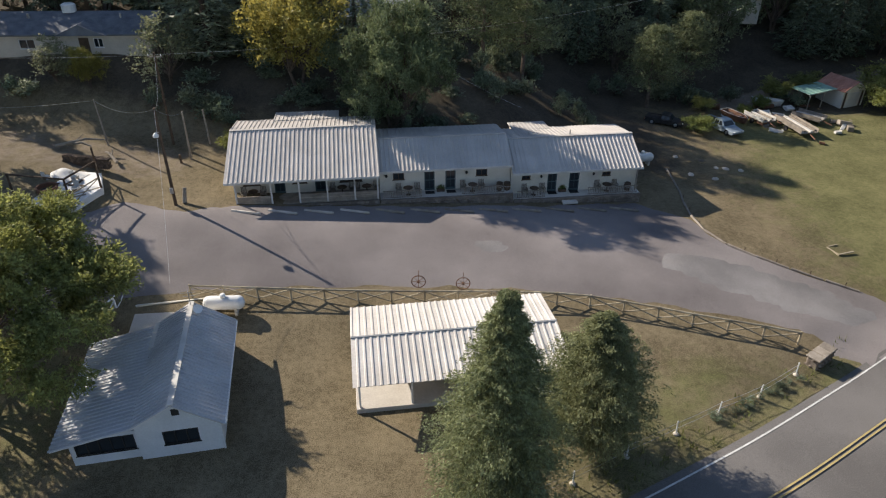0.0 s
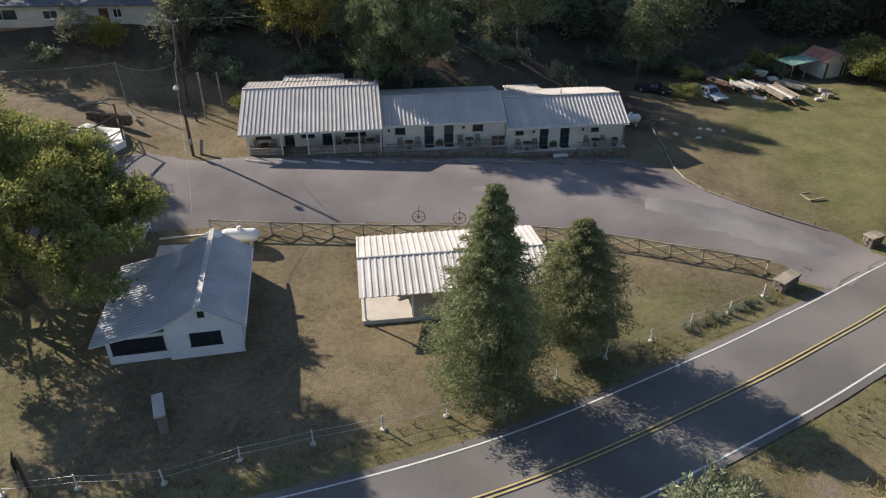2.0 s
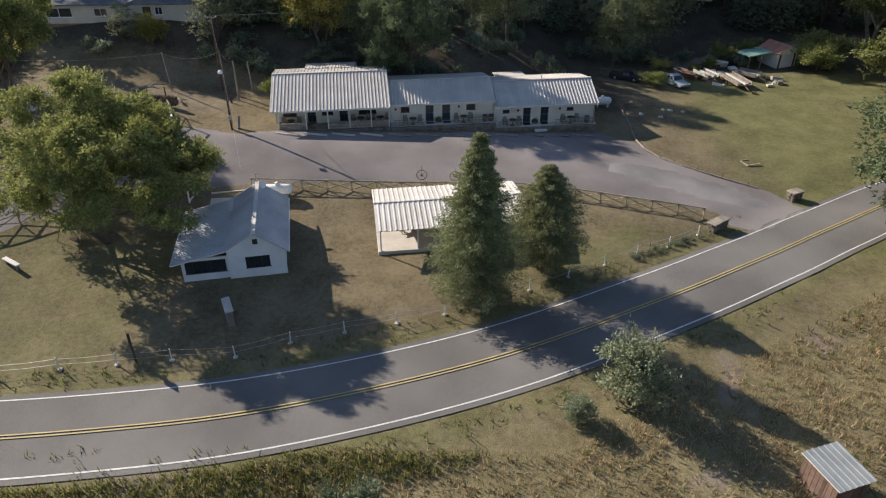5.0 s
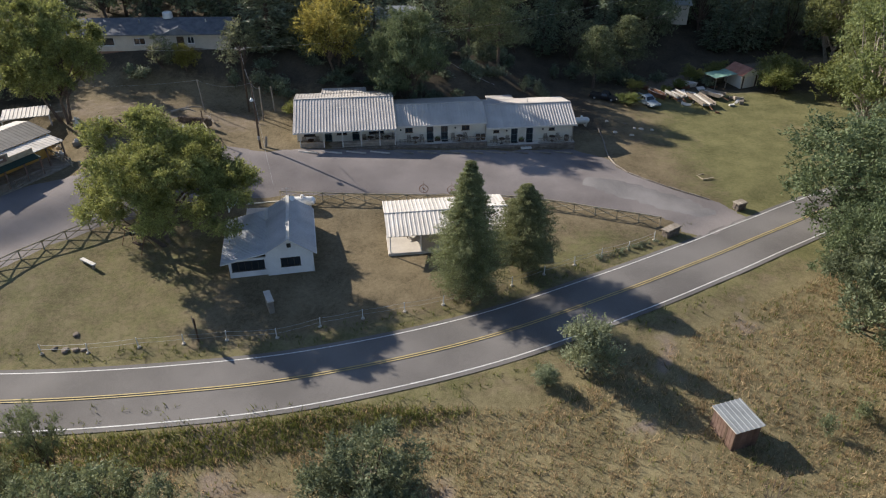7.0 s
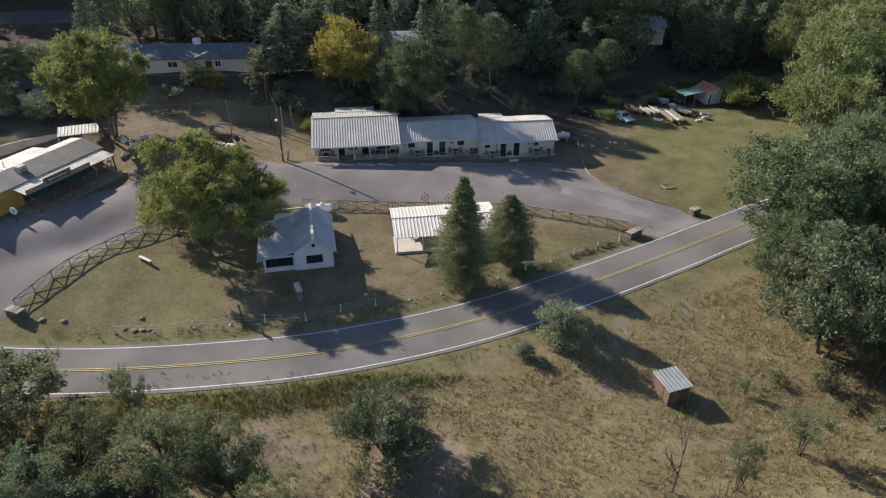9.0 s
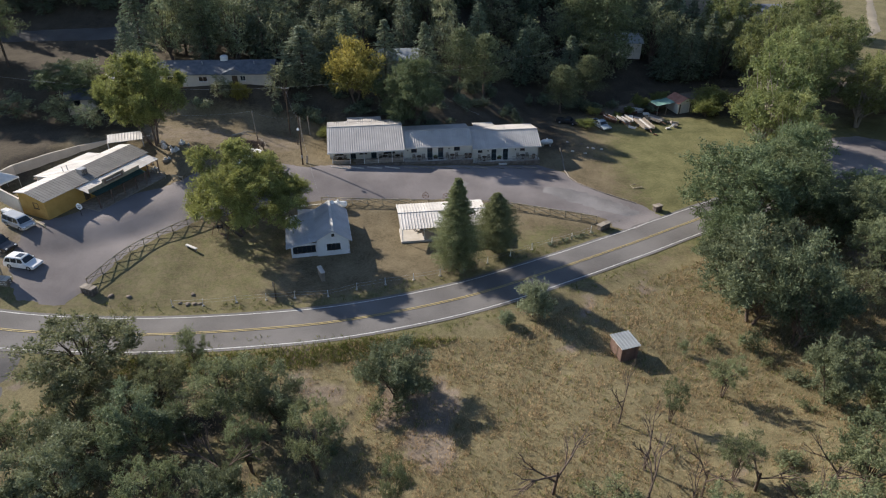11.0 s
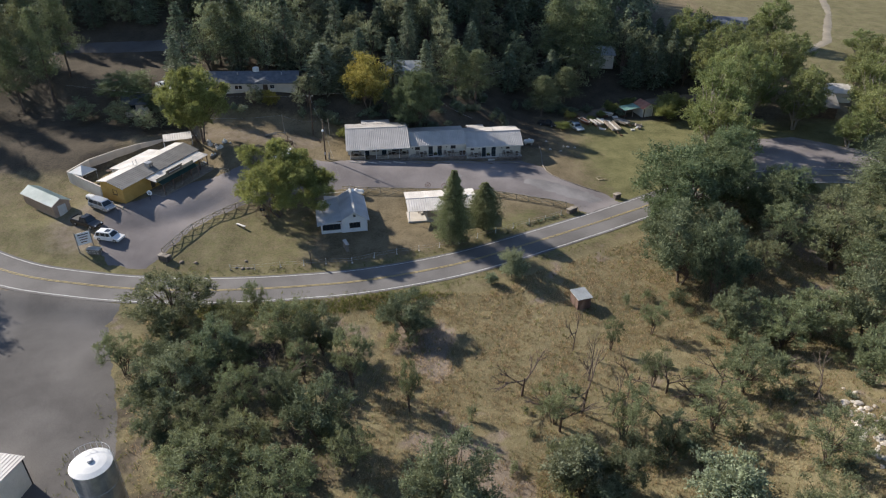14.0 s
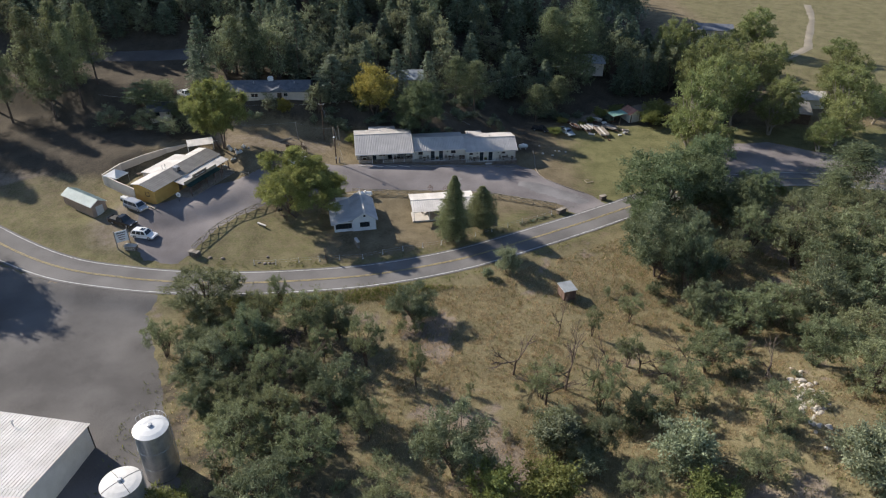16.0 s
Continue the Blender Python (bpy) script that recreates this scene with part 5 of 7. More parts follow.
def broadleaf(name, label, seed, high, wide, leaf, bark, lobes=14, per_lobe=420, size=0.34, foot=0.25, lobe_size=0.42, droop=0.0, stems=1, category="tree", clumps=None, billows=9):
    """A round-headed tree: trunk, limbs and a crown of leafy lobes with gaps between."""
    rng = np.random.default_rng(seed)
    r = wide / 2
    mid_z, half_z = high * (foot + 1) / 2, high * (1 - foot) / 2
    heads, tries = [], 0
    while len(heads) < lobes and tries < 4000:
        tries += 1
        p = rng.uniform(-1, 1, 3)
        d = np.linalg.norm(p)
        edge = 0.86 + 0.42 * noise.noise(Vector(p / max(d, 0.01) * 1.4 + seed))
        if not 0.25 < d < edge or (p[2] < -0.7 and d > 0.85):
            continue
        q = np.array([p[0] * r * (1 - lobe_size * 0.5), p[1] * r * (1 - lobe_size * 0.5), mid_z + p[2] * half_z * (1 - lobe_size * 0.5)])
        if all(np.linalg.norm((q - h) / (r, r, half_z)) > 0.33 for h in heads):
            heads.append(q)
    cs, aims = [], []
    each = 14
    if clumps:
        heads = [np.array(c[:3]) for c in clumps]
    for i, h in enumerate(heads):
        s = clumps[i][3] / r if clumps else rng.uniform(0.6, 1.3) * lobe_size
        k = max(6, int(per_lobe * rng.uniform(0.7, 1.3) * (s / lobe_size) ** 1.5 / each))
        reach = s * np.array([r, r, min(r, half_z) * 0.9])
        # each lobe billows into smaller heads, with shaded gaps between them
        heads_in = max(3, min(billows, k // 2))
        d = rng.normal(size=(heads_in, 3)) + (0, 0, 0.3)
        d /= np.linalg.norm(d, axis=1)[:, None]
        centre = h + d * reach * rng.uniform(0.5, 0.95, (heads_in, 1))
        small = rng.uniform(0.26, 0.5, (heads_in, 1))
        pick = rng.integers(0, heads_in, k)
        v = rng.normal(size=(k, 3)) + d[pick] * 0.5 + (0, 0, 0.3)
        v /= np.linalg.norm(v, axis=1)[:, None]
        rad = rng.uniform(0.35, 1.0, (k, 1)) ** 0.5
        tuft = centre[pick] + v * rad * small[pick] * reach
        axis = v + 0.3 * d[pick] + rng.normal(size=(k, 3)) * 0.35 + (0, 0, 0.2 - droop)
        axis, tuft = np.repeat(axis, each, axis=0), np.repeat(tuft, each, axis=0)
        along = rng.uniform(-1.0, 1.6, (len(tuft), 1)) * size * 1.1
        cs.append(tuft + axis * along + rng.normal(size=tuft.shape) * size * (0.6 - 0.2 * along / (1.8 * size)))
        a = axis + rng.normal(size=tuft.shape) * 0.6
        a[:, 2] -= droop * 0.5
        aims.append(a)
    cs, aims = np.concatenate(cs), np.concatenate(aims)
    keep = cs[:, 2] > high * foot * 0.45
    tree = thing(name, pose(0, 0, 0), label, category)
    form = Form()
    top = high * max(foot, 0.12) * 1.15
    for s in range(stems):
        lean = rng.normal(size=2) * (0.0 if stems == 1 else wide * 0.07)
        form.tube((lean[0] * 0.3, lean[1] * 0.3, -0.4), (lean[0], lean[1], top), 0.028 * high / stems ** 0.5, 0.02 * high / stems ** 0.5, 8, False)
        mine = heads[s::stems]
        limbs(form, rng, (lean[0], lean[1], top * 0.9), [h * (0.96, 0.96, 1.0) for h in mine], 0.011 * high / stems ** 0.3)
    part("trunk", form, bark, tree)
    part("crown", leaf_cards("crown", cs[keep], aims[keep], size, size * 0.55, leaf, rng), leaf, tree)
    return tree


def conifer(name, label, seed, high, wide, leaf, whorls=46, arms=11, needles=44, size=0.30, foot=0.05, taper=0.85, dip=0.35, girth=None):
    """A pointed evergreen: drooping boughs in rings, each hung with needle sprays."""
    rng = np.random.default_rng(seed)
    cs, aims = [], []
    form = Form().tube((0, 0, -0.4), (0, 0, high * 0.55), 0.018 * high, 0.010 * high, 8, False).tube((0, 0, high * 0.55), (0, 0, high * 0.98), 0.010 * high, 0.01, 6, False)
    for w in range(whorls):
        u = (w + rng.uniform(-0.3, 0.3)) / whorls
        z = high * (foot + (0.99 - foot) * u)
        reach = wide / 2 * (min(1.0, 1.3 * (1 - u) ** taper) * (0.5 + 0.5 * min(1, u * 4)) if girth is None else float(np.interp(u, *girth))) + 0.10
        for k in range(arms):
            a = 2 * math.pi * (k + rng.uniform(-0.4, 0.4)) / arms + w * 1.3
            length = reach * rng.uniform(0.5, 1.2)
            out = np.array([math.cos(a), math.sin(a), 0])
            t = rng.uniform(0.15, 1.0, needles) ** 0.7
            c = out * (t * length)[:, None]
            c[:, 2] = z + length * (0.10 - dip * t ** 1.5 + 0.22 * np.maximum(0, t - 0.75))
            spread = 0.16 * length * (1.15 - t)[:, None] + 0.06
            c += rng.normal(size=(needles, 3)) * spread * (1, 1, 0.45)
            cs.append(c)
            aims.append(out + rng.normal(size=(needles, 3)) * 0.55 + (0, 0, -0.35))
            if k % 3 == 0 and w % 2 == 0:
                form.tube((0, 0, z), tuple(out * length * 0.8 + (0, 0, z - dip * 0.5 * length)), 0.03, 0.01, 4, False)
    tree = thing(name, pose(0, 0, 0), label, "tree")
    part("trunk", form, BARK, tree)
    part("crown", leaf_cards("crown", np.concatenate(cs), np.concatenate(aims), size, size * 0.36, leaf, rng), leaf, tree)
    return tree


def pine(name, label, seed, high, wide, leaf, tiers=13, size=0.42, foot=0.3, tufts=80):
    """An open-crowned pine: bare lower trunk, level boughs that end in tufts."""
    rng = np.random.default_rng(seed)
    form = Form().tube((0, 0, -0.4), (rng.normal() * 0.2, rng.normal() * 0.2, high * 0.97), 0.016 * high, 0.02, 8, False)
    cs, aims = [], []
    for w in range(tiers):
        u = (w + rng.uniform(-0.3, 0.3)) / tiers
        z = high * (foot + (0.97 - foot) * u)
        reach = wide / 2 * (1 - u ** 2.2) * rng.uniform(0.75, 1.1) + 0.4
        for k in range(5):
            a = 2 * math.pi * (k + rng.uniform(-0.45, 0.45)) / 5 + w
            length = reach * rng.uniform(0.5, 1.1)
            end = np.array([math.cos(a) * length, math.sin(a) * length, z + length * rng.uniform(0.0, 0.3)])
            form.tube((0, 0, z), tuple(end), 0.055, 0.02, 4, False)
            for j, share in ((1.0, 1.0), (0.68, 0.8), (0.4, 0.5)):
                n = int(tufts * share)
                c = np.array([0, 0, z]) + (end - (0, 0, z)) * j + rng.normal(size=(n, 3)) * (0.34 + 0.12 * length) * np.array([1, 1, 0.55])
                cs.append(c)
                aims.append(rng.normal(size=(n, 3)) + (0, 0, 0.5))
    tree = thing(name, pose(0, 0, 0), label, "tree")
    part("trunk", form, BARK, tree)
    part("crown", leaf_cards("crown", np.concatenate(cs), np.concatenate(aims), size, size * 0.3, leaf, rng), leaf, tree)
    return tree


def bare_tree(name, label, seed, high):
    rng = np.random.default_rng(seed)
    form = Form()

    def grow(p, d, length, r, depth):
        q = p + d * length
        form.tube(p, q, r, r * 0.65, 5, False)
        if depth:
            for _ in range(3 if depth > 1 else 2):
                grow(p + d * length * rng.uniform(0.5, 1.0), (d + Vector(rng.normal(size=3) * 0.3)).normalized(), length * rng.uniform(0.5, 0.75), r * 0.62, depth - 1)

    grow(Vector((0, 0, -0.3)), Vector((0.05, 0, 1)).normalized(), high * 0.45, 0.02 * high, 4)
    tree = thing(name, pose(0, 0, 0), label, "dead tree")
    part("trunk", form, BARK, tree)
    return tree


def plant(model, spots, size, group=""):
    """Copies of a model at spots of (x, y, height, width): size is the model's own height and width."""
    rnd = random.Random(len(spots) * 7 + int(size[0] * 10))
    for i, (x, y, h, w) in enumerate(spots):
        m = on_land(x, y, rnd.uniform(0, 360)) @ Matrix.Diagonal((w / size[1], w / size[1], h / size[0], 1))
        if i == 0:
            model.matrix_basis = m
            one = model
        else:
            sc = model.scale.copy()
            one = copy_thing(model, m @ Matrix.Diagonal((1 / sc.x, 1 / sc.y, 1 / sc.z, 1)))
        if group:
            tagged(one, group=group)


GIRTH_TALL = ((0, 0.1, 0.25, 0.42, 0.6, 0.8, 0.95, 1), (0.70, 0.95, 1.0, 0.86, 0.60, 0.32, 0.12, 0.04))
GIRTH_BROAD = ((0, 0.1, 0.22, 0.42, 0.62, 0.82, 0.95, 1), (0.55, 0.84, 1.0, 0.95, 0.72, 0.38, 0.15, 0.05))
plant(conifer("spruce_tree", "tall dense dark green spruce standing on the lawn", 1, 13.6, 7.0, LEAF_SPRUCE, 70, 13, 142, 0.165, 0.07, 1.0, 0.14, GIRTH_TALL), [(0.3, 30.5, 13.9, 7.1)], (13.6, 7.0))
plant(conifer("spruce_tree", "broad conical green spruce on the lawn beside a taller one", 2, 9.8, 6.6, LEAF_SPRUCE, 54, 13, 142, 0.16, 0.10, 0.74, 0.06, GIRTH_BROAD), [(5.8, 34.6, 9.5, 6.7)], (9.8, 6.6))
W = (12.0, 15.0)
CLUMPS = [(-5.5, 1.6, 11.3, 2.2), (0.7, -0.4, 12.9, 2.7), (3.2, -0.6, 11.8, 2.2), (-0.5, -5.2, 11.2, 2.8), (3.9, -4.5, 10.6, 3.1), (6.9, -1.3, 7.2, 2.6), (-3.1, -5.2, 6.6, 2.8), (3.2, -5.9, 7.0, 3.3), (6.5, -4.1, 5.6, 2.5), (0.6, -6.1, 9.2, 2.9), (-3.5, -1.5, 8.4, 3.0), (1.0, 0.5, 9.0, 3.2), (2.8, 0.6, 8.0, 2.5), (1.0, 3.6, 8.8, 2.2), (-1.4, 4.4, 10.2, 2.6), (5.3, 2.0, 6.6, 2.4), (-3.5, 3.0, 7.0, 2.6), (-1.0, -2.7, 5.2, 2.8), (3.5, 4.0, 7.4, 2.6), (5.7, 3.3, 5.6, 2.2), (2.0, 6.0, 8.4, 2.4), (-1.0, 5.5, 6.4, 2.6), (-2.5, 3.0, 4.4, 2.6), (6.8, 1.6, 6.6, 2.2), (6.0, 4.2, 6.0, 2.1), (-6.0, 0.5, 4.6, 2.6)]
plant(broadleaf("willow_tree", "large spreading willow with yellow-green leaves beside the house", 3, *W, LEAF_WILLOW, BARK, 13, 6600, 0.23, 0.13, 0.4, 0.25, 2, clumps=CLUMPS), [(-30.5, 38.5, 12.0, 15.0)], W, "willows")
bpy.data.objects["willow_tree"].matrix_basis = on_land(-30.5, 38.5)
plant(broadleaf("willow_tree", "tall willow with bare lower trunks behind the cafe", 19, *W, LEAF_WILLOW, BARK, 34, 1900, 0.25, 0.2, 0.22, 0.3, 3), [(-52.0, 61.5, 15.2, 16.5)], W, "willows")
C = (20.0, 15.0)
plant(broadleaf("cottonwood_tree", "tall light green cottonwood with an open billowing crown", 4, *C, LEAF_COTTON, BARK_PALE, 42, 440, 0.46, 0.14, 0.20, 0.2, 2),
      [(57, 70, 22, 15), (70, 106, 21, 15), (68, 90, 20, 14), (103.8, 91, 18, 17), (88, 113.5, 17, 15), (62, 78, 20, 13), (112, 110, 17, 14), (107, 160, 16, 15), (58, 62, 16, 12), (98, 80, 13, 12), (66, 124, 20, 14), (120, 120, 11, 14), (132, 150, 8, 12), (76, 93, 17, 12), (84, 87, 15, 12), (88, 93, 14, 11), (73, 99, 18, 13), (79, 105, 17, 12), (82, 119, 16, 13), (97, 124, 14, 14), (76, 137, 16, 14), (92, 142, 13, 13), (92, 76, 9, 9), (116, 96, 10, 12)], C, "cottonwoods")
E_ = (15.0, 15.0)
plant(broadleaf("elm_tree", "dense dark green elm at the roadside", 5, *E_, LEAF_ELM, BARK, 40, 680, 0.34, 0.06, 0.24, 0.1, 2),
      [(41.5, 41, 15.5, 19), (52, 44, 13, 12), (64, 47, 9, 11), (50, 50, 13, 13), (58, 40, 10, 12), (-74, 79, 7.5, 14), (-66, 76, 6, 9), (38, 33, 10, 10), (55, 54, 14, 12), (-90, 19.5, 16, 11), (-95, 25, 18, 11)], E_, "elms")
A_ = (12.0, 13.0)
plant(broadleaf("juniper_tree", "tall dense blue-green juniper on several stems behind the motel", 27, *A_, LEAF_ELM, BARK, 60, 1500, 0.22, 0.04, 0.24, -0.1, 4), [(-8.5, 72.4, 13.2, 12.6)], A_)
O = (8.0, 8.0)
plant(broadleaf("scrub_oak", "rounded grey-green scrub oak on the dry slope", 6, *O, LEAF_OAK, BARK, 32, 640, 0.18, 0.14, 0.205, 0.0, 3),
      [(-40.3, 8.0, 9.8, 14.5), (-22.8, 2.2, 9.0, 9.4), (-23.0, -17.6, 8, 7.6), (-17.9, -24, 8.4, 9.4), (-26.3, -21.6, 8, 10), (46.3, 4.3, 8, 9.4), (52, 7, 9, 10.5), (52.3, -6.7, 9, 9.5), (36.9, -6.5, 8, 8.8), (13.4, -20, 6.5, 7),
       (56, -14, 9, 11), (-38, 2.5, 7, 8.4), (-28, -15.5, 7.5, 7.6), (-30.5, 4.2, 7, 7), (64, 25, 12, 14), (73, 24, 13, 15), (60, -3, 9, 11)], O, "scrub oaks")
plant(broadleaf("scrub_oak", "loose grey-green scrub oak with open limbs", 26, *O, LEAF_OAK, BARK, 24, 560, 0.17, 0.2, 0.22, 0.0, 4),
      [(-44.0, -1.4, 7.6, 7), (-12.6, -4.6, 9.6, 6.6), (-25.3, -10.1, 8, 7), (-11.0, -18.9, 8, 6.6), (-28.4, 9.0, 7.5, 4.2), (-5.1, -9.1, 8.5, 3.2), (29.1, 7.8, 6, 5), (22.3, 3.5, 6, 3.4), (30.8, -13.1, 7.4, 8.4), (20.4, -13.2, 9, 6.6), (12.4, -10.9, 7, 7.2), (40, -20, 7, 8), (36, -27, 7, 8), (64, 16, 11, 12),
       (78, 14, 11, 12), (84, 28, 11, 13), (68, 33, 11, 13), (80, 36, 11, 12), (92, 38, 11, 13), (57, 30, 10, 11), (49, 22, 9, 10), (22, -28, 6, 7), (-8, -30, 8, 8), (-19, -4, 7, 5), (26, -4, 6.5, 5)], O, "scrub oaks")
J = (7.0, 6.5)
plant(broadleaf("juniper_tree", "bushy dark grey-green juniper on the slope", 7, *J, LEAF_JUNIPER, BARK, 32, 660, 0.175, 0.08, 0.21, -0.2, 3),
      [(-34.7, -8.6, 9.4, 9.8), (-6.3, 6.6, 6.4, 8.2), (-15.0, -14.7, 9, 8.2), (0.1, -24, 10, 10), (37, 21, 13, 13.5), (41, 17, 14, 10), (60, 8, 11, 12), (70, 12, 11.5, 11), (-30, -2, 8, 8), (-20, -9.5, 7, 6), (-37.5, -2.8, 7, 7), (-33.5, -15, 6, 6), (40.1, 6.9, 8.5, 6.6), (18.3, -20.6, 7, 5.4), (-17.5, 1.5, 7.5, 6),
       (36, 27, 9, 9), (46, 30, 9, 9), (-22, -30, 9, 9), (75, 4, 9, 10), (66, -6, 8, 9), (25, -16, 6, 5)], J, "junipers")
S_ = (5.0, 4.6)
plant(broadleaf("sage_bush", "pale grey-green rounded bush", 8, *S_, LEAF_SAGE, BARK, 20, 460, 0.22, 0.03, 0.36, -0.2, 3, "bush"),
      [(9.9, 20.1, 5.4, 4.9), (6.4, 18.6, 2.0, 2.2), (28.1, -24.0, 8, 8), (13.1, -20.1, 7, 6.8), (46.6, -28, 7, 8), (16.5, -23, 4, 5)], S_, "grey bushes")
G_ = (5.0, 5.0)
plant(broadleaf("green_bush", "bright yellow-green leafy bush", 9, *G_, LEAF_BRIGHT, BARK, 18, 420, 0.25, 0.03, 0.38, 0.0, 3, "bush"),
      [(4.6, -28.2, 7, 6.4), (11.2, -28.5, 6.6, 7.6), (29.7, -30, 5, 6.6), (-33.0, -30.5, 4, 6), (-23.0, 69, 3.2, 4.5), (41, 97, 3, 4), (38, 93.5, 2, 2.6), (35, 91, 1.6, 2), (27, 84, 2.2, 4),
       (30, 92, 2, 3), (57, 98, 5, 9), (62, 88, 7, 10), (46, 99, 3, 5), (54, 92, 5, 7)], G_, "green bushes")
Y_ = (9.5, 10.5)
plant(broadleaf("autumn_tree", "yellow autumn tree behind the motel", 10, *Y_, LEAF_YELLOW, BARK, 28, 520, 0.34, 0.10, 0.33, 0.0, 2), [(-18.9, 77.6, 11.4, 12.0), (-41.0, 76.6, 4.0, 3.8)], Y_, "autumn trees")
P_ = (18.0, 7.5)
PINES = [(0.9, 85.5, 13.5, 7.5), (5.8, 87.3, 14, 7.5), (22.7, 92, 11, 7.5), (29.1, 99, 11, 7), (-92.2, 80.2, 22, 7.5), (-90.6, 87, 21, 7), (-104.3, 85, 22, 8), (-98, 77, 18, 7), (-110, 66, 20, 7.5), (-107, 74, 21, 7.5), (-114, 80, 20, 8), (-119, 70, 21, 10), (-116, 60, 19, 9), (-101, 92, 20, 7.5), (-124, 64, 21, 11), (-51.4, 92, 17, 9), (-57, 95, 16, 8), (88, 54, 12, 13), (80, 46, 10, 9), (34.5, 110, 22, 13),
         (96, 47, 11, 10), (38, 118, 24, 11), (28, 113, 22, 10)]
plant(pine("pine_tree", "open-crowned green pine with a bare lower trunk", 11, *P_, LEAF_PINE, tufts=66), PINES, P_, "pines")
rnd = random.Random(5)
FIRS = [(-29.6, 82, 12, 12), (-37.5, 97, 12, 9), (-24, 84, 11, 7), (-33, 78, 9, 6), (-62.5, 81, 13, 7), (-44.5, 77, 6, 4.5), (-22, 90, 14, 8), (-28, 92, 13, 9), (-14, 87, 13, 8), (-2, 99, 15, 8), (5, 103, 15, 8), (10, 101, 12, 7), (15, 104, 13, 7), (21, 103, 11, 7), (26, 105, 12, 8),
        (33, 108, 12, 7), (-64, 90, 17, 9), (-58, 91, 19, 9), (-52, 92, 20, 9), (-46, 92, 20, 9), (-40, 93, 20, 9), (-34.5, 90, 17, 9), (-100, 92, 18, 9), (-106, 84, 18, 9), (-110, 96, 18, 10)]
tries = 0
while len(FIRS) < 175 and tries < 20000:
    tries += 1
    x, y = rnd.uniform(-150, 78), 84 + 50 * rnd.random()
    if (x < -62 and y < 112) or (x > 62 and y < 112) or (-64 < x < -32 and y < 89) or (34 < x < 48 and 112 < y < 126) or (x > 34 and y < 110) or (-20 < x < -5 and 90 < y < 101) or (x > -5 and y < 101):
        continue
    if (-112 < x < -50 and 98 < y < 108) or any((x - a) ** 2 + (y - b) ** 2 < 24 for a, b, _, _ in FIRS):
        continue
    FIRS.append((x, y, rnd.uniform(9, 18), rnd.uniform(6.0, 9.5)))
F_ = (15.0, 6.5)
plant(conifer("fir_tree", "dark green fir in the shaded hillside wood", 12, *F_, LEAF_FIR, 26, 9, 16, 0.54, 0.04, 0.8), FIRS[0::2], F_, "hillside firs")
K_ = (11.0, 9.5)
plant(broadleaf("woodland_tree", "dull green broadleaf tree in the shaded hillside wood", 13, *K_, LEAF_WOOD, BARK, 24, 112, 0.46, 0.05, 0.25, 0.0, 2, billows=5), [(x, y, h * 0.75, w * 1.25) for x, y, h, w in FIRS[1::2]] + [(-66, 67, 4.5, 7), (-73, 71, 5, 8), (-60, 69, 4, 7), (-63, 73, 5, 7), (-82, 72, 5, 8)], K_, "hillside broadleaves")


def build_far_woods():
    """The wood on the upper hillside, tree by tree in one mesh: nobody could count it."""
    rng = np.random.default_rng(77)
    cs, aims = [], []
    done = 0
    while done < 460:
        x, y = rng.uniform(-240, 92), 122 + 130 * rng.random()
        if x > 60 and y < 200 or x > 76 or noisy(x, y, 26, 4) < -0.55:
            continue
        h, w, z = rng.uniform(9, 19), rng.uniform(3.0, 4.8), land(x, y)
        n = 480
        u = rng.random(n) ** 0.8
        pointed = rng.random() < 0.55
        reach = w * ((1 - u) ** 0.8 if pointed else np.sqrt(np.maximum(0.02, 1 - (2 * u - 0.9) ** 2)) * 0.95) * (0.6 + 0.4 * rng.random(n) ** 0.5)
        a = rng.uniform(0, 2 * np.pi, n)
        lump = 1 + 0.25 * np.sin(3 * a + 9 * u + x)
        cs.append(np.stack([x + reach * lump * np.cos(a), y + reach * lump * np.sin(a), z + 0.8 + u * h], 1))
        aims.append(np.stack([np.cos(a), np.sin(a), -0.3 + 0 * a], 1) + rng.normal(size=(n, 3)) * 0.6)
        done += 1
    me = leaf_cards("far_woods", np.concatenate(cs), np.concatenate(aims), 1.15, 0.68, LEAF_FIR, rng)
    tagged(new("far_woods", me), "dense dark mixed woodland covering the shaded hillside", "woods", kind="stuff")


build_far_woods()
BANK = []
while len(BANK) < 110:
    x, y = rnd.uniform(-66, 44), rnd.uniform(70, 98)
    if y + 0.1 * x < 70 or (-62 < x < -33 and y > 76) or (x > 14 and y < 94):
        continue
    BANK.append((x, y, rnd.uniform(0.9, 2.6), rnd.uniform(1.6, 4.0)))
B_ = (2.0, 2.4)
plant(broadleaf("bank_shrub", "dark green undergrowth on the shaded bank", 17, *B_, LEAF_FIR, BARK, 9, 84, 0.25, 0.02, 0.42, 0.0, 3, "shrub"), BANK, B_, "bank shrubs")
V_ = (0.6, 1.2)
plant(broadleaf("verge_shrub", "low dark green shrub in a row along the road verge", 18, *V_, LEAF_FIR, BARK, 7, 90, 0.08, 0.02, 0.42, 0.0, 3, "shrub"),
      [(13.7 + 6.9 * k / 13 + 0.25 * math.sin(5 * k), 37.0 + 4.0 * k / 13 + 0.2 * math.cos(3 * k), 0.34 + 0.1 * math.sin(2 * k), 0.9 + 0.3 * math.cos(4 * k)) for k in range(14)], V_, "verge shrubs")
D_ = (8.0, 5.0)
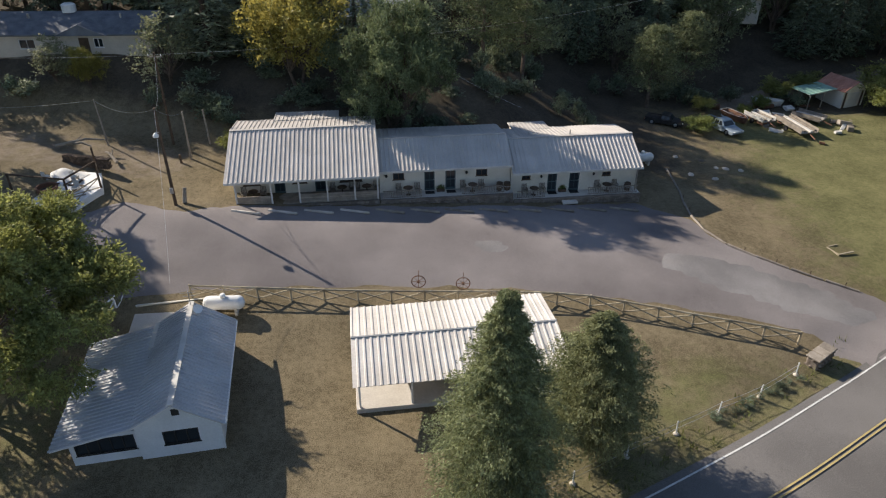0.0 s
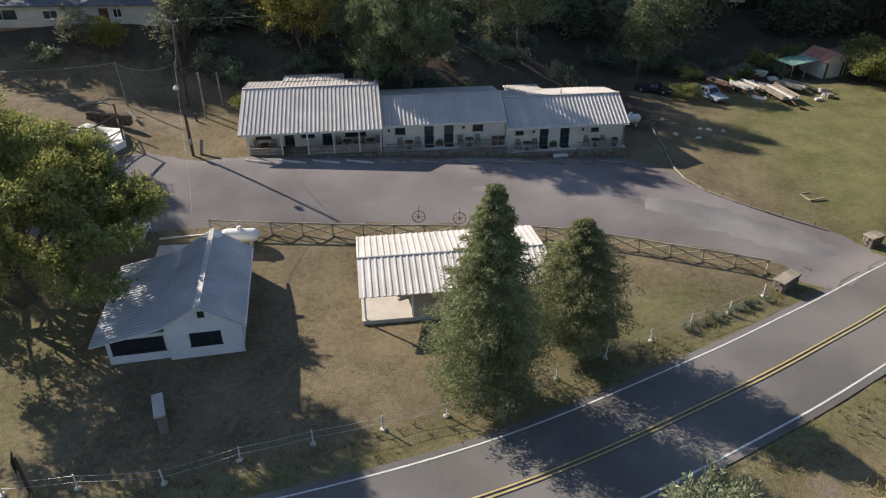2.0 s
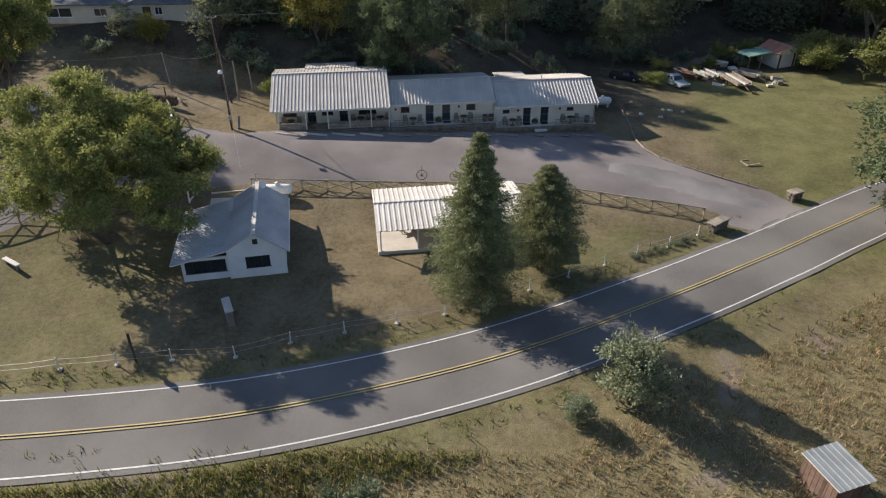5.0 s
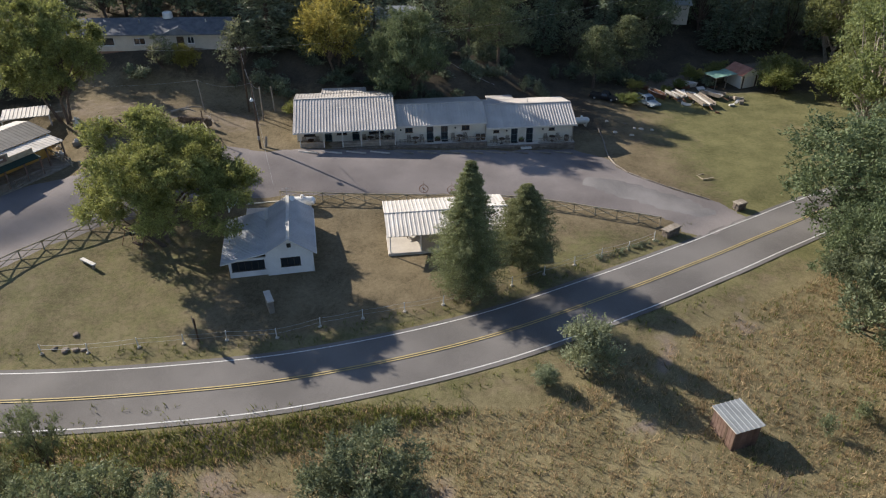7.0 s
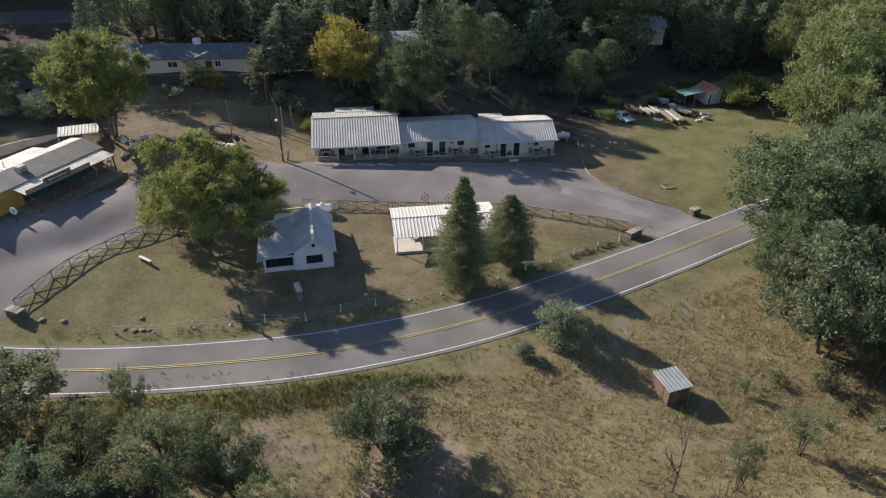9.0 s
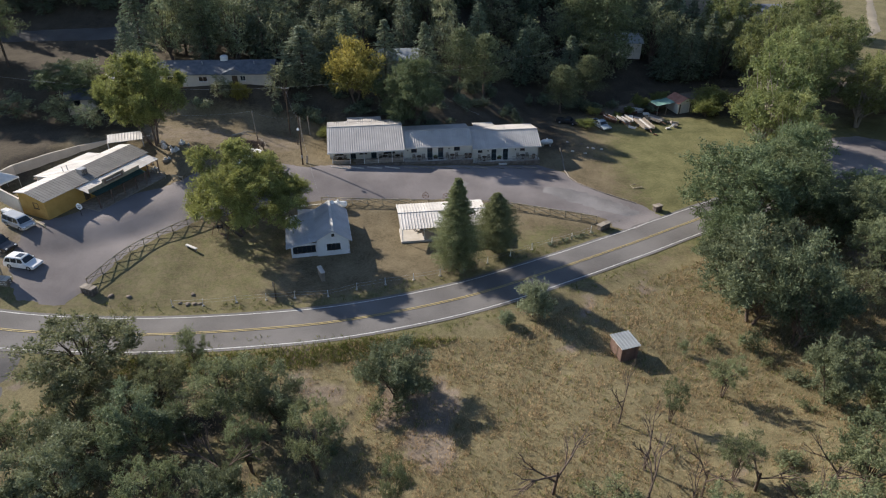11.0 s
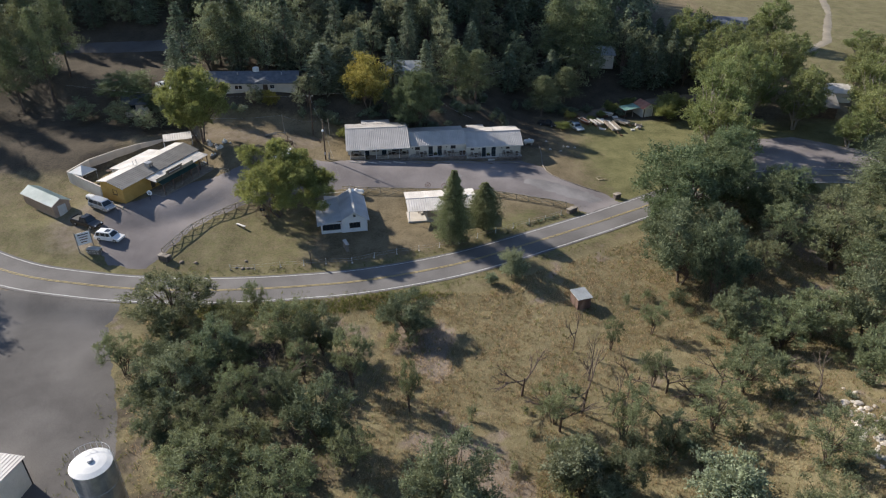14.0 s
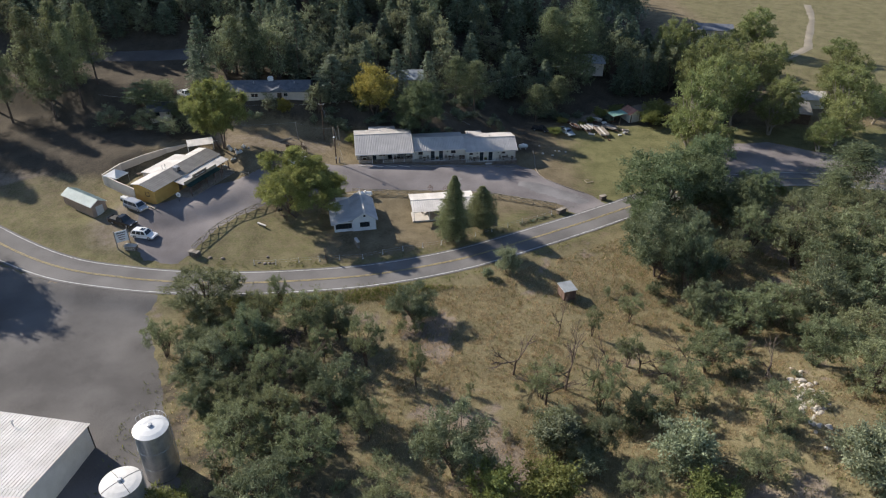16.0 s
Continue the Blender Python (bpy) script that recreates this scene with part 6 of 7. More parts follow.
plant(bare_tree("dead_tree", "bare grey dead tree on the dry slope", 14, 8.0), [(16.2, -8.9, 9.5, 6), (16.9, 3.0, 8.5, 3), (9.0, -6, 7, 6), (27.5, -5.5, 6, 5), (-21, -6, 8, 6), (40, -4, 6, 6), (13, -12, 7, 6), (18, -3, 7.5, 4), (22.5, -6, 8, 3.5), (20, -9, 7, 4), (30, -9, 7, 5), (25, -12, 6, 5), (34, -6, 7, 5), (44, -9, 6, 5)], D_, "dead trees")

# low growth on the slopes
SHRUBS = []
while len(SHRUBS) < 150:
    x, y = rnd.uniform(-42, 80), rnd.uniform(-36, 26)
    d = float(np.hypot(ROAD_XY[:, 0] - x, ROAD_XY[:, 1] - y).min())
    if d < 8 or (noisy(x, y, 12, 5) < 0.0 and x < 28) or (0 < x < 27 and y > -6) or (x < 30 and y > 14 + max(0, (x - 5) * 0.62)) or inside(WEST_LOT, x, y) > -3:
        continue
    SHRUBS.append((x, y, rnd.uniform(0.8, 2.8), rnd.uniform(1.2, 3.4)))
H_ = (2.0, 2.4)
plant(broadleaf("shrub", "low dull green shrub on the dry slope", 15, *H_, LEAF_OAK, BARK, 10, 84, 0.19, 0.02, 0.45, 0.0, 3, "shrub"), SHRUBS[::2], H_, "slope shrubs")
plant(broadleaf("shrub", "low grey-green shrub on the dry slope", 16, *H_, LEAF_JUNIPER, BARK, 10, 84, 0.19, 0.02, 0.45, 0.0, 3, "shrub"), SHRUBS[1::2], H_, "slope shrubs")


def build_grass(name, label, material, count, seed, keep, tall, spread=0.16, blades=5):
    """Loose tufts of grass, far too many to count: one mesh."""
    rng = np.random.default_rng(seed)
    spots = []
    while len(spots) < count:
        x, y = rng.uniform(-45, 75), rng.uniform(-36, 60)
        if rng.random() < keep(x, y):
            spots.append((x, y, land(x, y)))
    base = np.repeat(np.array(spots), blades, axis=0) + rng.normal(size=(count * blades, 3)) * (spread, spread, 0)
    aim = rng.normal(size=base.shape) * 0.45 + (0, 0, 1)
    h = tall * rng.uniform(0.5, 1.3, (len(base), 1))
    me = leaf_cards(name, base + aim * h * 0.4, aim, tall, tall * 0.16, material, rng)
    tagged(new(name, me), label, "grass", kind="stuff")


def meadow(x, y):
    d = float(np.hypot(ROAD_XY[:, 0] - x, ROAD_XY[:, 1] - y).min())
    if d < 4.3 or inside(WEST_LOT, x, y) > -1:
        return 0
    below = y < 16 + max(0, (x - 5) * 0.62)
    if x < -10 and y < 8:
        return 0.2
    return (0.8 if noisy(x, y, 11, 7) + 0.45 * noisy(x, y, 4, 9) < 0.3 else 0.3) if below else 0


def verge(x, y):
    d = float(np.hypot(ROAD_XY[:, 0] - x, ROAD_XY[:, 1] - y).min())
    below = y < 16 + max(0, (x - 5) * 0.62)
    if below:
        return 0.8 if 4.2 < d < 7.5 and x > -38 else 0.04
    return 0.07 if 4.2 < d < 6.0 and x < 26 else 0.0


build_grass("meadow_grass", "tall straw-coloured dry meadow grass", GRASS_DRY, 40000, 31, meadow, 0.4, 0.24)
build_grass("verge_grass", "greenish weedy grass along the road verge", GRASS_GREEN, 9000, 32, verge, 0.45)


# ---- fences, poles and wires ----
def x_fence(points, label, group):
    """Timber fence: posts, a top rail and crossed braces in every bay."""
    line = curve_through(points, 2.4)
    fence = thing("rail_fence", on_land(*line[0][0]), label, "fence", group)
    inv = fence.matrix_basis.inverted()
    at = lambda q, up: inv @ Vector((q.x, q.y, land(q.x, q.y) + up))
    for i, (q, d) in enumerate(line):
        part("post", Form().tube(at(q, -0.3), at(q, 1.12), 0.075, 0.065, 7), WOOD_FENCE, fence)
        if i:
            p = line[i - 1][0]
            part("top_rail", Form().tube(at(p, 1.02), at(q, 1.02), 0.075, 0.07, 6), WOOD_FENCE, fence)
            part("brace", Form().tube(at(p, 0.12), at(q, 0.95), 0.055, 0.05, 6), WOOD_FENCE, fence)
            part("brace", Form().tube(at(p, 0.95), at(q, 0.12), 0.055, 0.05, 6), WOOD_FENCE, fence)


x_fence([(-20.9, 46.5), (-8.6, 46.7), (5, 47.3), (10, 46.7), (15.4, 45.5), (22.4, 44.4)], "weathered timber fence with crossed braces edging the lot", "rail fences")
x_fence([(-48.2, 25.2), (-46.4, 29), (-44.4, 33), (-42.0, 37), (-38.9, 40.4), (-33.5, 43.6), (-26.5, 45.8)], "weathered timber fence with crossed braces curving along the drive", "rail fences")
x_fence([(-45.4, 50.3), (-41.4, 48.2)], "short timber fence beside the cafe", "rail fences")
x_fence([(-53.0, 55.8), (-49.0, 53.0), (-45.6, 50.6)], "timber fence between the cafe and the patio", "rail fences")


def build_wire_fence():
    posts = [(-36.0, 21.8), (-32.1, 22.0), (-28.0, 22.7), (-24.3, 23.2), (-20.7, 23.7), (-16.4, 24.1), (-12.9, 25.6), (-9.2, 26.8), (-5.5, 27.9), (-2.0, 29.0), (1.3, 30.4), (4.6, 32.1), (7.9, 34.0), (11.2, 35.8), (14.2, 37.5), (17.4, 39.2), (20.7, 41.5)]
    fence = thing("wire_fence", on_land(*posts[0]), "low wire fence on white posts set in stone-ringed footings", "fence")
    inv = fence.matrix_basis.inverted()
    for i, (x, y) in enumerate(posts):
        z = land(x, y)
        lean = 0.06 * math.sin(i * 2.3)
        part("post", Form().tube(inv @ Vector((x, y, z - 0.2)), inv @ Vector((x + lean, y, z + 1.05)), 0.045, 0.045, 6), WHITE_METAL, fence, "white post")
        part("footing", bumpy_rock(60 + i % 3, 0.19, 0.16, 0.12), ROCK_PALE, fence, "stone footing", at=inv @ pose(x, y, z + 0.03, 0, 0, 40 * i))
        if i:
            a, b = posts[i - 1], posts[i]
            for up in (0.5, 0.95):
                p, q = Vector((*a, land(*a) + up)), Vector((*b, land(*b) + up))
                mid = (p + q) / 2 - Vector((0, 0, 0.06))
                part("wire", Form().tube(inv @ p, inv @ mid, 0.012, n=4, caps=False).tube(inv @ mid, inv @ q, 0.012, n=4, caps=False), STEEL, fence)


def cable(name, a, b, sag, label, r=0.012):
    a, b = Vector(a), Vector(b)
    pts = [a.lerp(b, i / 10) - Vector((0, 0, sag * 4 * (i / 10) * (1 - i / 10))) for i in range(11)]
    form = Form()
    for p, q in zip(pts, pts[1:]):
        form.tube(p, q, r, n=4, caps=False)
    tagged(part(name, form, STEEL), label, "cable", "overhead cables")


def pole(x, y, h, label, r=0.13, lean=(0, 0), arm=False, material=WOOD_DARK):
    p = thing("utility_pole", on_land(x, y), label, "utility pole", "poles")
    part("shaft", Form().tube((0, 0, -0.5), (lean[0], lean[1], h), r, r * 0.7, 10), material, p)
    if arm:
        part("crossarm", Form().box(-0.7, 0.7, -0.05, 0.05, h - 0.45, h - 0.33, 0.01), WOOD_GREY, p)
        for k in (-0.6, 0.0, 0.6):
            part("insulator", Form().lathe([(0.03, 0), (0.06, 0.05), (0.05, 0.16), (0.02, 0.18)], 8), WHITE_METAL, p, at=pose(k, 0, h - 0.33))
    return p


def build_poles():
    near = pole(-25.9, 57.8, 8.6, "tall dark timber utility pole with a yard lamp beside the lot", 0.15)
    lamp = part("yard_lamp", Form().tube((0, -0.1, 6.6), (0, -0.7, 6.8), 0.03), STEEL, near, "grey yard lamp on a short arm")
    part("lamp_head", Form().lathe([(0.22, 6.45), (0.24, 6.6), (0.1, 6.78), (0.04, 6.82)], 12), WHITE_METAL, lamp, at=pose(0, -0.75, 0))
    part("meter_box", Form().box(-0.14, 0.14, -0.28, -0.14, 1.2, 1.7, 0.02), STEEL, near, "grey meter box")
    pole(-30.6, 70.2, 9.3, "tall dark utility pole behind the lot", 0.14, arm=True)
    pole(-36.4, 68.6, 4.6, "short grey timber pole by the bank", 0.10, (-0.4, 0.2), material=WOOD_GREY)
    pole(-27.8, 67.2, 4.9, "short grey timber pole with a box", 0.12, material=WOOD_GREY)
    pole(-27.0, 70.6, 3.6, "short pale timber pole by the bank", 0.12, (-0.2, 0.1), material=BARK_PALE)
    top_near = (-25.9, 57.8, land(-25.9, 57.8) + 8.5)
    top_far = (-30.6, 70.2, land(-30.6, 70.2) + 9.1)
    top_left = (-36.8, 68.8, land(-36.4, 68.6) + 4.5)
    top_mid = (-27.8, 67.2, land(-27.8, 67.2) + 4.8)
    cable("cable", top_far, (-80, 66, 15.5), 1.2, "overhead cable from the pole to the west")
    cable("cable", top_far, (30, 96, 15), 1.5, "overhead cable along the wooded bank")
    cable("cable", top_near, top_far, 1.3, "slack cable between two poles")
    cable("cable", top_near, (-20.6, 43.3, 4.9), 0.5, "service cable from the pole to the house")
    cable("cable", top_left, (-60, 70, 7.5), 0.6, "low cable running west along the bank")
    cable("cable", top_left, top_near, 0.7, "low cable from the short pole to the tall pole")
    cable("cable", top_near, top_mid, 0.4, "low cable from the tall pole to the short pole")
    cable("cable", (4.5, 72.5, 7.0), (-6, 77, 11.5), 0.4, "service cable from the motel roof into the trees")
    stub = thing("stump", on_land(-25.3, 58.2, 25), "cut pale log leaning by the utility pole", "log")
    part("log", Form().tube((0, 0, 0.05), (0.25, 0.45, 1.25), 0.19, 0.17, 10), BARK_PALE, stub)
    post = thing("stub_post", on_land(-28.4, 66.2), "short dark stub post in the grass", "post")
    part("shaft", Form().tube((0, 0, -0.2), (-0.1, 0.1, 0.9), 0.13, 0.11, 8), WOOD_DARK, post)


# ---- vehicles ----
def vehicle(name, label, at, paint, length, width, high, kind):
    """A parked vehicle, nose along +x: body, glasshouse, panes, wheels, lamps."""
    car = thing(name, at, label, name.replace("_", " "), "parked vehicles" if kind != "wreck" else "")
    l, w = length / 2, width / 2
    belt, clear = high * 0.56, 0.28
    nose = 0.80 if kind != "van" else 0.86
    low = [(-l, clear + 0.12), (-l + 0.05, belt * 0.9), (-l + 0.15, belt), (l * 0.42, belt), (l * 0.78, belt * nose), (l - 0.06, belt * 0.72), (l, clear + 0.15), (l - 0.15, clear), (-l + 0.15, clear)]
    rings = []
    for s, inset in ((-1, 0.10), (-0.94, 0.0), (0.94, 0.0), (1, 0.10)):
        rings.append([(x * (1 - inset * 0.25), s * w, clear + (z - clear) * (1 - inset)) for x, z in low])
    k = len(low)
    form = Form().add([p for r in rings for p in r], [tuple(range(k - 1, -1, -1)), tuple(range(3 * k, 4 * k))] + [(a * k + i, a * k + (i + 1) % k, a * k + k + (i + 1) % k, a * k + k + i) for a in range(3) for i in range(k)])
    part("body", form, paint, car)
    if kind == "van":
        cab = [(-l + 0.12, belt - 0.02), (-l + 0.30, high - 0.10), (-l + 0.55, high), (l * 0.28, high), (l * 0.42, high - 0.08), (l * 0.74, belt - 0.04)]
    elif kind == "suv":
        cab = [(-l + 0.15, belt - 0.02), (-l + 0.55, high - 0.08), (-l + 0.85, high), (l * 0.12, high), (l * 0.24, high - 0.06), (l * 0.50, belt - 0.04)]
    else:
        cab = [(-l * 0.22, belt - 0.02), (-l * 0.18, high - 0.08), (-l * 0.12, high), (l * 0.16, high), (l * 0.24, high - 0.06), (l * 0.46, belt - 0.04)]
    n = len(cab)
    inner = lambda z: w * (0.97 - 0.20 * (z - belt) / (high - belt))
    pts = [(x, s * inner(z), z) for s in (-1, 1) for x, z in cab]
    part("cabin", Form().add(pts, [tuple(range(n)), tuple(range(2 * n - 1, n - 1, -1))] + [(i, n + i, n + (i + 1) % n, (i + 1) % n) for i in range(n)]), paint, car)
    lo, hi = belt + 0.06, high - 0.14

    def pane(name2, a, b, c, d):
        part(name2, Form().add([a, b, c, d], [(0, 1, 2, 3), (3, 2, 1, 0)]), GLASS, car)

    (fx0, fz0), (fx1, fz1) = cab[-2], cab[-1]
    share = lambda z: (z - fz1) / (fz0 - fz1)
    fx = lambda z: fx1 + (fx0 - fx1) * share(z) + 0.02
    pane("windscreen", (fx(lo), -inner(lo) * 0.9, lo), (fx(lo), inner(lo) * 0.9, lo), (fx(hi), inner(hi) * 0.86, hi), (fx(hi), -inner(hi) * 0.86, hi))
    (bx0, bz0), (bx1, bz1) = cab[0], cab[1]
    bx = lambda z: bx0 + (bx1 - bx0) * (z - bz0) / (bz1 - bz0) - 0.02
    pane("rear_window", (bx(lo), -inner(lo) * 0.85, lo), (bx(lo), inner(lo) * 0.85, lo), (bx(hi), inner(hi) * 0.82, hi), (bx(hi), -inner(hi) * 0.82, hi))
    a, b = bx(lo) + 0.18, fx(lo) - 0.25
    cuts = 3 if kind in ("van", "suv") else 2
    for s in (-1, 1):
        for i in range(cuts):
            x0, x1 = a + (b - a) * i / cuts + 0.05, a + (b - a) * (i + 1) / cuts - 0.05
            t0, t1 = max(x0, bx(hi) + 0.2), min(x1, fx(hi) - 0.12)
            pane("side_window", (x0, s * (inner(lo) + 0.012), lo), (x1, s * (inner(lo) + 0.012), lo), (t1, s * (inner(hi) + 0.012), hi), (t0, s * (inner(hi) + 0.012), hi))
        part("headlight", Form().box(l - 0.16, l - 0.02, s * w * 0.72 - 0.14, s * w * 0.72 + 0.14, belt * 0.62, belt * 0.76, 0.02), WHITE_METAL, car, "clear headlight")
        part("tail_light", Form().box(-l - 0.01, -l + 0.06, s * w * 0.85 - 0.07, s * w * 0.85 + 0.07, belt * 0.65, belt * 0.95), ROOF_RED, car, "red tail light")
        part("mirror", Form().box(fx(lo) - 0.35, fx(lo) - 0.2, s * (w + 0.02), s * (w + 0.2), lo - 0.02, lo + 0.14, 0.02), paint, car)
        for x in (-l * 0.6, l * 0.62):
            r = 0.34
            wheel = part("wheel", Form().tube((x, s * (w - 0.22), r), (x, s * (w + 0.01), r), r, n=18), RUBBER, car, "black tyre on a pale rim")
            part("rim", Form().tube((x, s * (w + 0.0), r), (x, s * (w + 0.025), r), r * 0.62, r * 0.5, 14), STEEL, wheel)
    if kind in ("pickup", "wreck"):
        part("load_bed", Form().box(-l + 0.12, -l * 0.26, -w + 0.14, w - 0.14, belt + 0.004, belt + 0.010), DARK_METAL, car, "dark load bed")
        for s in (-1, 1):
            part("bed_side", Form().box(-l + 0.08, -l * 0.24, s * (w - 0.1) - 0.05, s * (w - 0.1) + 0.05, belt, belt + 0.12, 0.02), paint, car)
        part("tailgate", Form().box(-l + 0.03, -l + 0.11, -w + 0.1, w - 0.1, belt, belt + 0.12, 0.02), paint, car)
    if kind == "suv":
        part("sunroof", Form().box(-0.5, 0.35, -0.45, 0.45, high - 0.005, high + 0.012), GLASS, car)
    return car


def build_vehicles():
    vehicle("minivan", "silver minivan parked on the gravel by the cafe", on_land(-62.2, 35.8, -28), PAINT_SILVER, 5.1, 1.95, 1.78, "van")
    vehicle("pickup_truck", "black pickup truck with an open bed parked by the cafe", on_land(-63.6, 32.1, -22), PAINT_BLACK, 5.7, 1.95, 1.85, "pickup")
    vehicle("suv", "white SUV with a sunroof parked nose to the drive", on_land(-58.2, 28.5, -11), PAINT_WHITE, 4.8, 1.9, 1.70, "suv")
    vehicle("pickup_truck", "white pickup parked on the hillside drive", on_land(-66.5, 82.0, -40), PAINT_WHITE, 5.6, 1.95, 1.85, "pickup")
    vehicle("wrecked_pickup", "faded blue derelict pickup full of scrap", on_land(30.2, 85.4, -62), PAINT_BLUE, 5.4, 1.9, 1.5, "wreck")
    vehicle("old_car", "dark derelict car sunk in the weeds", on_land(23.5, 86.2, -25), DARK_METAL, 4.6, 1.8, 1.35, "wreck")
    for x, y, l, w, yaw, paint, label in ((33.2, 89.2, 4.2, 1.6, -66, RUST, "small open rowing boat with a pale rim"), (39.4, 94.6, 4.0, 1.8, -12, TARP, "pale upturned boat on the scrap heap")):
        boat = thing("boat", on_land(x, y, yaw, 0.1), label, "boat", "derelict boats")
        ring = [(-l / 2, 0.85), (0, 1.0), (l * 0.3, 0.75), (l / 2, 0.05), (l * 0.3, -0.75), (0, -1.0), (-l / 2, -0.85)]
        n = len(ring)
        pts = [(a * 0.85, b * w / 2 * 0.55, 0) for a, b in ring] + [(a, b * w / 2, 0.75) for a, b in ring] + [(a * 0.96, b * w / 2 * 0.86, 0.75) for a, b in ring] + [(a * 0.82, b * w / 2 * 0.5, 0.15) for a, b in ring]
        part("hull", Form().add(pts, [tuple(range(n))] + [(r * n + i, r * n + n + i, r * n + n + (i + 1) % n, r * n + (i + 1) % n) for r in range(3) for i in range(n)] + [tuple(range(4 * n - 1, 3 * n - 1, -1))]), paint, boat)
        for k in (-0.25, 0.1):
            part("thwart", Form().box(k * l - 0.12, k * l + 0.12, -w * 0.42, w * 0.42, 0.5, 0.54), WOOD_GREY, boat)
        part("gunwale", Form().add([(a, b * w / 2, 0.80) for a, b in ring] + [(a * 0.95, b * w / 2 * 0.85, 0.80) for a, b in ring], [(i, (i + 1) % n, n + (i + 1) % n, n + i) for i in range(n)]), TARP, boat)
    for x, y, l, w, yaw, label in ((36.0, 88.6, 3.4, 1.9, -70, "pale slatted trailer box tipped on its side"), (39.4, 86.0, 5.6, 2.2, -80, "long pale flatbed trailer loaded with boards"), (42.3, 89.0, 3.6, 1.8, -50, "low grey trailer frame with scrap")):
        t = thing("trailer", on_land(x, y, yaw, 0.0), label, "trailer", "trailers")
        part("bed", Form().box(-l / 2, l / 2, -w / 2, w / 2, 0.6, 0.72, 0.02), WOOD_GREY, t)
        for k in range(6):
            part("board", Form().box(-l / 2 + 0.1, l / 2 - 0.2 * (k % 3), -w / 2 + 0.05 + k * w / 6, -w / 2 + k * w / 6 + w / 6 - 0.03, 0.724, 0.80 + 0.12 * (k % 2)), WOOD_GREY if k % 3 else TARP, t)
        for s in (-1, 1):
            part("side", Form().box(-l / 2, l / 2, s * w / 2 - 0.03, s * w / 2 + 0.03, 0.72, 1.15), TARP if l < 3.5 else WOOD_GREY, t)
            part("wheel", Form().tube((0, s * (w / 2 + 0.02), 0.33), (0, s * (w / 2 + 0.2), 0.33), 0.33, n=14), RUBBER, t)
        part("drawbar", Form().beam((l / 2, 0, 0.6), (l / 2 + 1.2, 0, 0.35), 0.1, 0.1), RUST, t)
    rr = random.Random(8)
    for i in range(34):
        x, y = rr.gauss(38, 4.5), rr.gauss(89.5, 2.6)
        j = thing("scrap_piece", on_land(x, y, rr.uniform(0, 360), 0.05), rr.choice(("rusty scrap sheet in the weeds", "pale scrap board in the weeds", "grey scrap crate in the weeds")), "scrap", "scrap heap")
        l, w, h = rr.uniform(0.3, 0.95), rr.uniform(0.2, 0.55), rr.uniform(0.1, 0.6)
        m = RUST if "rusty" in j["label"] else TARP if "pale" in j["label"] else WOOD_GREY
        part("sheet", Form().box(-l, l, -w, w, 0, h, 0.03), m, j, at=pose(0, 0, 0, rr.uniform(-20, 20), rr.uniform(-15, 15), 0))
        part("rib", Form().box(-l, -l + 0.1, -w, w, h, h + 0.06), m, j)


# ---- yard things ----
def build_tanks():
    for x, y, yaw, l, r, label in ((-18.1, 45.2, 4, 2.9, 0.50, "white propane tank on blocks behind the house"), (17.6, 73.0, 8, 2.4, 0.48, "white propane tank behind the motel")):
        t = thing("propane_tank", on_land(x, y, yaw), label, "propane tank", "propane tanks")
        n = 18
        form = Form().lathe([(0.08, -l / 2), (r * 0.6, -l / 2 + 0.08), (r * 0.9, -l / 2 + 0.24), (r, -l / 2 + 0.42), (r, l / 2 - 0.42), (r * 0.9, l / 2 - 0.24), (r * 0.6, l / 2 - 0.08), (0.08, l / 2)], n)
        part("shell", form, WHITE_METAL, t, smooth=True, at=pose(0, 0, r + 0.35, 0, 90, 0))
        part("valve_dome", Form().lathe([(0.2, 0), (0.2, 0.2), (0.12, 0.28)], 12), WHITE_METAL, t, at=pose(0, 0, 2 * r + 0.32))
        for k in (-l * 0.28, l * 0.28):
            part("leg", Form().box(k - 0.1, k + 0.1, -0.35, 0.35, -0.15, 0.48, 0.02), CONCRETE, t)


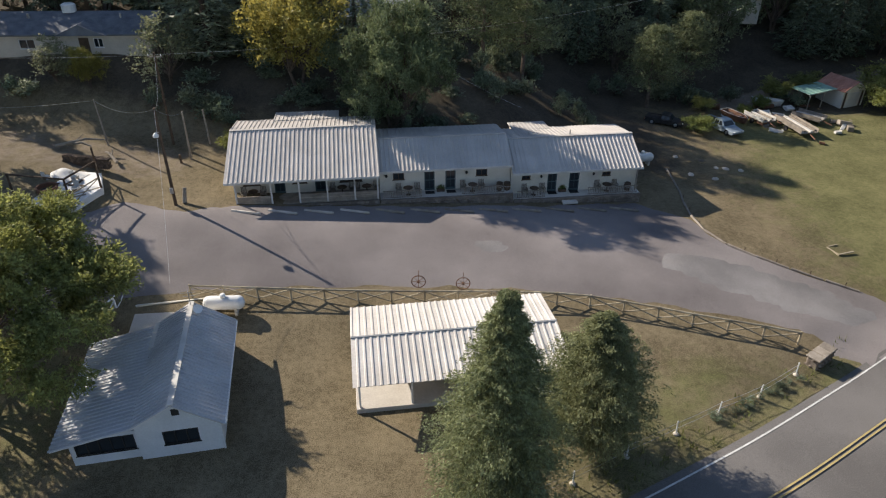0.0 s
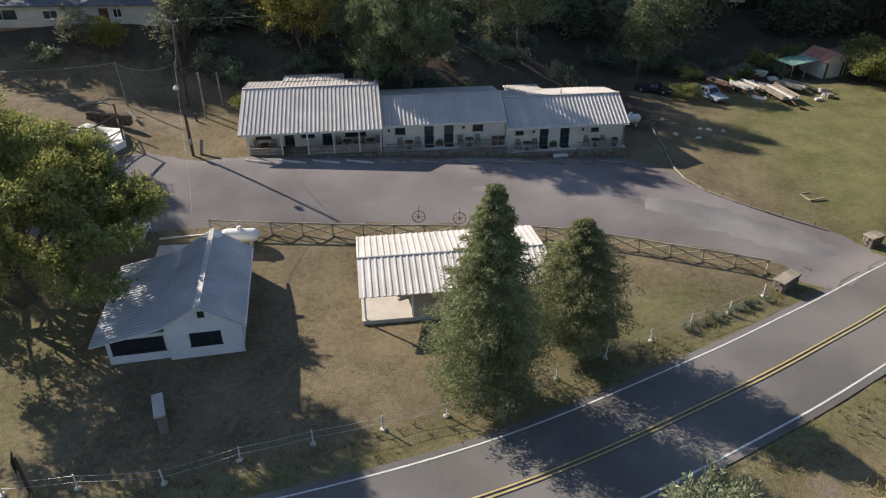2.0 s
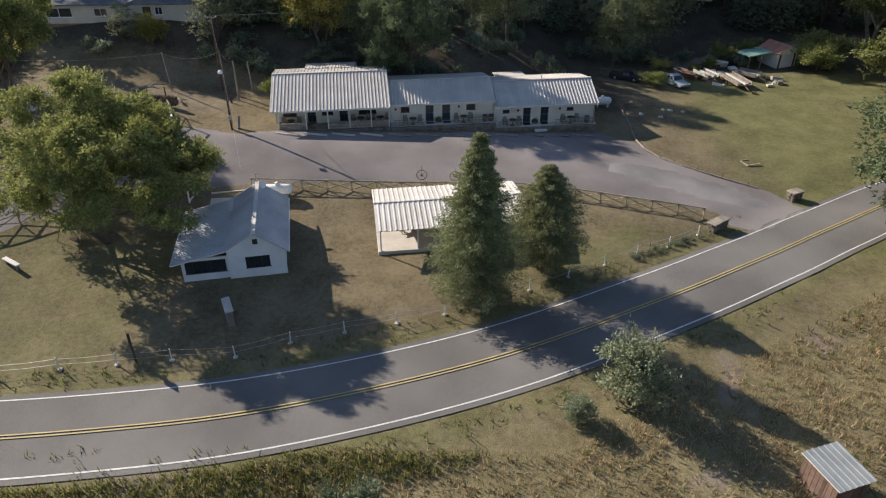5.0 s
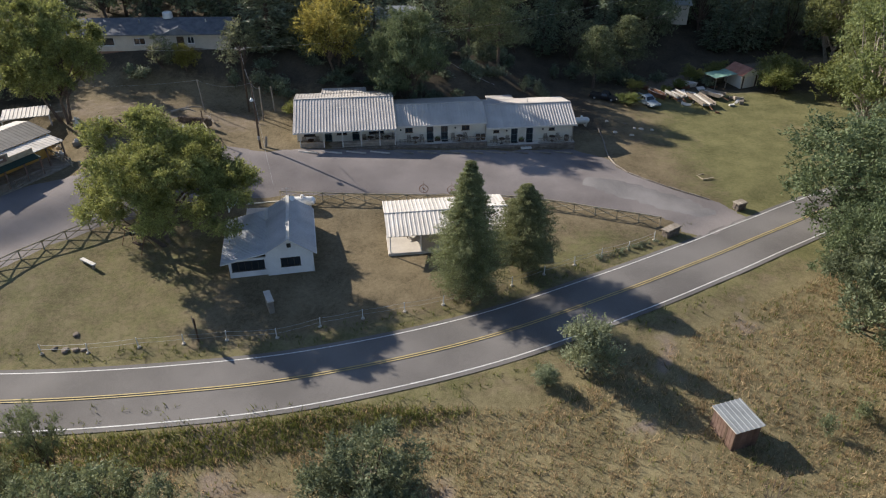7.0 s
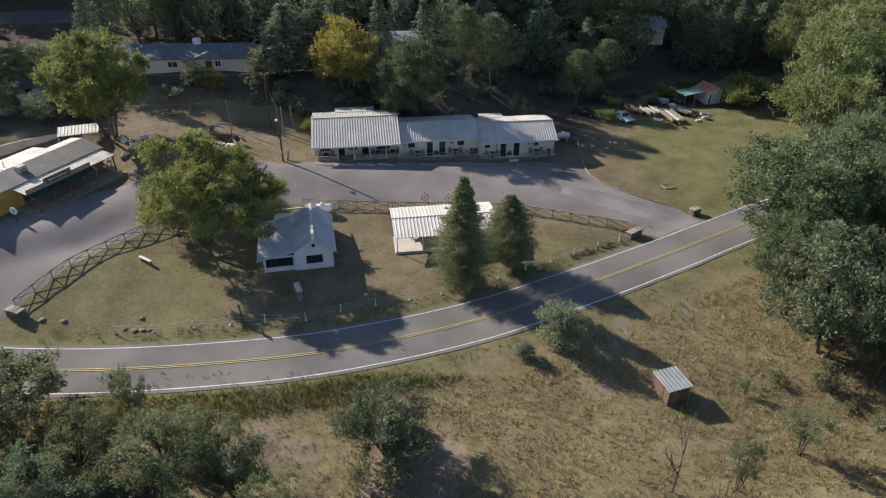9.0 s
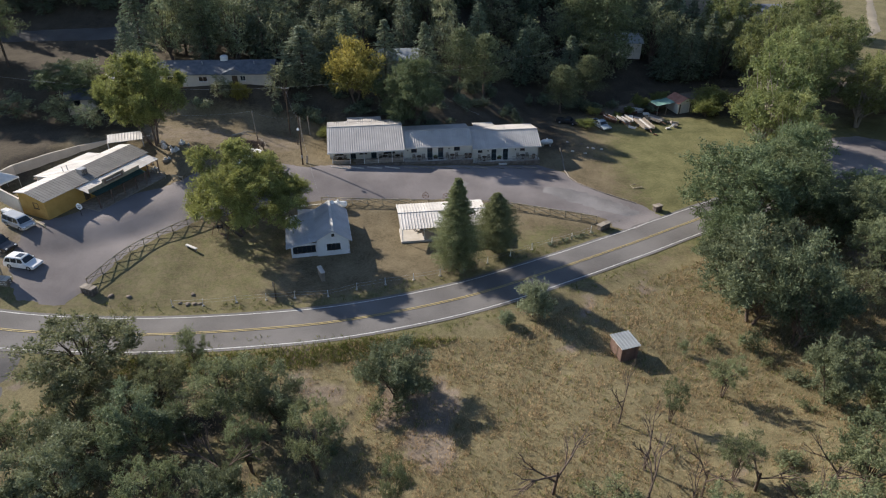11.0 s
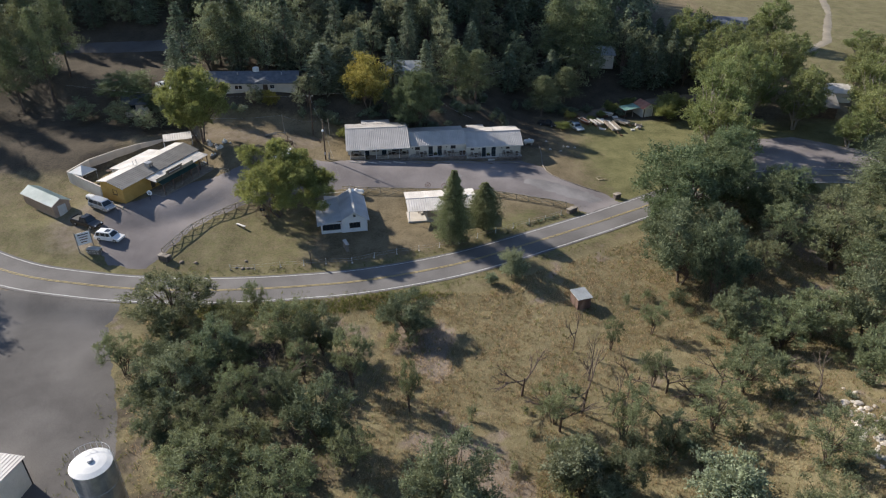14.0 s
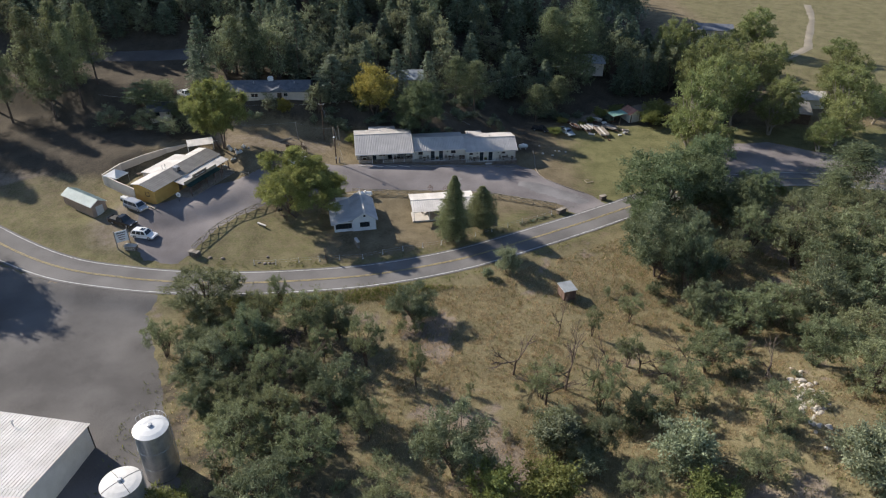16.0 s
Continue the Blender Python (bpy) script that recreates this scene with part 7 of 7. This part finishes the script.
def build_pillars():
    for i, (x, y, w, d, h, label) in enumerate(((22.9, 43.0, 2.2, 0.8, 0.9, "low fieldstone entrance wall by the road"), (33.0, 50.0, 1.3, 0.9, 0.95, "fieldstone entrance pillar across the drive"), (-47.4, 23.9, 1.9, 0.9, 0.9, "low fieldstone pillar at the end of the curved fence"), (-59.6, 25.4, 2.2, 1.0, 0.8, "pale boulder base beneath the roadside sign"))):
        yaw = (38, 25, -20, -5)[i]
        pil = thing("stone_pillar", on_land(x, y, yaw), label, "stone pillar", "entrance pillars")
        core = part("core", Form().box(-w / 2, w / 2, -d / 2, d / 2, -0.3, h * 0.92, 0.08), STONE, pil)
        rr = random.Random(20 + i)
        kinds = [bumpy_rock(200 + 5 * i + k, 0.24, 0.13, 0.15) for k in range(4)]
        for r in range(int(h / 0.28)):
            for s in (-1, 1):
                xx = -w / 2 + 0.2
                while xx < w / 2:
                    part("stone", kinds[rr.randrange(4)], ROCK_PALE if i == 3 else STONE, core, at=pose(xx, s * d / 2 * 0.84, 0.12 + r * 0.3, 0, 0, rr.uniform(0, 360)))
                    xx += 0.42
                part("stone", kinds[rr.randrange(4)], STONE, core, at=pose(s * w / 2 * 0.90, 0, 0.12 + r * 0.3, 0, 0, rr.uniform(0, 360)))
        n = max(2, int(w / 0.6))
        for k in range(n):
            a, b = -w / 2 - 0.08 + (w + 0.16) * k / n, -w / 2 - 0.08 + (w + 0.16) * (k + 1) / n - 0.02
            part("capstone", Form().box(a, b, -d / 2 - 0.08, d / 2 + 0.08, h * 0.92, h * 0.92 + 0.1 + 0.02 * (k % 2), 0.03), ROCK_PALE if i == 3 else WOOD_GREY, core)
    # roadside sign of the cafe
    sign = thing("roadside_sign", on_land(-61.2, 26.0, 36), "white roadside sign board on two timber posts", "sign")
    for s in (-1, 1):
        part("post", Form().box(s * 1.15 - 0.09, s * 1.15 + 0.09, -0.09, 0.09, -0.4, 3.6, 0.01), WOOD_GREY, sign)
    board = part("board", Form().box(-1.05, 1.05, -0.05, 0.05, 1.1, 3.3, 0.01), WALL_WHITE, sign, "white board with faded bars")
    for k in range(4):
        for s in (-1, 1):
            part("lettering_bar", Form().box(-0.8 + 0.1 * k, 0.8 - 0.12 * k, s * 0.055 - 0.004, s * 0.055 + 0.004, 2.85 - 0.45 * k, 3.02 - 0.45 * k), WOOD_RED if k else DARK_METAL, board)
    rs = thing("road_sign", on_land(-23.1, 23.5, -60), "dark leaning post with a diamond road sign seen edge-on", "road sign")
    part("post", Form().box(-0.07, 0.07, -0.07, 0.07, -0.3, 2.5, 0.01), WOOD_DARK, rs)
    part("plate", Form().box(-0.45, 0.45, -0.11, -0.08, 1.7, 2.6, 0.01), DARK_METAL, rs)


def build_lot_edge():
    rr = random.Random(4)
    for i in range(12):
        u = 1.5 + 3.05 * i
        x, y = -21.4 + u * 0.989 + 0.148 * 1.35, 58.2 + u * 0.148 - 0.989 * 1.35
        pale = i < 4
        s = thing("wheel_stop", on_land(x, y, -9 + rr.uniform(-3, 3), -0.02), "pale peeled-log wheel stop before the porch" if pale else "grey weathered log wheel stop before the porch", "wheel stop", "wheel stops")
        part("log", Form().tube((-1.3, 0, 0.14), (1.3, 0, 0.13), 0.14, 0.12, 9), ROCK_PALE if pale else WOOD_GREY, s)
        for k in (-0.9, 0.9):
            part("spike", Form().tube((k, 0, 0.0), (k, 0, 0.31), 0.02, n=6), RUST, s)
    edge = [(20.0, 72.0), (19.9, 67.0), (19.5, 61.8), (20.8, 57.3), (25.4, 53.8), (31.5, 50.6)]
    line = curve_through(edge, 2.6)
    for (p, _), (q, _) in zip(line, line[1:]):
        d = q - p
        s = thing("border_log", pose(p.x, p.y, land(p.x, p.y)), "weathered log edging the gravel lot", "log", "border logs")
        part("log", Form().tube((0, 0, 0.10), (d.x * 0.94, d.y * 0.94, land(q.x, q.y) - land(p.x, p.y) + 0.08), 0.11, 0.09, 8), WOOD_GREY, s)
        part("stake", Form().tube((d.x * 0.5 + 0.16, d.y * 0.5, -0.1), (d.x * 0.5 + 0.16, d.y * 0.5, 0.3), 0.035, n=6), WOOD_DARK, s)
    for x, y, r, m in ((22.0, 75.7, 0.35, ROCK_PALE), (22.3, 71.1, 0.4, ROCK_PALE), (24.6, 70.4, 0.35, ROCK_PALE), (25.6, 73.2, 0.35, ROCK_PALE), (26.6, 73.1, 0.4, ROCK_PALE), (28.2, 73.0, 0.35, ROCK_PALE), (24.6, 75.0, 0.3, STONE), (-33.3, 22.3, 0.35, STONE), (-34.2, 22.2, 0.4, STONE),
                       (-32.6, 22.3, 0.3, STONE), (-34.0, 24.0, 0.35, STONE), (-35.2, 22.4, 0.3, STONE), (-42.1, 23.3, 0.4, STONE), (-44.5, 23.4, 0.4, STONE), (-38.8, -6.2, 0.8, ROCK_PALE), (-38.4, -4.9, 0.5, ROCK_PALE)):
        k = thing("boulder", on_land(x, y, 60 * x), "pale weathered boulder in the grass" if m is ROCK_PALE else "grey-brown fieldstone in the grass", "boulder", "boulders")
        part("rock", bumpy_rock(int(abs(x * 7)), r, r * 0.8, r * 0.55), m, k, smooth=True)
    rr = random.Random(12)
    for i in range(70):
        y = -15.5 + rr.gauss(0, 3.4)
        x = 46.5 + (y + 15.5) * 0.25 + rr.gauss(0, 1.0)
        r = rr.uniform(0.2, 0.6)
        k = thing("boulder", on_land(x, y, rr.uniform(0, 360)), "pale broken rock on the eroded slope", "boulder", "slope rocks")
        part("rock", bumpy_rock(500 + i, r, r * 0.8, r * 0.5), ROCK_PALE, k)
    b = thing("board_frame", on_land(31.1, 57.4, 20), "loose angle of grey boards lying in the grass", "boards")
    for q in ((-0.7, 0.9, -0.75, -0.62), (-0.5, 0.4, 0.6, 0.72), (-0.83, -0.7, -0.75, 0.6)):
        part("board", Form().box(*q, -0.02, 0.08), WOOD_FENCE, b)


def build_yard():
    c = thing("chest_freezer", on_land(-17.9, 28.0, 26), "tall narrow pale concrete cabinet in the shaded yard", "cabinet")
    part("body", Form().box(-0.24, 0.24, -0.9, 0.9, -0.2, 1.25, 0.03), WOOD_GREY, c)
    part("top", Form().box(-0.3, 0.3, -0.96, 0.96, 1.25, 1.36, 0.03), CONCRETE, c, "pale concrete top")
    bench = thing("log_bench", on_land(-37.3, 33.8, -32), "half-log bench with a pale seat in the yard", "bench")
    part("seat", Form().box(-1.1, 1.1, -0.2, 0.2, 0.42, 0.54, 0.03), TARP, bench)
    for k in (-0.8, 0.8):
        part("leg", Form().tube((k, 0, -0.05), (k, 0, 0.42), 0.16, 0.15, 8), WOOD_GREY, bench)
    swing = thing("swing_set", on_land(-33.9, 37.6, -32), "thin metal swing frame in the yard", "swing set")
    for s in (-1.6, 1.6):
        part("frame_leg", Form().tube((s, -0.9, 0), (s, 0, 1.9), 0.035, n=6).tube((s, 0.9, 0), (s, 0, 1.9), 0.035, n=6), RUST, swing)
    part("crossbar", Form().tube((-1.6, 0, 1.9), (1.6, 0, 1.9), 0.035, n=6), RUST, swing)
    part("seat", Form().box(-0.7, 0.7, -0.22, 0.22, 0.45, 0.52, 0.01), WOOD_DARK, swing)
    for s in (-0.65, 0.65):
        part("chain", Form().tube((s, 0, 0.5), (s, 0, 1.9), 0.012, n=4), STEEL, swing)
    g = thing("barrel_grill", on_land(-34.7, 38.9, 20), "black barrel grill on legs in the yard", "grill")
    part("drum", Form().lathe([(0.28, -0.45), (0.3, -0.4), (0.3, 0.4), (0.28, 0.45)], 14), DARK_METAL, g, at=pose(0, 0, 0.85, 0, 90, 0))
    for a in (-0.3, 0.3):
        for b in (-0.2, 0.2):
            part("leg", Form().tube((a, b, 0), (a, b, 0.75), 0.025, n=6), DARK_METAL, g)
    part("lid_handle", Form().box(-0.15, 0.15, -0.34, -0.30, 0.95, 1.0), STEEL, g)
    # wagon wheels on the fence
    for x in (-4.55, -1.35):
        wheel = thing("wagon_wheel", on_land(x, 47.25, 2, 1.05), "rusty iron wagon wheel mounted on the fence", "wagon wheel", "wagon wheels")
        n = 20
        rim = Form()
        for i in range(n):
            a, b = 2 * math.pi * i / n, 2 * math.pi * (i + 1) / n
            rim.tube((0.5 * math.cos(a), 0, 0.5 + 0.5 * math.sin(a)), (0.5 * math.cos(b), 0, 0.5 + 0.5 * math.sin(b)), 0.035, n=5, caps=False)
        part("rim", rim, RUST, wheel)
        part("hub", Form().tube((0, -0.1, 0.5), (0, 0.1, 0.5), 0.08, n=10), RUST, wheel)
        for i in range(8):
            a = 2 * math.pi * i / 8
            part("spoke", Form().tube((0, 0, 0.5), (0.48 * math.cos(a), 0, 0.5 + 0.48 * math.sin(a)), 0.018, n=5), RUST, wheel)
        part("finial", Form().tube((0, 0, 1.0), (0, 0, 1.45), 0.02, n=5), RUST, wheel)
    slab = thing("entry_slab", on_land(-3.0, 46.2, 8), "pale concrete path slab behind the pavilion", "slab")
    part("slab", Form().box(-1.5, 1.5, -0.8, 0.6, -0.2, 0.06, 0.02), CONCRETE, slab)
    # motel porch furniture
    motel_at = pose(-21.4, 58.2, 2.0, 0, 0, 8.5)

    def chair(u, v, z, yaw):
        c = thing("porch_chair", motel_at @ pose(u, v, z, 0, 0, yaw), "grey timber porch chair against the motel wall", "chair", "porch chairs")
        part("seat", Form().box(-0.25, 0.25, -0.25, 0.25, 0.36, 0.41, 0.01), WOOD_GREY, c)
        for k in range(4):
            part("back_slat", Form().box(-0.25 + 0.13 * k, -0.15 + 0.13 * k, 0.22, 0.25, 0.41, 0.98), WOOD_GREY, c)
        for a in (-0.22, 0.22):
            part("arm", Form().box(a - 0.05, a + 0.05, -0.28, 0.25, 0.58, 0.62), WOOD_GREY, c)
            for b in (-0.22, 0.2):
                part("leg", Form().box(a - 0.03, a + 0.03, b - 0.03, b + 0.03, 0, 0.6), WOOD_GREY, c)

    def table(u, v, z):
        t = thing("porch_table", motel_at @ pose(u, v, z), "small round dark porch table", "table", "porch tables")
        part("tabletop", Form().lathe([(0.42, 0.66), (0.44, 0.69), (0.42, 0.72)], 20), WOOD_DARK, t)
        part("pedestal", Form().lathe([(0.25, 0), (0.06, 0.06), (0.05, 0.66)], 12), WOOD_DARK, t)

    for u, z in ((15.5, 0.38), (21.4, 0.38), (27.2, -0.33), (34.2, -0.33), (1.8, 0.62), (9.6, 0.62), (11.8, 0.62)):
        v = 1.35 if u > 13 else 1.7
        table(u, v, z)
        chair(u - 0.85, v + 0.2, z, 0)
        chair(u + 0.85, v + 0.2, z, 0)
    for u, z in ((23.9, 0.38), (24.6, 0.38), (36.2, -0.33)):
        b = thing("barrel", motel_at @ pose(u, 1.3, z), "dark half-barrel planter on the porch", "barrel", "barrels")
        part("barrel_body", Form().lathe([(0.24, 0), (0.31, 0.3), (0.33, 0.45), (0.29, 0.75)], 16), WOOD_DARK, b)
        part("hoop", Form().lathe([(0.335, 0.40), (0.335, 0.46)], 16), STEEL, b)
    for u, z in ((18.5, 0.38), (30.0, -0.33)):
        b = thing("planter", motel_at @ pose(u, 1.7, z), "low planter box with green leaves between the doors", "planter", "planters")
        part("box", Form().box(-0.35, 0.35, -0.14, 0.14, 0, 0.3, 0.01), WOOD_DARK, b)
        rng = np.random.default_rng(int(u))
        part("leaves", leaf_cards("leaves", rng.normal(size=(160, 3)) * (0.18, 0.08, 0.09) + (0, 0, 0.42), rng.normal(size=(160, 3)), 0.14, 0.08, LEAF_BRIGHT, rng), LEAF_BRIGHT, b)
    for u in (17.5, 19.45, 29.0, 31.1):
        m = thing("doormat", motel_at @ pose(u, 1.55, 0.385 if u < 25 else -0.325), "dark doormat before a motel door", "doormat", "doormats")
        part("mat", Form().box(-0.42, 0.42, -0.28, 0.28, 0, 0.02), RUBBER, m)
        part("border", Form().box(-0.46, 0.46, -0.32, -0.28, 0, 0.025), DARK_METAL, m)


def build_patio():
    base = land(-36.2, 58.4)
    p = thing("patio", pose(-36.2, 58.4, base), "white-painted irregular concrete patio with a timber frame", "patio")
    ring = [(-4.6, 0.6), (-2.0, 4.1), (2.2, 3.5), (3.7, 0.5), (2.9, -3.1), (0.2, -3.6), (-2.6, -2.4)]
    n = len(ring)
    part("slab", Form().add([(x, y, -0.9) for x, y in ring] + [(x, y, 0.12) for x, y in ring] + [(x * 0.985, y * 0.985, 0.15) for x, y in ring],
                            [tuple(range(n - 1, -1, -1))[::-1]] + [(r * n + i, r * n + n + i, r * n + n + (i + 1) % n, r * n + (i + 1) % n) for r in (0, 1) for i in range(n)] + [tuple(range(3 * n - 1, 2 * n - 1, -1))]), WALL_WHITE, p, "white-painted concrete slab")
    corners = [(2.8, -3.0), (3.6, 0.5), (1.9, 3.5), (-2.3, -2.2)]
    for x, y in corners:
        part("post", Form().tube((x, y, 0.1), (x, y, 2.6), 0.10, 0.08, 8), WOOD_DARK, p, "dark timber post")
    for (x, y), (u, v) in ((corners[3], corners[0]), (corners[0], corners[1])):
        part("beam", Form().tube((x, y, 2.55), (u, v, 2.55), 0.08, n=8), WOOD_DARK, p, "dark timber beam")
    for (x, y), (u, v) in ((corners[0], corners[1]), (corners[1], corners[2])):
        part("rail", Form().tube((x, y, 1.1), (u, v, 1.1), 0.06, n=7), WOOD_FENCE, p)
        part("brace", Form().tube((x, y, 0.2), (u, v, 1.05), 0.045, n=6), WOOD_FENCE, p)
        part("brace", Form().tube((x, y, 1.05), (u, v, 0.2), 0.045, n=6), WOOD_FENCE, p)
    tarp = thing("tarp", pose(-36.9, 61.2, base + 0.1, 0, 0, -14), "white tarp draped over a low heap by the woodpile", "tarp")
    rr = random.Random(31)
    grid = [[(-1.9 + 0.38 * i, -0.9 + 0.3 * j, 0.06 + 0.75 * max(0, 1 - abs(-1.9 + 0.38 * i) / 1.7) * max(0, 1 - abs(-0.9 + 0.3 * j) / 1.0) + rr.uniform(0, 0.07)) for i in range(11)] for j in range(7)]
    part("sheet", Form().add([q for row in grid for q in row], [(11 * j + i, 11 * j + i + 1, 11 * j + i + 12, 11 * j + i + 11) for j in range(6) for i in range(10)]), FABRIC_WHITE, tarp, smooth=True)
    for i in range(11):
        b = thing("loose_board", pose(-36.2 + rr.uniform(-2.0, 2.6), 58.4 + rr.uniform(-1.6, 1.8), base + 0.16 + 0.03 * (i % 3), 0, 0, rr.uniform(0, 180)), "dark weathered board lying on the patio", "board", "loose boards")
        l = rr.uniform(0.35, 0.9)
        part("plank", Form().box(-l, l, -0.11, 0.11, 0, 0.05, 0.01), WOOD_DARK if i % 3 else WOOD_GREY, b)
    pit = thing("fire_pit", pose(-36.9, 58.2, base + 0.15), "round rusty fire pit ring on the patio", "fire pit")
    part("ring", Form().lathe([(0.85, 0), (0.9, 0.4), (0.8, 0.42), (0.72, 0.38), (0.7, 0.05)], 24), RUST, pit)
    part("ash_bed", Form().lathe([(0.7, 0.04), (0.4, 0.10), (0.1, 0.12)], 18), DARK_METAL, pit)
    for i, (a, b) in enumerate(((-34.4, 58.2), (-35.5, 60.3), (-38.0, 60.2), (-34.4, 56.4))):
        c = thing("patio_chair", pose(a, b, base + 0.15, 0, 0, 80 * i), "pale metal patio chair round the fire pit", "chair", "patio chairs")
        part("seat", Form().box(-0.25, 0.25, -0.25, 0.25, 0.38, 0.42, 0.01), TARP, c)
        part("back", Form().box(-0.25, 0.25, 0.22, 0.26, 0.42, 0.9, 0.01), TARP, c)
        for s in (-0.22, 0.22):
            part("leg", Form().box(s - 0.02, s + 0.02, -0.22, 0.24, 0, 0.38), STEEL, c)
    rr = random.Random(3)
    w = thing("woodpile", on_land(-36.0, 63.6, -12), "long stacked pile of split firewood", "woodpile")
    log = Form().tube((0, -0.25, 0), (0, 0.25, 0), 0.10, 0.09, 6).mesh("log")
    for i in range(24):
        for r in range(6):
            part("log", log, WOOD_FENCE if (i + r) % 3 else BARK, w, at=pose(-2.4 + i * 0.2 + 0.1 * (r % 2), rr.uniform(-0.06, 0.06), 0.10 + r * 0.17, 0, rr.uniform(0, 90), rr.uniform(-8, 8)))
    for k, (x0, y0, x1, y1) in enumerate(((-40.2, 66.2, -35.8, 67.4), (-39.4, 66.8, -36.6, 66.0), (-33.8, 64.6, -35.8, 66.6))):
        b = thing("bare_log", pose(x0, y0, land(x0, y0)), "bleached bare tree limb lying by the woodpile", "log", "bleached limbs")
        form = Form().tube((0, 0, 0.3), ((x1 - x0) * 0.6, (y1 - y0) * 0.6, 0.75), 0.16, 0.12, 7).tube(((x1 - x0) * 0.6, (y1 - y0) * 0.6, 0.75), (x1 - x0, y1 - y0, 0.5), 0.12, 0.06, 7)
        part("limb", form, BARK_PALE, b)
        part("branch", Form().tube(((x1 - x0) * 0.4, (y1 - y0) * 0.4, 0.6), ((x1 - x0) * 0.5, (y1 - y0) * 0.4 + 0.9, 1.0), 0.06, 0.02, 6), BARK_PALE, b)
    rr = random.Random(9)
    for i in range(14):
        x, y = rr.uniform(-52, -44), rr.uniform(54, 62)
        j = thing("garden_clutter", on_land(x, y, rr.uniform(0, 360)), rr.choice(("pale garden ornament under the willow", "weathered crate under the willow")), "clutter", "garden clutter")
        s = rr.uniform(0.2, 0.5)
        part("base", Form().box(-s, s, -s * 0.7, s * 0.7, -0.1, s, 0.03), TARP if i % 2 else WOOD_GREY, j)
        part("top", Form().lathe([(s * 0.6, s), (s * 0.4, s * 1.6), (0.05, s * 1.9)], 10), TARP, j)
    d = thing("round_sign", on_land(-54.6, 38.6, -10), "round white sign on a post before the cafe porch", "sign")
    part("post", Form().tube((0, 0, -0.2), (0, 0, 1.5), 0.04, n=6), DARK_METAL, d)
    part("disc", Form().tube((0, -0.03, 1.6), (0, 0.03, 1.6), 0.5, n=22), WALL_WHITE, d)
    for k in (-0.12, 0.12):
        part("lettering_bar", Form().box(-0.25, 0.25, -0.045, -0.032, 1.57 + k, 1.65 + k), DARK_METAL, d)
    rail = thing("log_rail", on_land(-62.2, 37.6, -32), "low timber rail beside the cafe wall", "rail")
    part("rail", Form().tube((-4.0, 0, 0.55), (5.0, 0, 0.3), 0.09, n=7), WOOD_FENCE, rail)
    for k in (-3.8, -1, 2, 4.8):
        part("post", Form().tube((k, 0, -0.6), (k, 0, 0.65), 0.08, n=7), WOOD_FENCE, rail)
    boat = thing("covered_mower", on_land(-65.6, 38.9, -25), "small white covered cart beside the rail", "cart")
    part("cover", Form().box(-0.9, 0.9, -0.5, 0.5, 0.25, 0.85, 0.15), WHITE_METAL, boat)
    for k in (-0.6, 0.6):
        part("wheel", Form().tube((k, -0.55, 0.22), (k, 0.55, 0.22), 0.22, n=12), RUBBER, boat)


build_wire_fence()
build_poles()
build_vehicles()
build_tanks()
build_pillars()
build_lot_edge()
build_yard()
build_patio()
